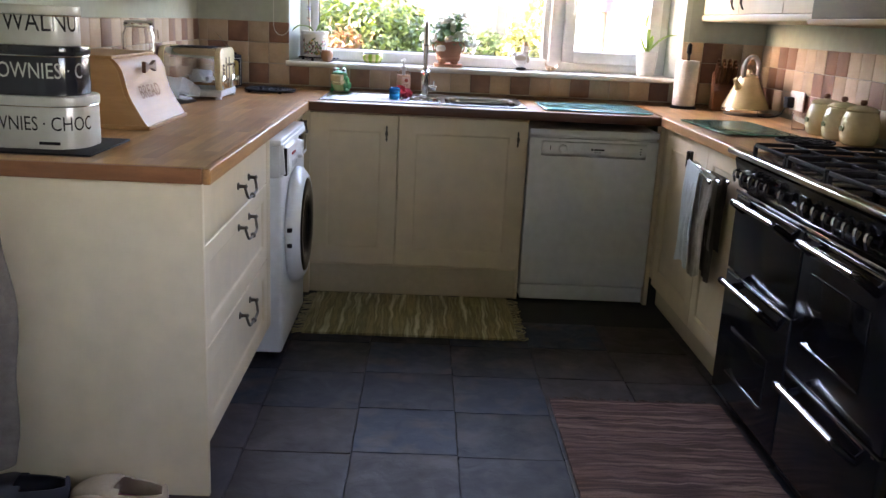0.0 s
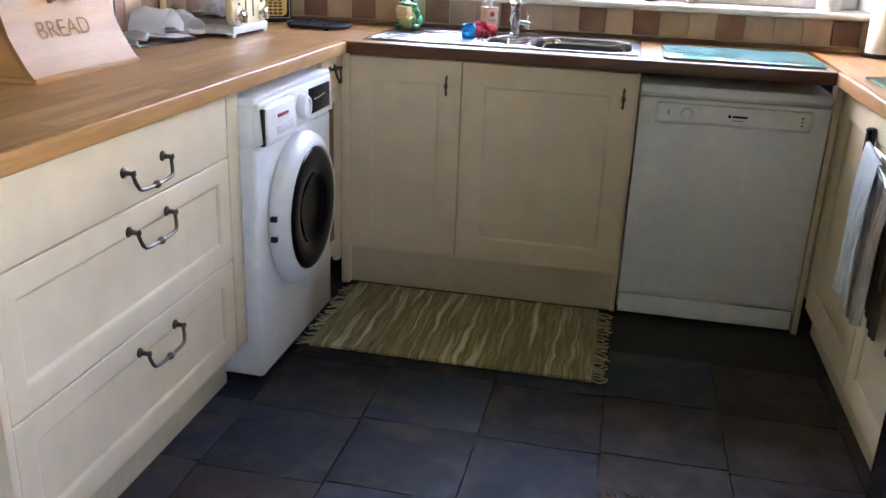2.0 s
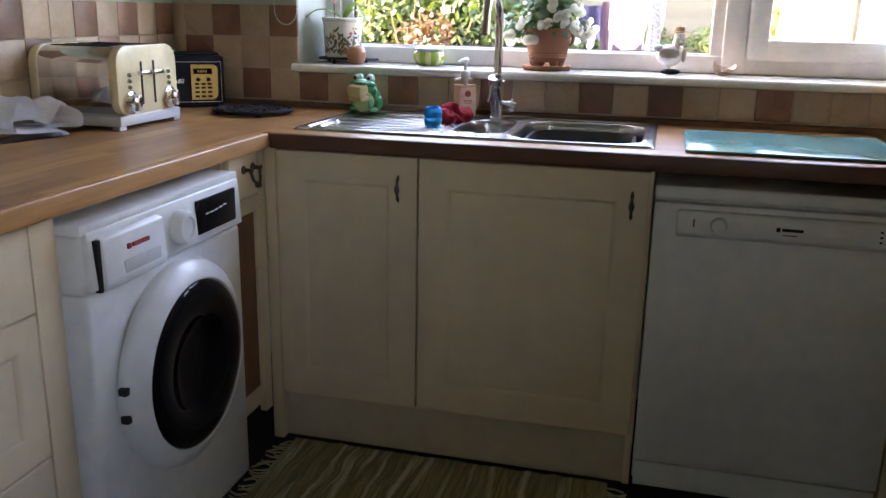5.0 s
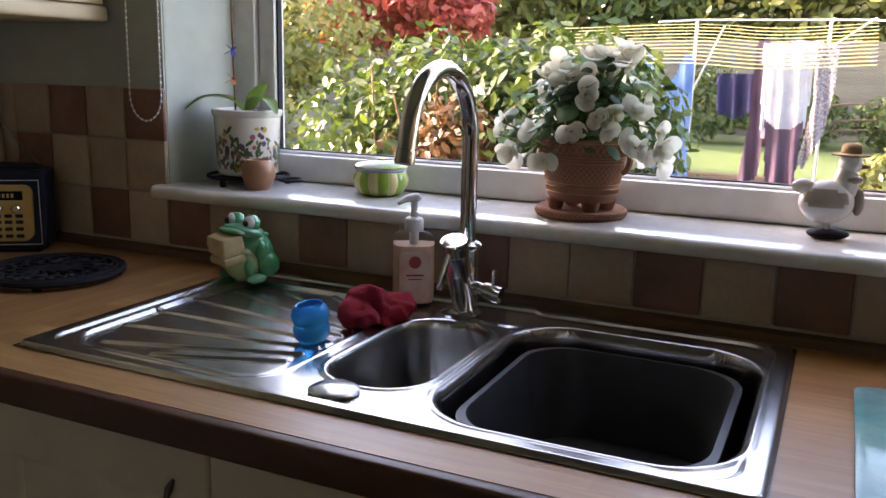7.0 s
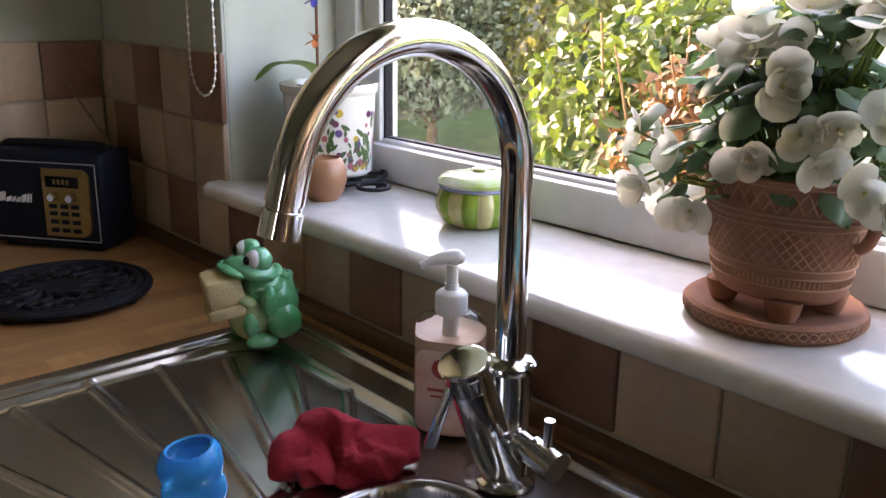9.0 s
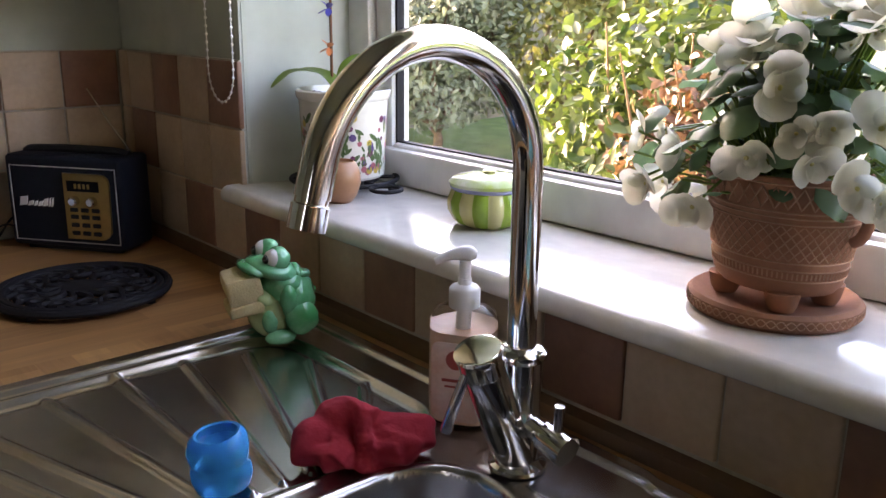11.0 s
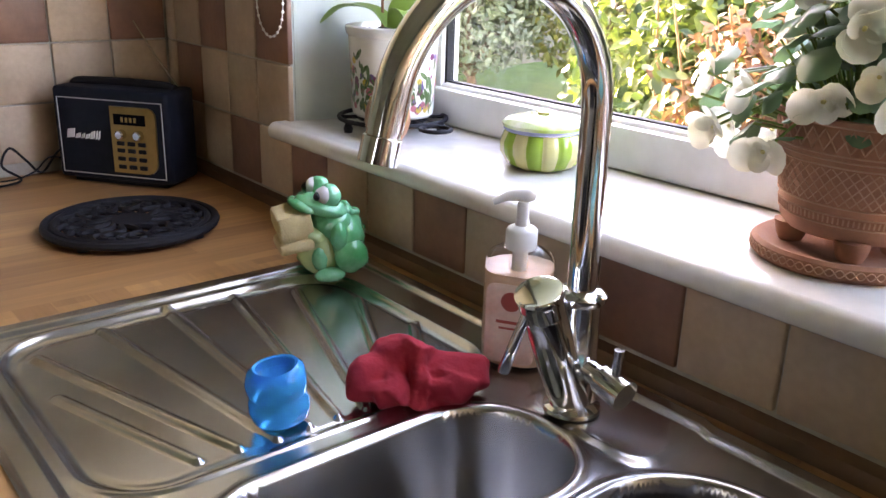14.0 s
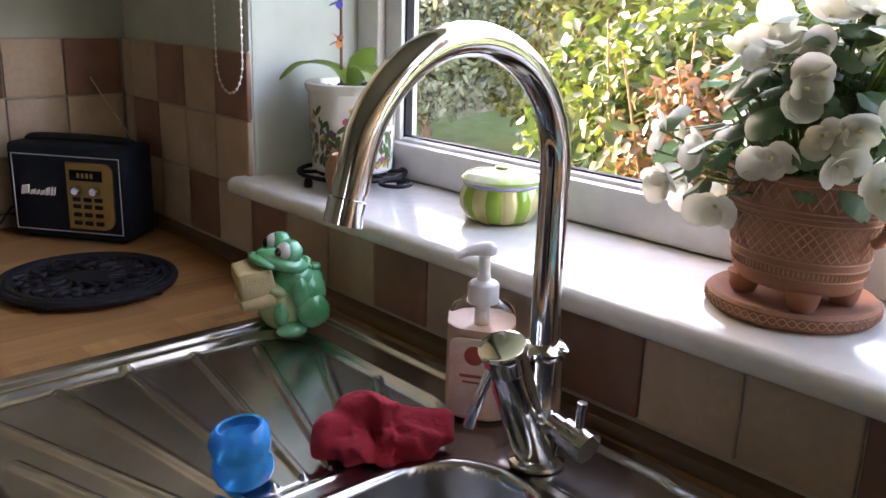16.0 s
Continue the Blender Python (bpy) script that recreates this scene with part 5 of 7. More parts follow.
def cupped(bm, r, lift, turn, tilt, mi=0, ripple=0.06):
    """A rounded, slightly cupped petal growing from the origin."""
    rings, n = 5, 12
    rot = Matrix.Rotation(turn, 3, "Z") @ Matrix.Rotation(-tilt, 3, "Y")
    c = bm.verts.new(rot @ Vector((0.0, 0, 0)))
    prev = None
    for i in range(1, rings + 1):
        row = []
        q = i / rings
        for k in range(n):
            a = 2 * math.pi * k / n
            x, y = r * (1 + q * math.cos(a)), r * q * math.sin(a) * 1.05
            d = math.hypot(x - r * 0.8, y)
            z = lift * (d / r) ** 2 * r + ripple * r * math.sin(3 * a + turn * 5) * q * q
            row.append(bm.verts.new(rot @ Vector((x, y, z))))
        if prev is None:
            mid = bm.verts.new(rot @ Vector((r, 0, 0)))
            for k in range(n):
                bm.faces.new((mid, row[k], row[(k + 1) % n])).material_index = mi
        else:
            for k in range(n):
                j = (k + 1) % n
                bm.faces.new((prev[k], row[k], row[j], prev[j])).material_index = mi
        prev = row
    bm.verts.remove(c)
    return bm


def mesh_of(name, bm, mats):
    o_ = obj_from(name, bm, mats, 80)
    me_ = o_.data
    bpy.data.objects.remove(o_)
    return me_


def bloom(seed):
    rnd = random.Random(seed)
    bm = bmesh.new()
    for k in range(2):
        cupped(bm, 0.0155, 0.35, k * math.pi + rnd.uniform(-0.3, 0.3), rnd.uniform(0.1, 0.5))
    for k in range(2):
        cupped(bm, 0.0105, 0.3, math.pi / 2 + k * math.pi + rnd.uniform(-0.3, 0.3), rnd.uniform(0.3, 0.8))
    ball(bm, (0, 0, 0.002), 0.0026, 1, 8, 6)
    return mesh_of("bloom", bm, [M["petal"], M["petal_core"]])


def bleaf(seed):
    rnd = random.Random(seed)
    return mesh_of("leaf", cupped(bmesh.new(), 0.021, -0.25, 0, 0.0, 0, 0.12), [M["beg_leaf"]])
beg = thing("begonia", (PX, PY, SILL + 0.105), "bushy begonia with white flowers filling the planter", "plant")
bm = bmesh.new()
lathe(bm, [(0.0, 0.004), (0.066, 0.004), (0.05, 0.012), (0.0, 0.016)], 24, sy=SY)
part("soil", bm, M["black_matt"], beg)
blooms, leaves = [bloom(i) for i in range(4)], [bleaf(i) for i in range(2)]
rnd = random.Random(11)
stems = bmesh.new()


def put(me_, name, at, out, spin, s):
    q = Vector(out).normalized().to_track_quat("Z", "Y").to_matrix().to_4x4()
    o_ = new(name, me_)
    o_.parent = beg
    o_.matrix_basis = Matrix.Translation(at) @ q @ Matrix.Rotation(spin, 4, "Z") @ Matrix.Scale(s, 4)


def crown_at(u, a, k):
    """A place on the plant's uneven dome: u from rim (0) to top (1)."""
    R = 0.114 * k * (1 + 0.15 * math.sin(2 * a + 1))
    ang = u * 1.35
    return Vector((R * math.cos(a) * math.cos(ang) - 0.003, 0.60 * R * math.sin(a) * math.cos(ang) - 0.012, 0.022 + 0.125 * k * math.sin(ang) - 0.03 * (1 - u)))
for i in range(46):
    a, u, k = i * 2.399, rnd.random() ** 1.7, rnd.uniform(0.92, 1.10)
    p_ = crown_at(u, a, k)
    put(blooms[i % 4], "bloom", p_, p_ + Vector((0.05, -0.10, -0.04)) + Vector((rnd.uniform(-.08, .08), rnd.uniform(-.08, .08), rnd.uniform(-0.07, .04))), rnd.uniform(0, 6.28), rnd.uniform(0.70, 1.12))
    tube(stems, [(p_.x * 0.15, p_.y * 0.15, 0.0), tuple(p_ * 0.6 + Vector((0, 0, 0.03))), tuple(p_)], 0.0014, 5)
for i in range(9):
    a = i * 2.1
    p_ = Vector((0.035 + rnd.uniform(-.035, .035), -0.005 + rnd.uniform(-.03, .03), 0.150 + rnd.uniform(-0.015, 0.02)))
    put(blooms[i % 4], "bloom", p_, (0.3 * math.cos(a) + 0.2, 0.3 * math.sin(a) - 0.3, 0.8), a, rnd.uniform(0.8, 1.1))
    tube(stems, [(0.01, 0, 0.02), tuple(p_ * 0.6), tuple(p_)], 0.0016, 5)
for i in range(140):
    a, u, k = i * 2.399 + 0.8, rnd.random() ** 0.9, rnd.uniform(0.60, 1.12)
    p_ = crown_at(u, a, k)
    put(leaves[i % 2], "leaf", p_, p_ + Vector((rnd.uniform(-.09, .09), rnd.uniform(-.09, .09), 0.05)), rnd.uniform(0, 6.28), rnd.uniform(0.45, 0.95))
    tube(stems, [(p_.x * 0.1, p_.y * 0.1, 0.0), tuple(p_)], 0.0012, 4)
tagged(part("stems", stems, M["orchid_leaf"], beg), kind="stuff")

# bird ornament with straw hat
bm = bmesh.new()
ball(bm, (-0.004, 0, 0.064), (0.046, 0.033, 0.038), 0, 28, 18)
ball(bm, (-0.044, 0, 0.090), (0.020, 0.012, 0.013), 0)
ball(bm, (0.024, 0, 0.096), (0.021, 0.019, 0.040), 0, 20, 14)
ball(bm, (0.028, 0, 0.130), (0.020, 0.018, 0.019), 0, 20, 14)
ball(bm, (0.050, 0, 0.126), (0.012, 0.006, 0.004), 1)
ball(bm, (0.046, -0.006, 0.066), (0.010, 0.008, 0.024), 2)
lathe(bm, [(0.0, 0.0), (0.030, 0.0), (0.031, 0.003), (0.017, 0.005), (0.016, 0.016), (0.011, 0.021), (0.0, 0.022)], 24, (0.028, 0, 0.144))
for f in bm.faces:
    c = f.calc_center_median()
    if c.z > 0.1442:
        f.material_index = 1
    elif ((c.x + 0.012) / 0.034) ** 2 + ((c.z - 0.072) / 0.017) ** 2 < 1 and abs(c.y) > 0.012:
        f.material_index = 2
ball(bm, (0.030, 0, 0.104), (0.021, 0.021, 0.010), 2)
ball(bm, (0.004, 0, 0.009), (0.036, 0.026, 0.010), 3)
tube(bm, [(0, -0.008, 0.012), (0, -0.008, 0.03)], 0.004, 6)
tube(bm, [(0, 0.008, 0.012), (0, 0.008, 0.03)], 0.004, 6)
bird = obj_from("bird_ornament", bm, [M["eye"], mk("straw", (0.42, 0.28, 0.14), rough=0.8, bump=0.4, scale=50), mk("taupe_glaze", (0.44, 0.37, 0.31), rough=0.4, scale=20), M["black_matt"]], 60)
bird.matrix_world = pose(1.012, 0.716, SILL, 0, 0, 18) @ Matrix.Scale(0.87, 4)
tagged(bird, "white pottery bird ornament wearing a straw hat", "ornament")
# shell
bm = bmesh.new()
cupped(bm, 0.024, 0.7, 0.4, 0.1, 0, 0.25)
cupped(bm, 0.020, 0.8, 2.8, 0.5, 0, 0.3)
ball(bm, (0.005, 0, 0.004), (0.018, 0.014, 0.008), 0)
bmesh.ops.solidify(bm, geom=bm.faces, thickness=0.0015)
lo = min(v.co.z for v in bm.verts)
sh = obj_from("seashell", bm, mk("shell", (0.62, 0.48, 0.36), (0.50, 0.33, 0.22), rough=0.5, bump=0.5, scale=40))
sh.matrix_world = pose(1.165, 0.70, SILL - lo)
tagged(sh, "open cream seashell lying on the sill", "seashell")
# succulent
suc = thing("succulent_pot", (1.672, 0.705, SILL), "slim white pot with a spiky green succulent", "plant pot")
part("pot", L([(0.0, 0.0), (0.042, 0.0), (0.045, 0.004), (0.053, 0.120), (0.054, 0.126), (0.050, 0.126), (0.047, 0.112), (0.0, 0.110)], 36), M["eye"], suc)
for path, w in (([(0, 0, 0.11), (-0.01, 0, 0.18), (-0.012, 0, 0.27), (-0.006, 0, 0.325)], 0.022), ([(0, 0, 0.11), (-0.03, 0, 0.15), (-0.045, 0, 0.20)], 0.018), ([(0, 0, 0.11), (0.05, 0, 0.17), (0.10, -0.01, 0.205), (0.145, -0.02, 0.215)], 0.016), ([(0, 0, 0.11), (0.02, 0.02, 0.16), (0.03, 0.03, 0.21)], 0.017)):
    part("leaf", blade(bmesh.new(), path, w, 0.6), M["orchid_leaf"], suc, smooth=60)
# blind chain
ch = thing("blind_chain", (-0.220, 0.612, 1.172), "looped white beaded blind chain beside the window", "blind chain")
cpts = [(-0.040, 0, 0.88)] + [(-0.040 * math.cos(a), 0.0, 0.05 - 0.05 * math.sin(a)) for a in np.linspace(0, math.pi, 15)] + [(0.040, 0, 0.88)]
part("cord", Tb(cpts, 0.0009, 5), M["upvc"], ch)
bm = bmesh.new()
tot = 0.0
for p0, p1 in zip(cpts, cpts[1:]):
    d = math.dist(p0, p1)
    x = (-tot) % 0.012
    while x < d:
        q = [p0[k] + (p1[k] - p0[k]) * x / d for k in range(3)]
        ball(bm, q, 0.0024, 0, 8, 5)
        x += 0.012
    tot += d
tagged(part("beads", bm, M["upvc"], ch), kind="stuff")

# ---- things on the side worktop ----
TOP = 0.905
tr = thing("round_trivet", (-0.238, 0.386, TOP), "black cast iron trivet with scrollwork on small feet", "trivet")
bm = bmesh.new()
for r in (0.118, 0.106):
    tube(bm, [(r * math.cos(a), r * math.sin(a), 0.012) for a in np.linspace(0, 2 * math.pi, 49)], 0.006, 8, False)
lathe(bm, [(0.0, 0.008), (0.030, 0.008), (0.030, 0.016), (0.0, 0.017)], 20)
part("rim", bm, M["black_matt"], tr)
bm = bmesh.new()
for k in range(14):
    a = 2 * math.pi * k / 14
    tube(bm, curve_pts([(0.028 * math.cos(a), 0.028 * math.sin(a), 0.012), (0.055 * math.cos(a + 0.28), 0.055 * math.sin(a + 0.28), 0.012), (0.085 * math.cos(a - 0.12), 0.085 * math.sin(a - 0.12), 0.012), (0.106 * math.cos(a + 0.1), 0.106 * math.sin(a + 0.1), 0.012)], 4), 0.0052, 6)
    tube(bm, [((0.078 + 0.013 * math.cos(b)) * math.cos(a + 0.2 + 0.013 * math.sin(b) / 0.08), (0.078 + 0.013 * math.cos(b)) * math.sin(a + 0.2 + 0.013 * math.sin(b) / 0.08), 0.012) for b in np.linspace(0, 6.283, 11)], 0.0045, 6, False)
tagged(part("scrollwork", bm, M["black_matt"], tr), kind="stuff")
for k in range(4):
    a = 0.6 + k * math.pi / 2
    part("foot", L([(0.0, 0.0), (0.008, 0.0), (0.008, 0.010), (0.0, 0.011)], 10, (0.108 * math.cos(a), 0.108 * math.sin(a), 0)), M["black_matt"], tr)

# radio, its front turned to the room
ang = math.degrees(math.atan2(0.515 - 0.385, -0.40 + 0.575))
rad = thing("radio", (-0.575, 0.385, TOP), "black portable radio with brass control panel and aerial", "radio", rz=ang)
part("case", box(bmesh.new(), 0.0, 0.218, 0.0, 0.088, 0.008, 0.165, 0.008, 3), mk("black_leathercloth", (0.005, 0.008, 0.016), (0.008, 0.011, 0.020), rough=0.6, bump=0.3, scale=60, spec=0.2), rad)
part("foot", B(0.02, 0.198, 0.015, 0.075, 0.0, 0.009), M["black_matt"], rad)
part("strap", Tb(curve_pts([(0.012, 0.044, 0.163), (0.03, 0.044, 0.169), (0.11, 0.044, 0.171), (0.19, 0.044, 0.169), (0.206, 0.044, 0.163)], 5), 0.0075, 8), M["black_matt"], rad)
bm = bmesh.new()
for x0, x1, z0, z1 in ((0.010, 0.208, 0.018, 0.0195), (0.010, 0.208, 0.146, 0.1475), (0.010, 0.0112, 0.018, 0.1475), (0.2068, 0.208, 0.018, 0.1475)):
    box(bm, x0, x1, -0.0016, 0.002, z0, z1)
part("piping", bm, M["appliance_grey"], rad, "thin pale piping round the front")
bm = bmesh.new()
for x, w, h in ((0.024, 0.014, 0.015), (0.040, 0.009, 0.008), (0.051, 0.006, 0.008), (0.059, 0.008, 0.008), (0.069, 0.008, 0.013), (0.079, 0.003, 0.014), (0.084, 0.003, 0.014)):
    prism(bm, [(x, 0.078), (x + w, 0.080), (x + w + 0.002, 0.080 + h), (x + 0.003, 0.078 + h)], -0.0025, 0.001, axis="y")
part("badge", bm, M["upvc"], rad, "white script badge shapes")
M["brass"] = mk("brushed_brass", (0.50, 0.34, 0.13), (0.42, 0.28, 0.10), rough=0.32, metal=1.0, scale=20, bump=0.05)
o = [(0.112, 0.026), (0.175, 0.026)] + [(0.175 + 0.020 * math.sin(a), 0.046 - 0.020 * math.cos(a)) for a in np.linspace(0.2, 1.4, 5)] + [(0.196, 0.115)] + [(0.180 + 0.016 * math.cos(a), 0.124 + 0.014 * math.sin(a)) for a in np.linspace(0.1, 1.5, 5)] + [(0.112, 0.138)]
pn = part("control_plate", prism(bmesh.new(), o, -0.004, 0.001, axis="y"), M["brass"], rad, "brass control plate")
part("display", B(0.119, 0.178, -0.0052, -0.003, 0.108, 0.126), M["black_glass"], pn)
bm = bmesh.new()
for x in (0.133, 0.141, 0.149, 0.157):
    box(bm, x, x + 0.0045, -0.0057, -0.0051, 0.113, 0.121)
part("digits", bm, M["brass"], pn)
for x in (0.132, 0.165):
    part("knob", L([(0.0, 0.0), (0.0085, 0.0), (0.008, 0.009), (0.006, 0.011), (0.0, 0.011)], 18, (x, -0.004, 0.092), axis=(0, -1, 0)), M["chrome"], pn)
for z in (0.036, 0.050, 0.064, 0.076):
    for x in (0.122, 0.142, 0.162):
        part("button", B(x, x + 0.014, -0.0065, -0.003, z - 0.003, z + 0.004, 0.001), M["black_matt"], pn)
part("aerial", Tb([(0.205, 0.06, 0.165), (0.16, 0.07, 0.215), (0.115, 0.082, 0.270)], [0.0022, 0.0018, 0.0012], 8), M["chrome"], rad)
bm = Tb(curve_pts([(-0.57, 0.44, 0.93), (-0.60, 0.40, 0.955), (-0.61, 0.365, 0.915), (-0.605, 0.34, 0.940), (-0.60, 0.315, 0.965), (-0.602, 0.30, 0.935), (-0.59, 0.325, 0.912), (-0.57, 0.29, 0.909), (-0.58, 0.22, 0.909), (-0.61, 0.12, 0.909)], 6), 0.0022, 6)
tube(bm, curve_pts([(-0.57, 0.43, 0.92), (-0.59, 0.38, 0.945), (-0.60, 0.35, 0.92), (-0.59, 0.31, 0.912), (-0.61, 0.25, 0.91)], 6), 0.0018, 6)
tagged(obj_from("power_cable", bm, M["black_matt"], 60), "tangled thin black cable behind the radio", "cable")

# toaster, levers facing +x
ts = thing("toaster", (-0.362, 0.024, TOP), "cream four-slice toaster with chrome sides and two dials", "toaster", rz=90)
ts.scale = (1.13, 0.96, 1.06)
M["cream_gloss"] = mk("cream_enamel", (0.68, 0.58, 0.36), (0.64, 0.54, 0.33), rough=0.14, scale=5, bump=0.02)
shell = rounded(0.252, 0.176, 0.045, 6, 0, 0.118)
part("front_panel", prism(bmesh.new(), [(x, z if z > 0.05 else max(z, 0.030)) for x, z in shell], 0.0, 0.028, axis="y", bev=0.006), M["cream_gloss"], ts, "glossy cream end panel")
part("back_panel", prism(bmesh.new(), [(x, z if z > 0.05 else max(z, 0.030)) for x, z in shell], 0.250, 0.278, axis="y", bev=0.006), M["cream_gloss"], ts)
part("body", prism(bmesh.new(), [(x * 0.965, 0.118 + (z - 0.118) * 0.965) for x, z in shell], 0.026, 0.252, axis="y"), M["chrome"], ts, "polished steel toaster sides")
part("base", box(bmesh.new(), -0.128, 0.128, -0.004, 0.280, 0.010, 0.036, 0.005), M["appliance_grey"], ts)
for x in (-0.115, 0.115):
    for y in (0.012, 0.262):
        part("foot", B(x - 0.014, x + 0.014, y - 0.012, y + 0.012, 0.0, 0.012, 0.003), M["appliance_grey"], ts)
for x in (-0.075, -0.025, 0.025, 0.075):
    part("slot", B(x - 0.012, x + 0.012, 0.045, 0.235, 0.197, 0.2045, 0.002), M["black_matt"], ts)
for x in (-0.030, 0.022):
    part("lever_slot", B(x - 0.003, x + 0.003, -0.002, 0.004, 0.058, 0.165), M["black_matt"], ts)
    part("lever", B(x - 0.020, x + 0.020, -0.022, -0.001, 0.132, 0.143, 0.004), M["chrome"], ts)
for x in (-0.082, 0.082):
    k = part("dial", L([(0.0, 0.0), (0.028, 0.0), (0.028, 0.006), (0.022, 0.010), (0.021, 0.022), (0.0, 0.024)], 28, (x, -0.001, 0.066), axis=(0, -1, 0)), M["chrome"], ts)
    part("dial_grip", B(x - 0.004, x + 0.004, -0.032, -0.022, 0.046, 0.086, 0.002), M["chrome"], k)
    for z in (0.104, 0.119, 0.134):
        part("button", L([(0.0, 0.0), (0.006, 0.0), (0.005, 0.005), (0.0, 0.006)], 12, (x, -0.001, z), axis=(0, -1, 0)), M["chrome"], ts)

# crumpled white cloth
bm = bmesh.new()
for line, half, lean, ph in (([(-0.17, 0.030), (-0.13, 0.048), (-0.08, 0.040), (0.0, 0.030), (0.08, 0.026), (0.11, 0.016), (0.06, 0.006), (-0.06, 0.005), (-0.14, 0.006), (-0.172, 0.016), (-0.168, 0.032)], 0.052, 0.0, 0.0), ([(-0.06, 0.034), (-0.085, 0.062), (-0.075, 0.096), (-0.045, 0.112), (-0.012, 0.096), (0.012, 0.060), (0.032, 0.046), (0.062, 0.086), (0.100, 0.088), (0.132, 0.060), (0.130, 0.030), (0.080, 0.032), (0.03, 0.036)], 0.042, 0.03, 1.0)):
    pts_ = curve_pts([(0, y, z) for y, z in line], 6)
    rows = []
    for i, q in enumerate(pts_):
        rows.append([])
        for k in range(13):
            u = k / 6 - 1
            w = noise.noise(Vector((i * 0.12, u * 1.6, ph)))
            rows[-1].append(bm.verts.new((u * half + 0.016 * w, q.y + lean * u + 0.014 * w, max(0.004, q.z * (1 + 0.16 * w) - 0.010 * u * u))))
    for a, b in zip(rows, rows[1:]):
        for k in range(12):
            bm.faces.new((a[k], a[k + 1], b[k + 1], b[k]))
bmesh.ops.solidify(bm, geom=bm.faces, thickness=0.004)
lo = min(v.co.z for v in bm.verts)
for v in bm.verts:
    v.co.z += 0.002 - lo
wc = obj_from("white_cloth", bm, mk("white_cotton", (0.82, 0.82, 0.85), (0.76, 0.76, 0.80), rough=0.95, bump=0.5, scale=60), 80)
wc.matrix_world = pose(-0.505, -0.325, TOP, 0, 0, -8)
tagged(wc, "crumpled white cotton cloth in front of the toaster", "cloth")

# bread bin, lid facing +x
bb = thing("bread_bin", (-0.355, -1.175, TOP), "pine bread bin with an engraved curved sloping lid", "bread bin", rz=90)
bb.scale = (1.13, 1.0, 1.0)
front = [(-0.006, 0.014), (0.004, 0.026), (0.018, 0.050), (0.034, 0.078), (0.047, 0.105), (0.055, 0.132), (0.060, 0.158), (0.066, 0.180), (0.076, 0.199), (0.092, 0.214)]
side = [(0.012, 0.004), (0.275, 0.004), (0.275, 0.213)] + [(y + 0.012, z) for y, z in reversed(front)]
for x0 in (0.0, 0.360):
    part("side_panel", prism(bmesh.new(), side, x0, x0 + 0.016, axis="x", bev=0.001), M["pine"], bb)
part("bottom_board", B(-0.004, 0.380, -0.016, 0.275, 0.0, 0.014, 0.003), M["pine"], bb)
part("back_board", B(0.016, 0.360, 0.262, 0.275, 0.014, 0.213), M["pine"], bb)
part("top_board", B(-0.002, 0.378, 0.092, 0.278, 0.2135, 0.2245, 0.002), M["pine"], bb)
lidp = [(y - 0.004, z) for y, z in front] + [(y + 0.010, z) for y, z in reversed(front)]
lid = part("lid", prism(bmesh.new(), lidp, -0.002, 0.378, axis="x"), M["pine"], bb, "curved pine lid")
bm = bmesh.new()
lathe(bm, [(0.0, 0.0), (0.006, 0.0), (0.005, 0.012), (0.0, 0.013)], 12, (0.19, 0.060, 0.182), axis=(0, -1, 0.3))
prism(bm, [(0.140, 0.202), (0.178, 0.190), (0.202, 0.190), (0.240, 0.202), (0.240, 0.166), (0.202, 0.178), (0.178, 0.178), (0.140, 0.166)], 0.040, 0.052, axis="y")
part("bow_knob", bm, M["wood_dark"], lid, "dark wooden bow-shaped knob")


def lid_y(z):
    for (y0, z0), (y1, z1) in zip(front, front[1:]):
        if z0 <= z <= z1:
            return y0 + (y1 - y0) * (z - z0) / (z1 - z0)
    return 0.0
bm = words("BREAD", 0.060, 0.0)
bmesh.ops.subdivide_edges(bm, edges=bm.edges, cuts=1)
for v in bm.verts:
    z = 0.088 + v.co.z * 0.95
    v.co = Vector((0.082 + v.co.x, lid_y(z) - 0.0062, z))
part("lettering", bm, M["engrave"], lid, "engraved word BREAD", smooth=0)

# glass storage jars behind the bread bin
def storage_jar(x, y, h, r):
    t = thing("storage_jar", (x, y, TOP), "tall clear glass clip-top storage jar", "jar")
    part("glass_body", L([(0.0, 0.0), (r, 0.0), (r + 0.002, 0.006), (r + 0.002, h - 0.05), (r - 0.008, h - 0.028), (r - 0.008, h - 0.018), (r - 0.011, h - 0.018), (r - 0.011, h - 0.03), (r - 0.002, h - 0.052), (r - 0.002, 0.008), (0.0, 0.006)], 36), M["glass"], t)
    ld = part("glass_lid", L([(0.0, h - 0.016), (r - 0.006, h - 0.016), (r - 0.004, h - 0.008), (r - 0.010, h), (0.0, h + 0.002)], 36), M["glass"], t)
    part("rubber_seal", L([(r - 0.012, h - 0.019), (r - 0.004, h - 0.019), (r - 0.004, h - 0.0155), (r - 0.012, h - 0.0155)], 36), mk("pale_rubber", (0.5, 0.42, 0.33), rough=0.7), ld)
    part("wire_clip", Tb([((r - 0.004) * math.cos(a), (r - 0.004) * math.sin(a), h - 0.024) for a in np.linspace(0, 6.283, 25)] + [(r + 0.014, 0, h - 0.03), (r + 0.014, 0.01, h - 0.065)], 0.0016, 6), M["chrome"], t)
storage_jar(-0.538, -0.632, 0.325, 0.055)

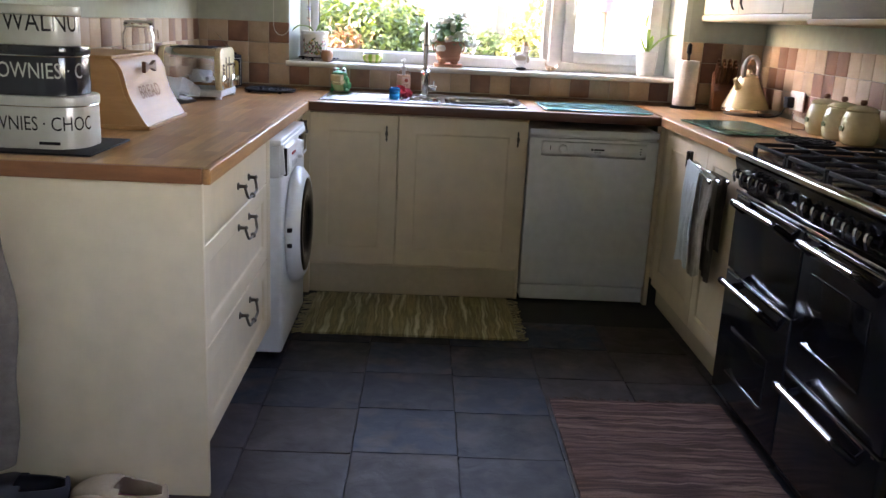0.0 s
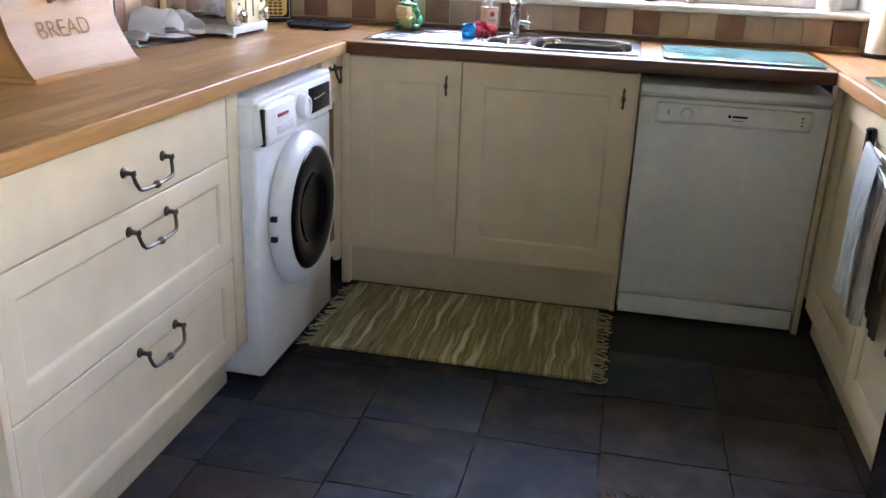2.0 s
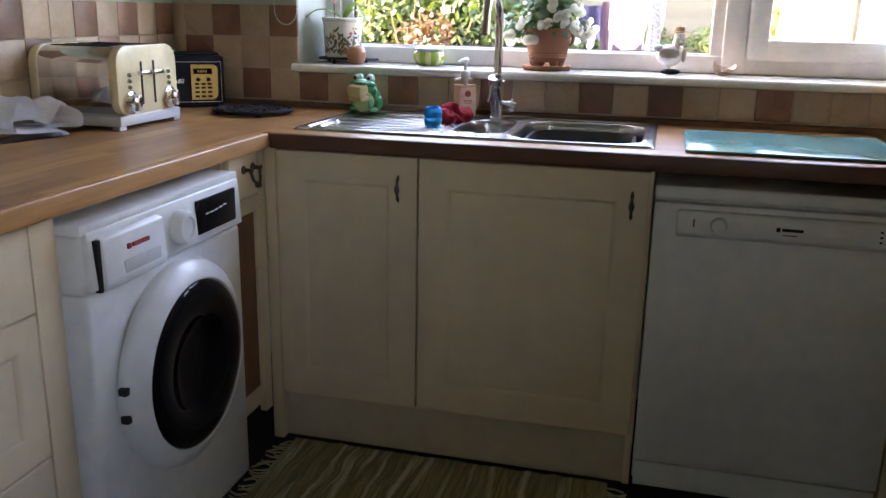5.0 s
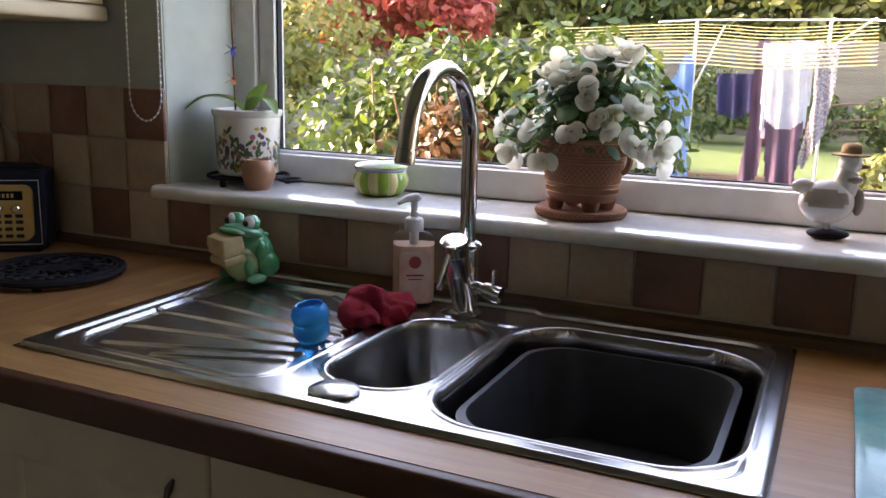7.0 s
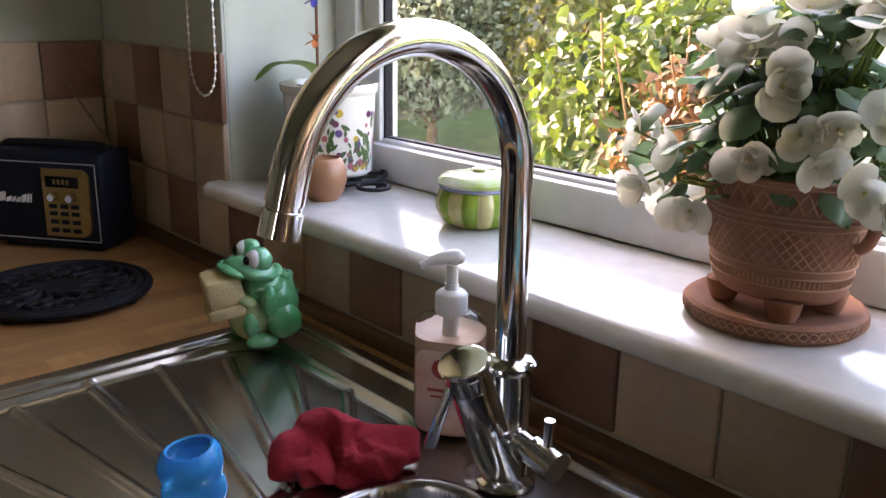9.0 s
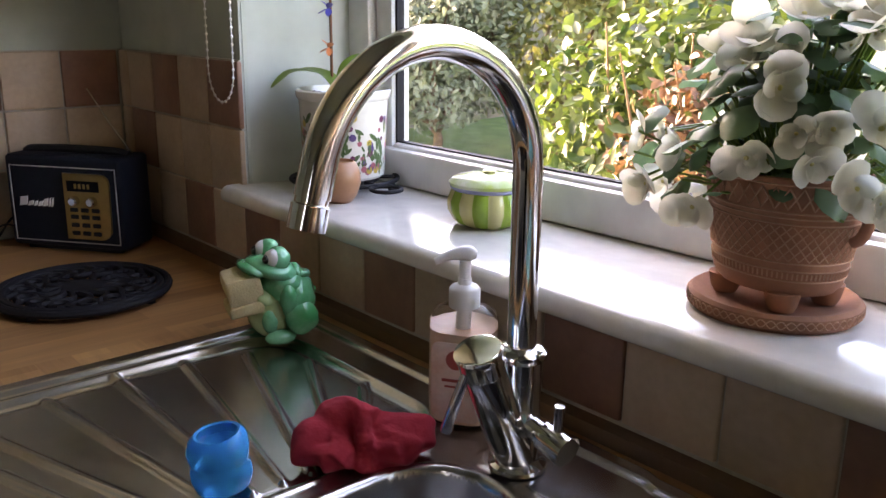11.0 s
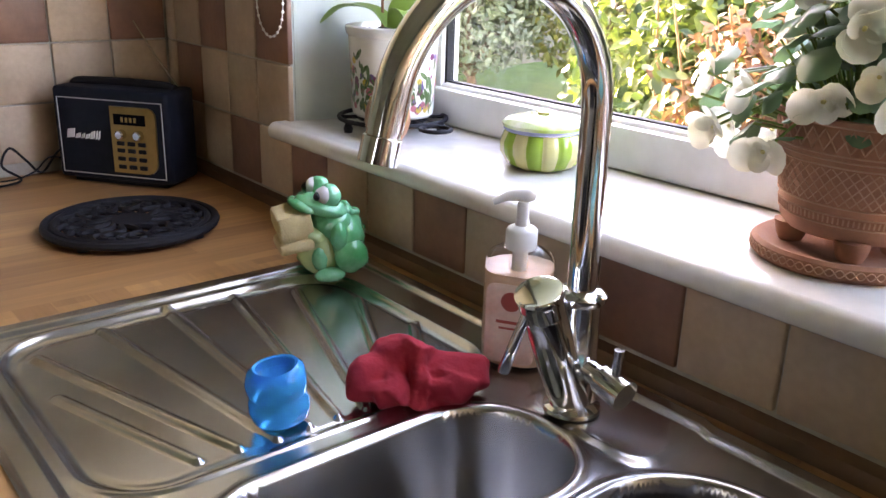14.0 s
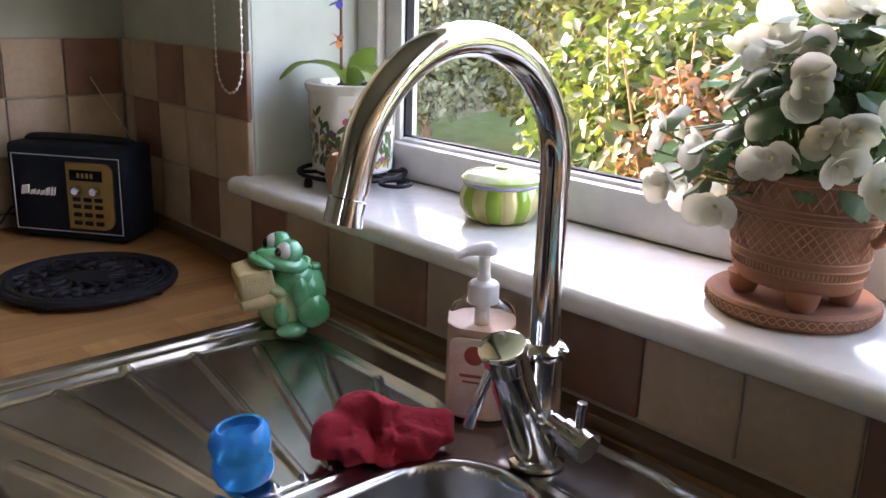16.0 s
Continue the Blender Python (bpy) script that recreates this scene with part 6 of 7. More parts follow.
# tins
M["tin_white"] = mk("cream_tinplate", (0.50, 0.48, 0.42), (0.46, 0.44, 0.38), rough=0.26, rough2=0.32, bump=0.0, scale=4, metal=0.1)
M["tin_black"] = mk("black_tinplate", (0.014, 0.014, 0.018), (0.02, 0.02, 0.024), rough=0.15, rough2=0.22, bump=0.02, scale=6)
tagged(obj_from("serving_tray", box(bmesh.new(), -0.642, -0.325, -1.705, -1.40, TOP, TOP + 0.006, 0.002), M["black_matt"]), "flat dark slate tray under the stacked tins", "tray")


def cake_tin(x0, x1, z0, z1, mat, ink, text, size, tx, label, y0=-1.655, y1=-1.44, base=False):
    t = thing("cake_tin", ((x0 + x1) / 2, (y0 + y1) / 2, z0), label, "cake tin", "stack of tins")
    w, d, r, h = x1 - x0, y1 - y0, 0.085, z1 - z0
    part("body", prism(bmesh.new(), rounded(w, d, r, 8), 0.0, h - 0.022, bev=0.003), mat, t)
    part("lid", prism(bmesh.new(), rounded(w + 0.005, d + 0.005, r, 8), h - 0.024, h, bev=0.004), mat, t)
    part("rolled_rim", Tb([(u, v, h - 0.025) for u, v in rounded(w + 0.004, d + 0.004, r, 8)] + [(w / 2 + 0.002, d / 2 + 0.002 - r, h - 0.025)], 0.0016, 6, False), M["chrome"], t)
    bm = words(text, size, 0.0)
    for v in bm.verts:
        v.co.x *= 0.74
    bmesh.ops.subdivide_edges(bm, edges=bm.edges, cuts=1)
    half = w / 2 - r
    wid = max(v.co.x for v in bm.verts)
    for v in bm.verts:
        s = tx - wid + v.co.x
        z = h * 0.36 + v.co.z
        e = 0.0008
        if s <= half:
            v.co = Vector((s, -d / 2 - e, z))
        else:
            a = (s - half) / r
            v.co = Vector((half + (r + e) * math.sin(a), -d / 2 + r - (r + e) * math.cos(a), z))
    part("lettering", bm, ink, t, "printed serif lettering", smooth=0)
    if base:
        part("plaque", B(w / 2 - 0.105, w / 2 - 0.052, -d / 2 - 0.0015, -d / 2 + 0.002, 0.012, 0.020), M["tin_black"], t)
    return t
cake_tin(-0.642, -0.368, TOP + 0.0065, 1.046, M["tin_white"], M["tin_black"], "BROWNIES · CHOC", 0.052, 0.176, "large cream tin with black capital lettering", base=True)
cake_tin(-0.636, -0.383, 1.0465, 1.172, M["tin_black"], M["tin_white"], "BROWNIES · C", 0.056, 0.160, "medium black tin with cream capital lettering", y0=-1.648, y1=-1.45)
cake_tin(-0.630, -0.400, 1.1725, 1.272, M["tin_white"], M["tin_black"], "WALNUT", 0.072, 0.192, "small cream tin with black capital lettering on top of the stack", y0=-1.640, y1=-1.46)

# ---- things on the sink worktop and beside the cooker ----
M["teal"] = mk("teal_printed_glass", (0.05, 0.34, 0.34), (0.30, 0.55, 0.52), rough=0.10, rough2=0.18, scale=9, bump=0.02)
M["leafprint"] = mk("green_printed_glass", (0.06, 0.16, 0.10), (0.16, 0.30, 0.22), rough=0.10, rough2=0.18, scale=12, bump=0.02)
def chopping_board(x0, x1, y0, y1, mat, label, rz=0.0):
    t = thing("chopping_board", ((x0 + x1) / 2, (y0 + y1) / 2, TOP), label, "chopping board", rz=rz)
    w, d = x1 - x0, y1 - y0
    part("glass_plate", prism(bmesh.new(), rounded(w, d, 0.02, 5), 0.004, 0.009, bev=0.001), mat, t)
    for sx in (-1, 1):
        for sy in (-1, 1):
            part("rubber_foot", L([(0.0, 0.0), (0.008, 0.0), (0.008, 0.0045), (0.0, 0.0045)], 12, (sx * (w / 2 - 0.025), sy * (d / 2 - 0.025), 0)), M["upvc"], t)
    return t
chopping_board(1.066, 1.572, 0.060, 0.452, M["teal"], "turquoise patterned glass chopping board")
chopping_board(1.655, 1.965, -0.60, -0.10, M["leafprint"], "dark green patterned glass worktop saver", rz=4)

roll = thing("kitchen_roll", (1.842, 0.535, TOP), "patterned kitchen paper roll on a black holder", "kitchen roll")
part("holder_base", L([(0.0, 0.0), (0.066, 0.0), (0.066, 0.010), (0.060, 0.014), (0.0, 0.014)], 32), M["black_matt"], roll)
part("paper_roll", L([(0.018, 0.015), (0.056, 0.015), (0.057, 0.02), (0.057, 0.235), (0.056, 0.24), (0.018, 0.24)], 36), mk("printed_paper", (0.78, 0.77, 0.74), (0.62, 0.63, 0.62), rough=0.95, scale=30, bump=0.4), roll)
part("rod", Tb([(0, 0, 0.01), (0, 0, 0.27), (0, 0, 0.275), (0, 0, 0.315), (0, 0, 0.325)], [0.007, 0.007, 0.013, 0.012, 0.004], 14), M["black_matt"], roll)

kb = thing("knife_block", (2.035, 0.52, TOP), "dark wooden block full of wooden-handled knives", "knife block", rz=-10)
part("block", prism(bmesh.new(), [(-0.06, 0.0), (0.07, 0.0), (0.07, 0.19), (-0.03, 0.12), (-0.06, 0.10)], -0.055, 0.055, axis="x", bev=0.004), M["wood_dark"], kb)
for i in range(4):
    for j in range(3):
        x, y = -0.04 + 0.027 * i, 0.0 + 0.025 * j
        z = 0.135 + 0.017 * j * 1.0
        part("knife_handle", Tb([(x, y, z - 0.01), (x, y - 0.035, z + 0.05), (x, y - 0.055, z + 0.085)], [0.008, 0.0095, 0.008], 8), M["wood_dark"], kb)

kt = thing("kettle", (2.085, 0.33, TOP), "cream pyramid kettle with chrome handle on its base", "kettle", rz=-150)
part("power_base", L([(0.0, 0.0), (0.095, 0.0), (0.098, 0.006), (0.092, 0.016), (0.0, 0.018)], 40), M["appliance_grey"], kt)
part("body", L([(0.0, 0.018), (0.108, 0.018), (0.112, 0.024), (0.108, 0.045), (0.048, 0.175), (0.042, 0.180), (0.0, 0.182)], 48), M["cream_gloss"], kt)
part("steel_ring", L([(0.0, 0.017), (0.113, 0.017), (0.114, 0.030), (0.110, 0.034), (0.0, 0.034)], 48), M["chrome"], kt)
part("lid", L([(0.0, 0.18), (0.043, 0.18), (0.040, 0.190), (0.015, 0.198), (0.012, 0.215), (0.0, 0.218)], 32), M["cream_gloss"], kt)
part("handle", Tb([(0.055 * math.cos(a) - 0.012, 0, 0.215 + 0.062 * math.sin(a)) for a in np.linspace(-0.75, 3.7, 22)], 0.0115, 14), M["appliance_grey"], kt, "grey chrome arched handle")
part("spout", Tb([(0.065, 0, 0.130), (0.085, 0, 0.155), (0.098, 0, 0.172)], [0.020, 0.013, 0.009], 14), M["cream_gloss"], kt)
part("water_gauge", Tb([(-0.062, 0.0, 0.15), (-0.098, 0.0, 0.072)], 0.006, 8), M["black_matt"], kt)

can = thing("storage_canister", (2.135, -0.415, TOP), "cream pottery canister with a wooden-knobbed lid", "canister", "row of canisters")
part("body", L([(0.0, 0.0), (0.050, 0.0), (0.062, 0.010), (0.069, 0.040), (0.068, 0.085), (0.058, 0.118), (0.052, 0.124), (0.0, 0.124)], 36), M["cream_gloss"], can)
part("lid", L([(0.0, 0.124), (0.056, 0.124), (0.057, 0.129), (0.045, 0.140), (0.012, 0.147), (0.0, 0.147)], 36), M["cream_gloss"], can)
part("knob", L([(0.0, 0.146), (0.008, 0.146), (0.013, 0.156), (0.010, 0.166), (0.0, 0.168)], 16), M["wood_dark"], can, "turned wooden knob")
part("painted_motif", prism(bmesh.new(), [(-0.0705, 0.05), (-0.0705, 0.051)][:0] + rounded(0.03, 0.02, 0.009, 3, 0.0, 0.06), -0.0712, -0.066, axis="x"), mk("motif_print", (0.16, 0.20, 0.08), rough=0.3), can)
for y in (-0.565, -0.715):
    copy_thing(can, pose(2.135, y, TOP))
rt = thing("cast_trivet", (1.905, -0.79, TOP), "round black cast iron trivet on the worktop", "trivet")
bm = bmesh.new()
for r in (0.100, 0.066, 0.033):
    tube(bm, [(r * math.cos(a), r * math.sin(a), 0.016) for a in np.linspace(0, 2 * math.pi, 41)], 0.005, 6, False)
for k in range(8):
    a = k * math.pi / 4
    tube(bm, [(0, 0, 0.016), (0.1 * math.cos(a), 0.1 * math.sin(a), 0.016)], 0.0045, 6)
for k in range(3):
    a = k * 2.094
    tube(bm, [(0.095 * math.cos(a), 0.095 * math.sin(a), 0.0), (0.095 * math.cos(a), 0.095 * math.sin(a), 0.016)], 0.006, 6)
part("grid", bm, M["black_matt"], rt)
gl = obj_from("drinking_glass", L([(0.0, 0.0), (0.026, 0.0), (0.032, 0.075), (0.030, 0.075), (0.0245, 0.004), (0.0, 0.004)], 28), M["glass"])
gl.matrix_world = pose(2.10, -0.27, TOP)
tagged(gl, "small clear drinking glass beside the canisters", "glass")
sk = thing("wall_socket", (2.2395, 0.09, 1.0), "white double wall socket with a black plug", "socket")
part("plate", box(bmesh.new(), -0.009, 0.0, -0.073, 0.073, -0.043, 0.043, 0.003), M["upvc"], sk)
part("switch", B(-0.012, -0.008, -0.05, -0.035, 0.015, 0.03), M["upvc"], sk)
pg = part("plug", box(bmesh.new(), -0.045, -0.009, 0.015, 0.058, -0.035, 0.015, 0.006), M["black_matt"], sk, "black mains plug")
part("flex", Tb(curve_pts([(-0.04, 0.036, -0.03), (-0.06, 0.04, -0.07), (-0.09, 0.10, -0.088), (-0.12, 0.15, -0.090)], 5), 0.0035, 8), M["black_matt"], pg)

# towel rail and tea towels on the right-hand unit
tr2 = thing("towel_rail", (1.629, -0.60, 0.772), "chrome swing-arm towel rail with three arms", "towel rail")
ARM_ENDS = (1.540, 1.575, 1.609)
part("wall_plate", box(bmesh.new(), -0.012, 0.0, 0.200, 0.230, -0.030, 0.040, 0.004), M["pewter"], tr2)
part("hinge_post", L([(0.0, -0.028), (0.007, -0.026), (0.007, 0.030), (0.010, 0.034), (0.0, 0.042)], 14, (-0.018, 0.215, 0.0)), M["pewter"], tr2)
for xe in ARM_ENDS:
    part("arm", Tb([(-0.018, 0.215, 0.0), (xe - 1.629, -0.285, 0.0)], 0.0055, 12), M["chrome"], tr2)
    part("end_knob", L([(0.0, -0.010), (0.009, -0.005), (0.010, 0.004), (0.0, 0.011)], 14, (xe - 1.629, -0.292, 0.0), axis=(0, 1, 0)), M["chrome"], tr2)


def towel(xe, y0, y1, zlo, zlo2, mat, label, ph, deep=1.0):
    """A cloth folded over one arm of the rail, front fall longer than back, with soft vertical folds."""
    bm = bmesh.new()
    n, rows = 28, []
    prof = [(-0.036, zlo2)] + [(-0.040, z) for z in np.linspace(zlo2 + 0.02, 0.755, 8)] + [(-0.052 + 0.0115 * math.cos(a), 0.772 + 0.0115 * math.sin(a)) for a in np.linspace(0.1, 3.04, 7)] + [(-0.066, z) for z in np.linspace(0.755, zlo, 14)]
    for x, z in prof:
        row = []
        for i in range(n):
            u = i / (n - 1)
            drop = min(1.0, max(0.0, (0.76 - z) / 0.12))
            wob = deep * (0.008 * drop * math.sin(u * 15 + ph + 0.8 * math.sin(z * 9)) + 0.012 * drop * noise.noise(Vector((u * 4, z * 6, ph))))
            spread = 1 - 0.16 * drop + 0.10 * noise.noise(Vector((z * 5, ph, u)))
            yy = (y0 + y1) / 2 + (u - 0.5) * (y1 - y0) * spread
            zz = z + (0.02 * math.sin(u * 4 + ph) if z < 0.5 else 0)
            xr = 1.611 + (xe - 1.611) * min(1.0, max(0.0, (-0.385 - yy) / 0.5))
            row.append(bm.verts.new((xr + (x + 0.052) * 0.72 - (abs(wob) if x < -0.05 else -0.3 * abs(wob)), yy, zz)))
        rows.append(row)
    for a, b in zip(rows, rows[1:]):
        for i in range(n - 1):
            bm.faces.new((a[i], a[i + 1], b[i + 1], b[i]))
    bmesh.ops.solidify(bm, geom=bm.faces, thickness=0.003)
    tagged(obj_from("tea_towel", bm, mat, 80), label, "tea towel", "towels on the rail")
towel(ARM_ENDS[0], -0.72, -0.43, 0.385, 0.44, mk("pale_blue_towel", (0.86, 0.90, 0.90), (0.70, 0.76, 0.77), rough=0.95, bump=0.6, scale=40, stretch=(1, 9, 1)), "pale blue-grey striped tea towel over the rail", 0.3, 1.5)
towel(ARM_ENDS[1], -0.85, -0.62, 0.390, 0.50, mk("beige_towel", (0.56, 0.49, 0.40), (0.44, 0.38, 0.31), rough=0.95, bump=0.6, scale=30), "beige tea towel folded over the rail", 2.0)
towel(ARM_ENDS[2], -0.86, -0.70, 0.400, 0.50, mk("brown_towel", (0.25, 0.20, 0.16), (0.19, 0.15, 0.12), rough=0.95, bump=0.6, scale=30), "brown tea towel folded over the rail", 4.0)

# ---- floor things ----
def rag_rug(x0, x1, y0, y1, mat, fmat, along_x_fringe, label):
    t = thing("rag_rug", ((x0 + x1) / 2, (y0 + y1) / 2, 0.0), label, "rug", "rag rugs")
    w, d = x1 - x0, y1 - y0
    nx_, ny_ = (70, 30) if w > d else (44, 60)
    bm = bmesh.new()
    grid = []
    for lay in (0.012, 0.0015):
        g = [[bm.verts.new((-w / 2 + w * i / nx_, -d / 2 + d * j / ny_ + (0.006 * noise.noise(Vector((i * 0.5, lay, 1.0))) if j in (0, ny_) else 0), lay + (0.004 * noise.noise(Vector((i * 0.35, j * 0.35, lay))) if lay > 0.005 else 0))) for j in range(ny_ + 1)] for i in range(nx_ + 1)]
        grid.append(g)
    for i in range(nx_):
        for j in range(ny_):
            a, b = grid
            bm.faces.new((a[i][j], a[i + 1][j], a[i + 1][j + 1], a[i][j + 1]))
            bm.faces.new((b[i][j], b[i][j + 1], b[i + 1][j + 1], b[i + 1][j]))
    a, b = grid
    for i in range(nx_):
        bm.faces.new((a[i][0], b[i][0], b[i + 1][0], a[i + 1][0]))
        bm.faces.new((a[i][ny_], a[i + 1][ny_], b[i + 1][ny_], b[i][ny_]))
    for j in range(ny_):
        bm.faces.new((a[0][j], a[0][j + 1], b[0][j + 1], b[0][j]))
        bm.faces.new((a[nx_][j], b[nx_][j], b[nx_][j + 1], a[nx_][j + 1]))
    part("woven_body", bm, mat, t, smooth=60)
    rn = random.Random(int(x0 * 100) + 5)
    for s in (-1, 1):
        bm = bmesh.new()
        if along_x_fringe:
            for k in range(int(d / 0.016)):
                y = -d / 2 + 0.008 + 0.016 * k
                l_ = rn.uniform(0.03, 0.055)
                tube(bm, curve_pts([(s * w / 2, y, 0.007), (s * (w / 2 + l_ * 0.5), y + rn.uniform(-0.012, 0.012), 0.005), (s * (w / 2 + l_), y + rn.uniform(-0.02, 0.02), 0.004)], 3), 0.0027, 5)
        else:
            for k in range(int(w / 0.016)):
                x = -w / 2 + 0.008 + 0.016 * k
                l_ = rn.uniform(0.02, 0.04)
                tube(bm, curve_pts([(x, s * d / 2, 0.007), (x + rn.uniform(-0.01, 0.01), s * (d / 2 + l_ * 0.5), 0.005), (x + rn.uniform(-0.02, 0.02), s * (d / 2 + l_), 0.004)], 3), 0.0027, 5)
        tagged(part("fringe", bm, fmat, t, smooth=60), kind="stuff")
rag_rug(0.045, 0.945, -0.520, 0.020, M["rug_green"], M["fringe_green"], True, "green and cream striped rag rug with fringed ends")
rag_rug(1.000, 1.605, -1.95, -1.10, M["rug_brown"], M["fringe_brown"], False, "brown striped rag rug in front of the cooker")


def clog(at, rz, mat, lining, label):
    """A slip-on clog, toe to +x: rounded toe, open back, thick sole."""
    t = thing("clog", at, label, "shoe", "shoes by the panel", rz=rz)
    out = [(0.13 * math.cos(a), (0.052 - 0.006 * math.cos(a)) * math.sin(a)) for a in np.linspace(0, 2 * math.pi, 33)[:-1]]
    out = [(x, y * (1.0 if x > 0 else 0.82)) for x, y in out]
    part("sole", prism(bmesh.new(), out, 0.0, 0.022, bev=0.005), mat, t)
    bm = bmesh.new()
    rows = []
    n_, m_ = 22, 20
    for i in range(n_ + 1):
        q = -math.cos(math.pi * i / n_)
        x = 0.127 * q
        half = (0.056 if x > 0 else 0.047) * math.sqrt(max(0.0, 1 - q * q)) + 0.003
        tall = 0.066 if x < 0.0 else 0.066 * math.sqrt(max(0.0, 1 - (q * 0.93) ** 2))
        rows.append([bm.verts.new((x, half * math.copysign(abs(math.cos(math.pi * j / m_)) ** 0.6, math.cos(math.pi * j / m_)), 0.018 + tall * math.sin(math.pi * j / m_) ** 0.75)) for j in range(m_ + 1)])
    for i in range(n_):
        mouth = 0.127 * -math.cos(math.pi * (i + 0.5) / n_)
        for j in range(m_):
            wide = 0 if mouth > 0.0 else (3 if mouth > -0.02 else 5)
            if mouth > -0.122 and abs(j + 0.5 - m_ / 2) < wide:
                continue
            bm.faces.new((rows[i][j], rows[i + 1][j], rows[i + 1][j + 1], rows[i][j + 1]))
    loose = [v for v in bm.verts if not v.link_faces]
    bmesh.ops.delete(bm, geom=loose, context="VERTS")
    bmesh.ops.solidify(bm, geom=bm.faces, thickness=0.005)
    part("upper", bm, mat, t, smooth=70)
    part("insole", prism(bmesh.new(), [(x * 0.88, y * 0.82) for x, y in out], 0.0222, 0.026), lining, t)
M["clog_pale"] = mk("pale_rubber_clog", (0.62, 0.50, 0.40), (0.56, 0.44, 0.35), rough=0.5, scale=12)
M["clog_lining"] = mk("pink_lining", (0.55, 0.08, 0.20), (0.16, 0.08, 0.07), rough=0.9, scale=14, bump=0.5)
M["clog_dark"] = mk("dark_rubber_clog", (0.020, 0.022, 0.034), (0.03, 0.032, 0.042), rough=0.45, scale=12)
clog((-0.240, -1.865, 0.0), 172, M["clog_pale"], M["clog_lining"], "pale beige clog with pink lining on the slate floor")
clog((-0.262, -1.975, 0.0), 168, M["clog_pale"], M["clog_lining"], "pale beige clog with pink lining on the slate floor")
clog((-0.500, -1.870, 0.0), 185, M["clog_dark"], M["black_matt"], "black rubber clog on the slate floor")
clog((-0.500, -2.000, 0.0), 192, M["clog_dark"], M["black_matt"], "dark blue rubber clog on the slate floor")
# coat hanging against the end panel
coat = thing("hanging_coat", (-0.615, -1.865, 0.11), "grey-brown coat hanging against the cream end panel", "coat")
bm = bmesh.new()
rows = []
for k in range(19):
    q = k / 18
    row = []
    for i in range(40):
        a = 2 * math.pi * i / 40
        r = 1 + 0.20 * math.sin(5 * a + 2.5 * q) * (1 - 0.5 * q) + 0.12 * noise.noise(Vector((math.cos(a) * 2, math.sin(a) * 2, q * 4)))
        taper = 0.80 + 0.25 * math.sin(q * 2.6)
        row.append(bm.verts.new((0.118 * r * taper * math.cos(a), 0.055 * r * taper * math.sin(a), 0.72 * q + 0.012 * math.sin(3 * a) * (1 - q))))
    rows.append(row)
for a, b in zip(rows, rows[1:]):
    for i in range(40):
        j = (i + 1) % 40
        bm.faces.new((a[i], a[j], b[j], b[i]))
bm.faces.new(rows[0][::-1])
bm.faces.new(rows[-1])
M["coat"] = mk("taupe_wool", (0.17, 0.135, 0.105), (0.12, 0.095, 0.075), rough=0.95, bump=0.6, scale=25)
part("body", bm, M["coat"], coat, smooth=80)
bm = L([(0.132, 0.40), (0.140, 0.405), (0.128, 0.55), (0.105, 0.68), (0.05, 0.735), (0.0, 0.74)], 40, sy=0.50)
part("cape", grow(bm, 0.010, 14), M["coat"], coat, smooth=80)

# ---- garden ----
GZ = -0.15
def foliage(name, blobs, n, size, mat, seed, parent=None, shell=0.35):
    """Many small folded leaves scattered through the outer part of uneven blobs (centre, radii)."""
    rn = np.random.default_rng(seed)
    vol = np.array([b[1][0] * b[1][1] * b[1][2] for b in blobs]) ** (2 / 3)
    which = rn.choice(len(blobs), n, p=vol / vol.sum())
    C, R = np.array([b[0] for b in blobs])[which], np.array([b[1] for b in blobs])[which]
    d = rn.normal(size=(n, 3))
    d /= np.linalg.norm(d, axis=1, keepdims=True)
    rad = 1 - shell * rn.random(n) ** 1.6
    rad *= 1 + 0.22 * np.sin(d[:, 0] * 7 + which) * np.sin(d[:, 1] * 6 + 1) * np.sin(d[:, 2] * 8)
    P = C + d * R * rad[:, None]
    nrm = d * 0.7 + rn.normal(size=(n, 3)) * 0.7 + np.array([0, 0, 0.35])
    nrm /= np.linalg.norm(nrm, axis=1, keepdims=True)
    a = np.cross(nrm, rn.normal(size=(n, 3)))
    a /= np.linalg.norm(a, axis=1, keepdims=True)
    b = np.cross(nrm, a)
    s = size * rn.uniform(0.6, 1.3, n)[:, None]
    V = np.stack([P - a * s, P - a * s * 0.2 + b * s * 0.48 + nrm * s * 0.12, P + a * s * 0.55 + b * s * 0.34 + nrm * s * 0.08, P + a * s * 1.1, P + a * s * 0.55 - b * s * 0.34 + nrm * s * 0.08, P - a * s * 0.2 - b * s * 0.48 + nrm * s * 0.12], 1).reshape(-1, 3)
    i = np.arange(n)[:, None] * 6
    F = np.concatenate([i + np.array([[0, 1, 2, 3]]), i + np.array([[0, 3, 4, 5]])], 0)
    me = bpy.data.meshes.new(name)
    me.from_pydata(V.tolist(), [], F.tolist())
    me.materials.append(mat)
    me.polygons.foreach_set("use_smooth", [True] * len(me.polygons))
    ob = new(name, me)
    ob.parent = parent
    return ob


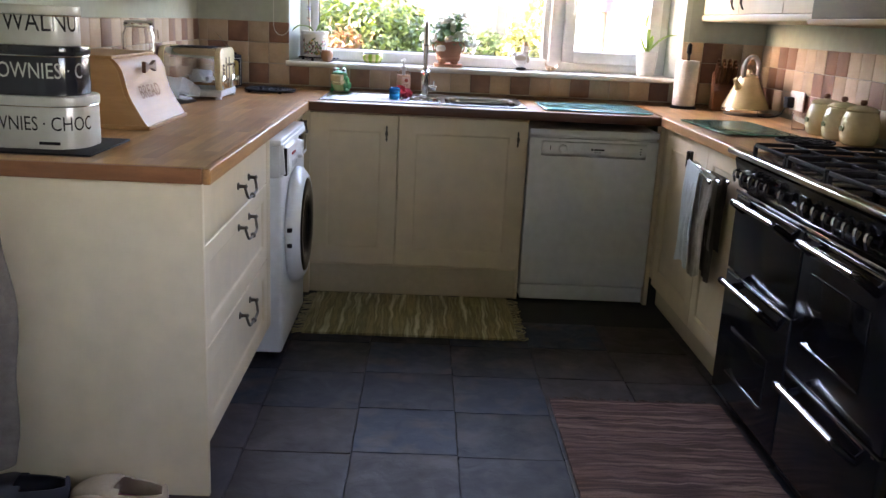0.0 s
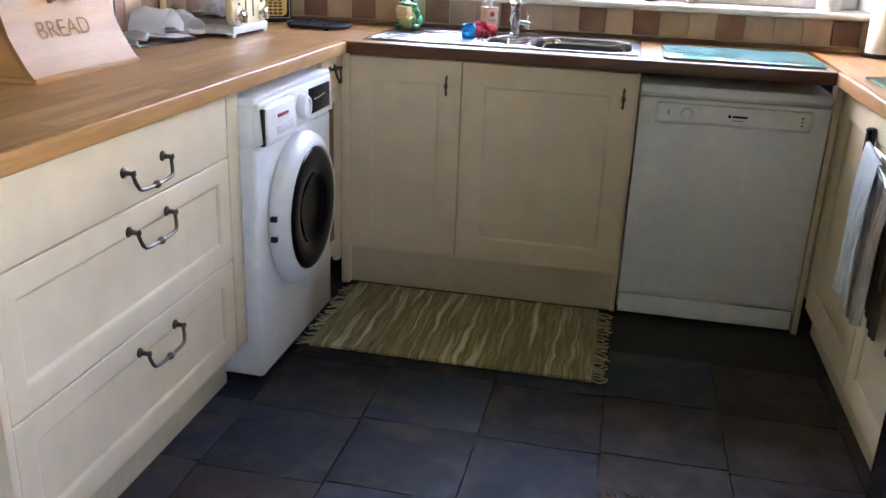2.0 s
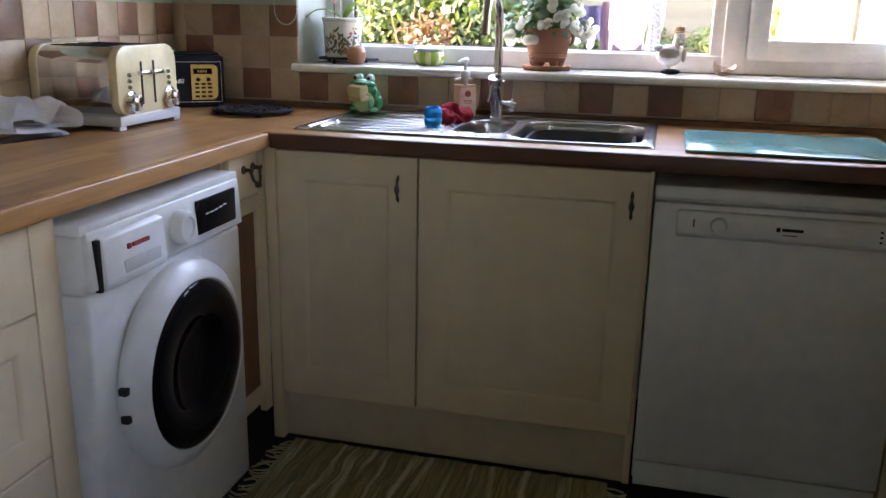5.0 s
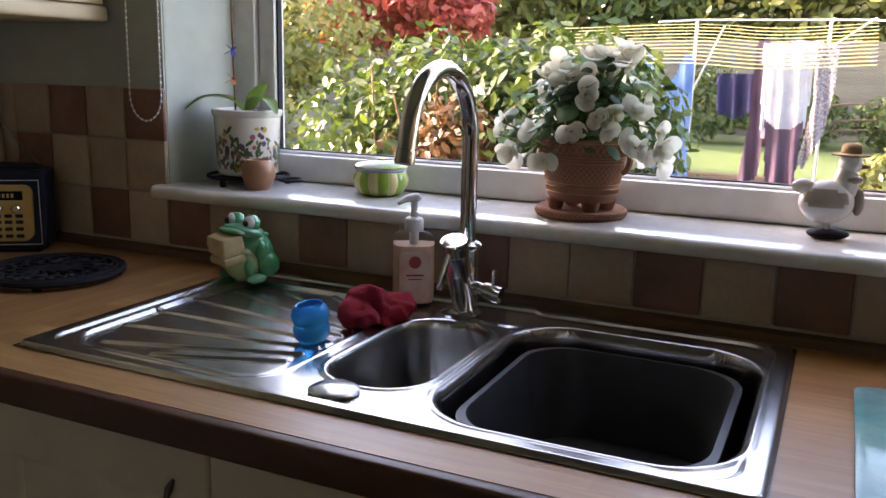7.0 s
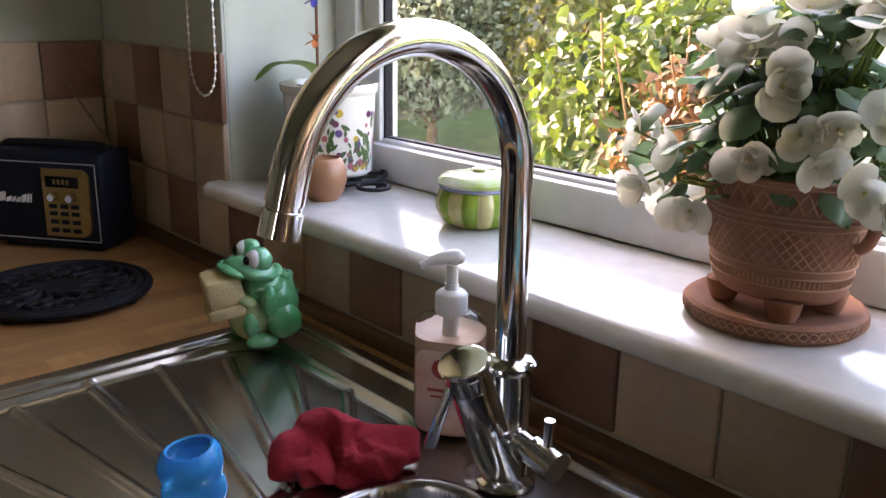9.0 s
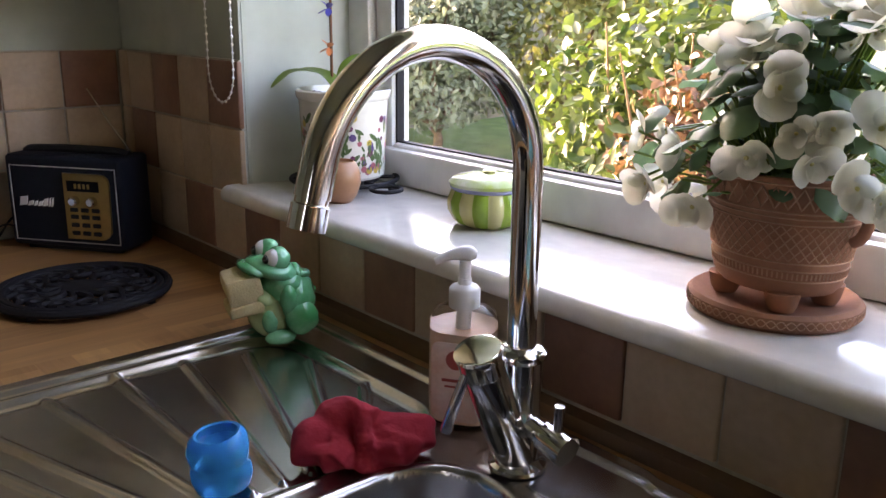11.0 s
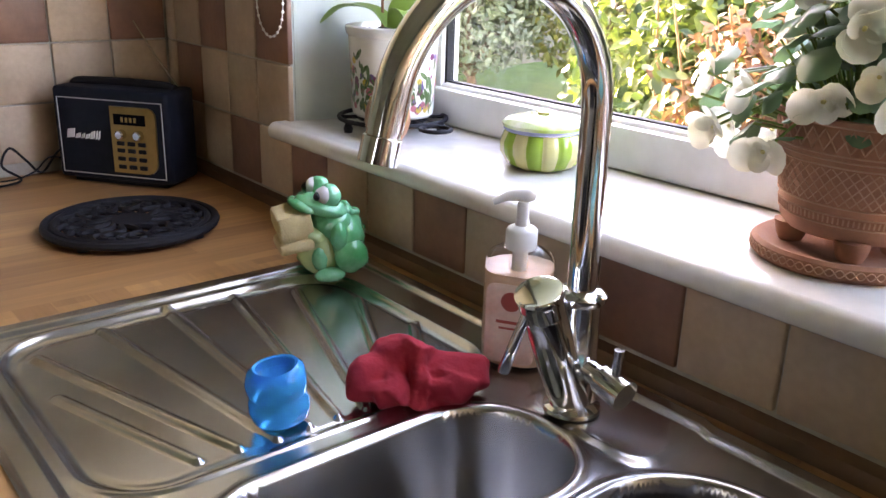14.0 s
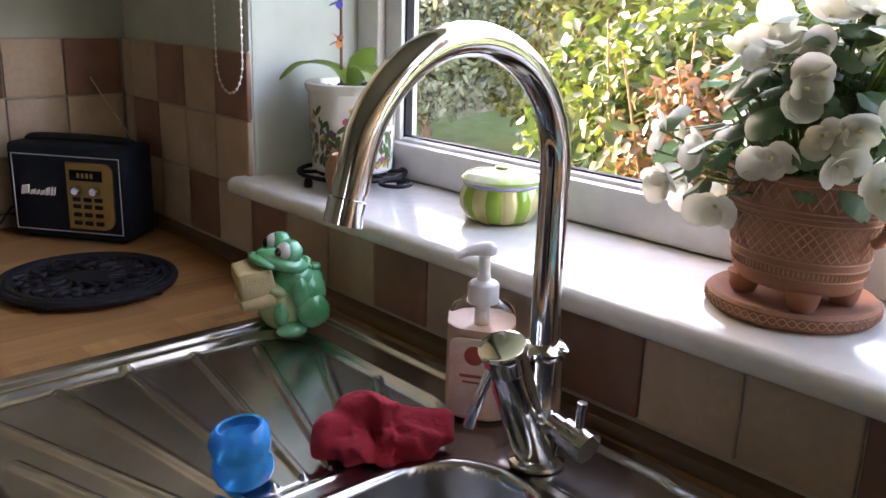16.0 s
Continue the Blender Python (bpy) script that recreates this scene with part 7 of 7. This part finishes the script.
def limbs(bm, base, tips, r, seed=0):
    rn = random.Random(seed)
    for t in tips:
        b, t = Vector(base), Vector(t)
        mid = (b + t) / 2 + Vector((rn.uniform(-.1, .1), rn.uniform(-.1, .1), rn.uniform(-.05, .1))) * (t - b).length
        pts = curve_pts([b, mid, t], 5)
        tube(bm, pts, [r * (1 - 0.8 * k / (len(pts) - 1)) for k in range(len(pts))], 6)
    return bm
M["bark"] = mk("bark", (0.15, 0.095, 0.055), (0.10, 0.06, 0.035), rough=0.9, bump=0.7, scale=20)
M["twig"] = mk("dry_twigs", (0.34, 0.20, 0.10), (0.24, 0.13, 0.06), rough=0.9, bump=0.4, scale=30)
G = {k: leafy("leaf_" + k, a, b, tr) for k, a, b, tr in (("hedge", (0.014, 0.044, 0.009), (0.135, 0.190, 0.028), 0.35), ("yellow", (0.11, 0.14, 0.03), (0.25, 0.23, 0.06), 0.4), ("red", (0.42, 0.05, 0.04), (0.58, 0.14, 0.09), 0.4), ("silver", (0.11, 0.135, 0.075), (0.22, 0.245, 0.15), 0.3), ("green", (0.06, 0.11, 0.025), (0.15, 0.19, 0.05), 0.35), ("dry", (0.13, 0.055, 0.022), (0.28, 0.15, 0.06), 0.3))}
lawn = mk("lawn", (0.055, 0.095, 0.018), (0.095, 0.145, 0.028), rough=0.95, bump=0.9, scale=6, depth=0.02)
def gz(y):
    """The garden rises gently away from the house."""
    return GZ + 0.30 * min(1.0, max(0.0, (y - 2.0) / 14.0))
bm = bmesh.new()
for a in ((-60, 60, YN + 0.25, 2.0), (-60, 60, 2.0, 16.0), (-60, 60, 16.0, 90), (-60, 60, -60, -4.6), (-60, XL - 0.3, -4.6, YN + 0.25), (XR + 0.3, 60, -4.6, YN + 0.25)):
    bm.faces.new([bm.verts.new((x, y, gz(y))) for x, y in ((a[0], a[2]), (a[1], a[2]), (a[1], a[3]), (a[0], a[3]))])
bmesh.ops.remove_doubles(bm, verts=bm.verts, dist=1e-4)
setting("ground", bm, lawn, "sunlit garden lawn reaching to the fences", "lawn", smooth=0)
bm = B(-3.0, 4.0, YN + 0.26, 1.22, GZ - 0.05, GZ + 0.02)
setting("patio_pavement", bm, mk("paving", (0.30, 0.27, 0.23), (0.24, 0.22, 0.19), rough=0.9, bump=0.5, scale=8), "pale paved strip along the house wall", "pavement", smooth=0)
# glossy evergreen shrub just outside the window
hedge = thing("laurel_shrub", (0.0, 1.9, GZ), "dense glossy evergreen shrub just outside the window", "shrub")
blobs = [((-0.14, -0.08, 0.55), (0.30, 0.42, 0.55)), ((-0.16, -0.05, 1.08), (0.27, 0.38, 0.40)), ((0.16, -0.02, 1.12), (0.26, 0.40, 0.38)), ((0.12, 0.0, 0.62), (0.28, 0.42, 0.50)), ((-0.20, 0.2, 0.80), (0.24, 0.40, 0.44)), ((-0.05, 0.35, 1.16), (0.40, 0.45, 0.36)), ((0.30, 0.25, 1.0), (0.22, 0.4, 0.42)), ((-0.42, -0.10, 0.70), (0.24, 0.26, 0.45)), ((-0.43, -0.05, 1.12), (0.24, 0.26, 0.34)), ((-0.20, 0.05, 1.32), (0.30, 0.30, 0.24)), ((0.18, 0.1, 1.34), (0.34, 0.34, 0.24)), ((0.36, 0.1, 1.15), (0.25, 0.3, 0.35))]
tagged(foliage("leaves", blobs, 30000, 0.0225, G["hedge"], 3, hedge, 0.62), "", "", kind="stuff")
tagged(foliage("dry_leaves", [((-0.06, -0.30, 1.0), (0.17, 0.17, 0.34)), ((-0.12, -0.30, 0.75), (0.16, 0.16, 0.25)), ((0.02, -0.34, 1.18), (0.12, 0.12, 0.20))], 2600, 0.017, G["dry"], 5, hedge), kind="stuff")
rnd = random.Random(8)
tips = [(rnd.uniform(-0.35, 0.3), rnd.uniform(-0.44, 0.1), rnd.uniform(0.6, 1.45)) for _ in range(80)]
part("branches", limbs(bmesh.new(), (0, 0, 0), tips, 0.011, 2), M["twig"], hedge, smooth=60)


def bush(name, at, blobs, n, size, mat, label, seed, tall=0.0):
    t = thing(name, (at[0], at[1], gz(at[1])), label, "tree" if tall else "shrub")
    tagged(foliage("crown", blobs, n, size, mat, seed, t, 0.5), kind="stuff")
    rn = random.Random(seed)
    tips = []
    for c, r in blobs:
        for _ in range(3):
            tips.append(tuple(c[k] + rn.uniform(-0.6, 0.6) * r[k] for k in range(3)))
    part("trunk", limbs(Tb([(0, 0, 0), (0.02, 0, max(0.2, tall * 0.5)), (0, 0, max(0.3, tall))], [0.05 + 0.03 * tall] * 2 + [0.03]), (0, 0, max(0.25, tall * 0.8)), tips, 0.03 + 0.02 * tall, seed), M["bark"], t, smooth=60)
    return t
bush("silver_shrub", (-5.35, 5.5, GZ), [((0, 0, 0.95), (0.78, 0.7, 0.66)), ((-0.6, 0.2, 1.5), (0.75, 0.6, 0.8)), ((0.35, 0.1, 1.65), (0.62, 0.6, 0.7)), ((-0.9, 0.0, 0.9), (0.6, 0.6, 0.6))], 15000, 0.040, G["silver"], "silvery green feathery shrub on the lawn", 21)
bush("red_maple", (-3.7, 8.2, GZ), [((-0.5, 0, 1.9), (0.6, 0.6, 0.45)), ((0.2, 0, 2.3), (0.8, 0.7, 0.6)), ((0.6, 0.1, 1.95), (0.5, 0.5, 0.4))], 6000, 0.07, G["red"], "red-leaved maple tree in full colour", 22, 1.2)
bush("golden_shrub", (-4.6, 6.4, GZ), [((0, 0, 1.1), (0.9, 0.7, 0.9)), ((0.6, 0.4, 1.7), (0.8, 0.7, 0.6))], 4500, 0.05, G["yellow"], "yellow-green leafy shrub behind the evergreen", 23)
bush("yellow_shrub", (1.35, 5.6, GZ), [((0, 0, 0.45), (0.40, 0.4, 0.45)), ((0.3, 0.1, 0.7), (0.3, 0.3, 0.4)), ((0.15, 0.1, 1.0), (0.18, 0.2, 0.4))], 3500, 0.045, G["yellow"], "yellow-green autumn shrub near the washing line", 24)
bush("border_shrub", (-0.3, 14.8, GZ), [((-0.8, 0, 0.7), (0.7, 0.5, 0.6)), ((0.6, 0, 0.5), (0.8, 0.5, 0.5)), ((2.2, 0.1, 0.5), (0.8, 0.5, 0.45))], 4500, 0.06, G["green"], "low green border shrub along the back fence", 25)
bush("climber", (2.3, 8.6, GZ), [((0.1, 0, 1.4), (0.5, 0.4, 1.0)), ((0.5, 0, 2.0), (0.6, 0.5, 0.6))], 3500, 0.055, G["yellow"], "leafy climber on the garden arch", 26, 0.9)
for i, (x, y, h, w, k) in enumerate(((-9.5, 15.0, 6.5, 3.0, "green"), (-6.0, 18.0, 6.0, 3.0, "yellow"), (-2.6, 18.5, 5.8, 2.8, "green"), (0.8, 18.2, 6.0, 2.8, "yellow"), (4.2, 18.5, 6.0, 2.8, "green"), (7.8, 17.0, 6.2, 3.0, "yellow"), (-11.0, 9.0, 6.0, 2.8, "green"), (10.0, 12.5, 6.0, 3.0, "green"))):
    bush("garden_tree", (x, y, GZ), [((0, 0, h * 0.62), (w * 0.8, w * 0.7, h * 0.34)), ((w * 0.5, 0.2, h * 0.48), (w * 0.6, w * 0.6, h * 0.28)), ((-w * 0.5, -0.2, h * 0.45), (w * 0.6, w * 0.6, h * 0.28)), ((0.1, -0.3, h * 0.30), (w * 0.8, w * 0.5, h * 0.2))], 6500, 0.13, G[k], "leafy garden tree behind the fence with autumn tints", 40 + i, h * 0.4)

# fences: posts and overlapping boards
M["fence"] = mk("weathered_fence", (0.165, 0.150, 0.110), (0.115, 0.105, 0.078), rough=0.9, bump=0.6, scale=6, stretch=(1, 1, 8), each=0.15)
post_me = mesh_of("post", box(bmesh.new(), -0.05, 0.05, -0.05, 0.05, 0, 1.78, 0.006), [M["fence"]])
board_me = mesh_of("board", prism(bmesh.new(), [(-0.006, 0.0), (0.012, 0.0), (0.004, 0.135), (-0.006, 0.135)], 0.0, 1.80, axis="x"), [M["fence"]])
def fence(a, b, label):
    a, b = Vector((*a, gz(a[1]))), Vector((*b, gz(a[1])))
    d = b - a
    n = max(1, round(d.length / 1.85))
    f = thing("garden_fence", tuple(a), label, "fence", "garden fences", rz=math.degrees(math.atan2(d.y, d.x)))
    st = d.length / n
    for i in range(n + 1):
        o_ = new("post", post_me)
        o_.parent, o_.location = f, (i * st, 0, 0)
    for i in range(n):
        for j in range(14):
            o_ = new("board", board_me)
            o_.parent, o_.location = f, (i * st + 0.02, -0.03, 0.06 + 0.12 * j)
            o_.scale = ((st - 0.04) / 1.8, 1, 1)
fence((-7.2, 16.0), (7.6, 16.0), "weathered brown lapped fence along the back of the garden")
fence((-7.2, 4.0), (-7.2, 16.0), "weathered brown lapped fence along the side of the garden")

# washing line with laundry
wl = thing("washing_line", (0.5, 6.5, gz(6.5)), "white washing line frame strung with yellow cords", "washing line")
M["line_pole"] = mk("white_metal", (0.46, 0.46, 0.44), rough=0.4, scale=8)
for x in (-0.61, 0.36):
    part("pole", Tb([(x, 0, 0), (x, 0, 1.77)], 0.013, 10), M["line_pole"], wl)
part("top_bar", Tb([(-0.61, 0, 1.76), (0.62, 0, 1.76)], 0.008, 8), M["line_pole"], wl)
for p0, p1 in (((-0.61, 0, 1.20), (-0.40, 0, 1.72)), ((0.36, 0, 1.55), (0.66, -0.1, 1.77)), ((-0.61, 0, 1.76), (-0.75, -0.8, 1.70)), ((0.62, 0, 1.76), (0.85, -0.8, 1.70))):
    part("arm", Tb([p0, p1], 0.008, 8), M["line_pole"], wl)
M["cord"] = mk("yellow_cord", (0.60, 0.52, 0.22), rough=0.6)
for k in range(12):
    y, z = -0.75 + 0.068 * k, 1.42 + 0.028 * k
    part("cord", Tb(curve_pts([(-1.35 - 0.03 * k, y - 0.05, z - 0.04), (-0.6, y, z), (0.0, y, z - 0.03), (0.68, y, z + 0.01)], 5), 0.0034, 5), M["cord"], wl)


def laundry(name, outline, mat, label, y, folds=9, deep=0.035):
    """A hanging garment: a cut outline (x, z) filled with a folded sheet that has thickness."""
    xs, zs = [p[0] for p in outline], [p[1] for p in outline]
    x0, x1, z0, z1 = min(xs), max(xs), min(zs), max(zs)
    bm = bmesh.new()
    n, m_ = 26, 34
    def inside(x, z):
        c = False
        for (xa, za), (xb, zb) in zip(outline, outline[1:] + outline[:1]):
            if (za > z) != (zb > z) and x < (xb - xa) * (z - za) / (zb - za) + xa:
                c = not c
        return c
    vs = {}
    def vert(i, j):
        if (i, j) not in vs:
            x, z = x0 + (x1 - x0) * i / n, z0 + (z1 - z0) * j / m_
            q = 1 - j / m_
            vs[(i, j)] = bm.verts.new((x, deep * q ** 0.6 * math.sin(x * folds * 6 + 2 * z) + 0.03 * noise.noise(Vector((x * 5, z * 4, y))), z))
        return vs[(i, j)]
    for i in range(n):
        for j in range(m_):
            if inside(x0 + (x1 - x0) * (i + 0.5) / n, z0 + (z1 - z0) * (j + 0.5) / m_):
                bm.faces.new((vert(i, j), vert(i + 1, j), vert(i + 1, j + 1), vert(i, j + 1)))
    bmesh.ops.solidify(bm, geom=bm.faces, thickness=0.006)
    o_ = obj_from(name, bm, mat, 80)
    o_.location = (0.08, y, 0)
    return tagged(o_, label, name.replace("_", " "), "washing on the line")
CL = {k: mk("cloth_" + k, a, b, rough=0.95, bump=0.5, scale=sc) for k, a, b, sc in (("denim", (0.10, 0.20, 0.42), (0.22, 0.36, 0.60), 7), ("white", (0.62, 0.60, 0.63), (0.50, 0.48, 0.53), 9), ("plum", (0.14, 0.085, 0.13), (0.10, 0.06, 0.10), 8), ("navy", (0.03, 0.03, 0.09), (0.05, 0.045, 0.12), 9), ("check", (0.55, 0.53, 0.56), (0.14, 0.12, 0.16), 60))}
laundry("dungarees", [(-0.50, 1.42), (-0.44, 1.44), (-0.38, 1.22), (-0.30, 1.22), (-0.20, 1.44), (-0.14, 1.42), (-0.14, 1.0), (-0.12, 0.36), (-0.27, 0.36), (-0.31, 0.80), (-0.36, 0.36), (-0.52, 0.40), (-0.50, 1.0)], CL["denim"], "pale blue denim dungarees hanging from the line", 6.15)
laundry("dark_shorts", [(0.02, 1.30), (0.30, 1.30), (0.30, 1.02), (0.18, 0.96), (0.04, 1.0)], CL["navy"], "navy shorts hanging from the line", 6.3)
laundry("blouse", [(0.36, 1.52), (0.72, 1.54), (0.70, 1.1), (0.68, 0.86), (0.40, 0.84), (0.38, 1.1)], CL["white"], "white blouse hanging from the line", 6.05)
laundry("plum_cardigan", [(0.30, 1.52), (0.40, 1.54), (0.42, 1.0), (0.40, 0.55), (0.24, 0.42), (0.30, 0.9)], CL["plum"], "plum cardigan sleeve hanging from the line", 6.12)
laundry("plum_trousers", [(0.42, 0.98), (0.50, 0.92), (0.60, 0.92), (0.68, 0.98), (0.66, 0.52), (0.56, 0.44), (0.46, 0.50)], CL["plum"], "plum trousers hanging behind the white blouse", 5.98)
laundry("checked_shirt", [(0.70, 1.54), (0.86, 1.50), (0.86, 1.25), (0.82, 0.9), (0.70, 0.62), (0.66, 0.66), (0.72, 1.1)], CL["check"], "grey checked shirt hanging from the line", 6.2)
edge_bm = Tb(curve_pts([(-2.0, 9.9, gz(10) + 0.05), (0.0, 10.1, gz(10) + 0.05), (1.8, 9.9, gz(10) + 0.05)], 6), 0.06, 8)
tagged(obj_from("log_edging", edge_bm, M["bark"]), "low log edging along the flower bed", "edging")
pot = thing("pink_planter", (2.48, 6.0, 1.46), "bright pink planter standing on a post", "planter")
part("tub", L([(0.0, 0.0), (0.08, 0.0), (0.105, 0.15), (0.098, 0.15), (0.0, 0.14)], 20), mk("pink_plastic", (0.36, 0.09, 0.19), rough=0.4), pot)
part("post", Tb([(0, 0, 0.0), (0, 0, gz(6) - 1.46)], 0.04, 8), M["bark"], pot)
tagged(foliage("plants", [((0, 0, 0.20), (0.14, 0.14, 0.10))], 400, 0.03, G["green"], 91, pot), kind="stuff")
# Assumed building; its white boards stand in for the overbright casement background.
shed = thing("summerhouse", (2.15, 7.2, gz(7.2)), "white timber summerhouse, added to whiten the view through the casement", "summerhouse")
M["shed_white"] = mk("white_weatherboard", (0.82, 0.81, 0.78), (0.76, 0.75, 0.72), rough=0.7, bump=0.2, scale=5)
for k in range(17):
    part("weatherboard", prism(bmesh.new(), [(0.012, 0.15 * k), (-0.012, 0.15 * k), (-0.002, 0.15 * k + 0.155), (0.012, 0.15 * k + 0.155)], 0.0, 3.6, axis="x"), M["shed_white"], shed)
part("side_wall", B(0.0, 0.05, 0.012, 2.2, 0.0, 2.55), M["shed_white"], shed)
part("roof", prism(bmesh.new(), [(-0.25, 2.54), (1.2, 3.1), (2.4, 2.54), (2.4, 2.62), (1.2, 3.18), (-0.25, 2.62)], -0.15, 3.8, axis="x"), M["fence"], shed)
arch = thing("garden_arch", (1.95, 8.3, gz(8.3)), "thin metal garden arch", "arch")
for y in (0, 0.45):
    part("hoop", Tb([(-0.28, y, 0.0), (-0.28, y, 1.7)] + [(-0.28 * math.cos(a), y, 1.7 + 0.28 * math.sin(a)) for a in np.linspace(0.1, 3.04, 12)] + [(0.28, y, 1.7), (0.28, y, 0)], 0.012, 8), M["appliance_grey"], arch)
for z in (0.5, 0.9, 1.3, 1.7):
    part("rung", Tb([(-0.28, 0, z), (-0.28, 0.45, z)], 0.008, 6), M["appliance_grey"], arch)

# ---- wall tiles ----
P, T0 = 0.1035, 0.542
rnd = random.Random(4)
def tile_mesh(name, w, h, mat):
    bm = box(bmesh.new(), 0.0014, w - 0.0014, 0.0, 0.009, 0.0014, h - 0.0014, 0.0022, 2)
    return mesh_of(name, bm, [mat])
RZ = [(0.927, 1.030), (1.030, 1.1325), (1.1325, 1.235)]
TM = {(c, "f"): tile_mesh("tile", P, 0.1025, M["tile_" + c]) for c in ("cream", "brown")}
TM.update({(c, "s"): tile_mesh("tile", P, 0.093, M["tile_" + c]) for c in ("cream", "brown")})


def tile(parent, kind, colour, m):
    o_ = new("tile", TM[(colour, kind)])
    o_.parent = parent
    o_.matrix_basis = m @ Matrix.Translation((0, rnd.uniform(-0.0006, 0.0006), 0))


def backing(x0, x1, y0, y1, z0, z1, name, where):
    return setting(name, B(x0, x1, y0, y1, z0, z1), M["grout"], "pale grout bed behind the tiles " + where, "grout", smooth=0)
gn = backing(XL + 0.003, WX0 - 0.002, 0.6245, 0.634, 0.92, 1.2355, "tile_bed_1", "left of the window")
gs = backing(WX0 - 0.002, WX1 + 0.002, 0.6245, 0.634, 0.92, 1.021, "tile_bed_2", "under the sill")
gr_ = backing(WX1 + 0.002, XR - 0.003, 0.6245, 0.634, 0.92, 1.2355, "tile_bed_3", "behind the kettle")
gw = backing(XL - 0.002, XL + 0.0055, -1.80, 0.624, 0.906, 1.2355, "tile_bed_4", "behind the toaster")
ge = backing(XR - 0.0055, XR + 0.002, -2.75, 0.624, 0.906, 1.2355, "tile_bed_5", "behind the cooker")
strip = {-7, -4, -1, 2, 4, 7, 11}
for k in range(-7, 13):
    x = T0 + P * k
    if x < WX1 - 0.05:
        tile(gs, "s", "brown" if k in strip else "cream", pose(x, 0.6195, 0.927))
brown_left = {(2, -8), (2, -10), (1, -11), (0, -9), (0, -12), (2, -12)}
for r, (z0, z1) in enumerate(RZ):
    for k in range(-11, -7):
        tile(gn, "f", "brown" if (r, k) in brown_left else "cream", pose(T0 + P * k, 0.6195, z0))
    for i in range(4):
        tile(gr_, "f", "brown" if (i + 2 * r + (r == 2)) % 3 == 0 else "cream", pose(WX1 + 0.004 + P * i, 0.6195, z0))
for r, (z0, z1) in enumerate(RZ):
    o_ = new("tile", TM[("cream", "f")])
    o_.parent, o_.location, o_.scale = gn, (XL + 0.0115, 0.6195, z0), (0.40, 1, 1)
brown_w = {(2, 0), (2, 2), (2, 4), (1, 3), (0, 1), (1, 6), (2, 7), (0, 6), (2, 9), (0, 9), (1, 11), (2, 12), (0, 13)}
for r, (z0, z1) in enumerate(RZ):
    for i in range(22):
        y = 0.618 - P * (i + 1)
        tile(gw, "f", "brown" if (r, i) in brown_w else "cream", pose(XL + 0.0105, y, z0, 0, 0, 90))
    for i in range(31):
        y = 0.618 - P * i
        tile(ge, "f", "brown" if (i * 7 + r * 3) % 5 in (0, 2) else "cream", pose(XR - 0.0105, y, z0, 0, 0, -90))

# ---- slate floor tiles ----
def slate_mesh(seed, w, d):
    rn = random.Random(seed)
    bm = bmesh.new()
    n = 5
    g = [[bm.verts.new((0.002 + (w - 0.004) * i / n + (rn.uniform(-0.002, 0.002) if i in (0, n) else 0), 0.002 + (d - 0.004) * j / n + (rn.uniform(-0.002, 0.002) if j in (0, n) else 0), -0.0022 if i in (0, n) or j in (0, n) else rn.uniform(-0.0012, 0.0008))) for j in range(n + 1)] for i in range(n + 1)]
    for i in range(n):
        for j in range(n):
            bm.faces.new((g[i][j], g[i + 1][j], g[i + 1][j + 1], g[i][j + 1]))
    ring = [g[i][0] for i in range(n + 1)] + [g[n][j] for j in range(1, n + 1)] + [g[i][n] for i in range(n - 1, -1, -1)] + [g[0][j] for j in range(n - 1, 0, -1)]
    low = [bm.verts.new((v.co.x, v.co.y, -0.014)) for v in ring]
    for i in range(len(ring)):
        j = (i + 1) % len(ring)
        bm.faces.new((ring[i], low[i], low[j], ring[j]))
    return mesh_of("slate", bm, [M["slate"]])
SW, SD = 0.326, 0.309
slates = [slate_mesh(i, SW, SD) for i in range(6)]
for i in range(-2, 8):
    for j in range(-9, 4):
        o_ = new("slate", slates[rnd.randrange(6)])
        o_.parent = floor
        o_.location = (0.010 + SW * i, -1.519 + SD * j + (0.012 if i % 2 else 0.0), 0.0)
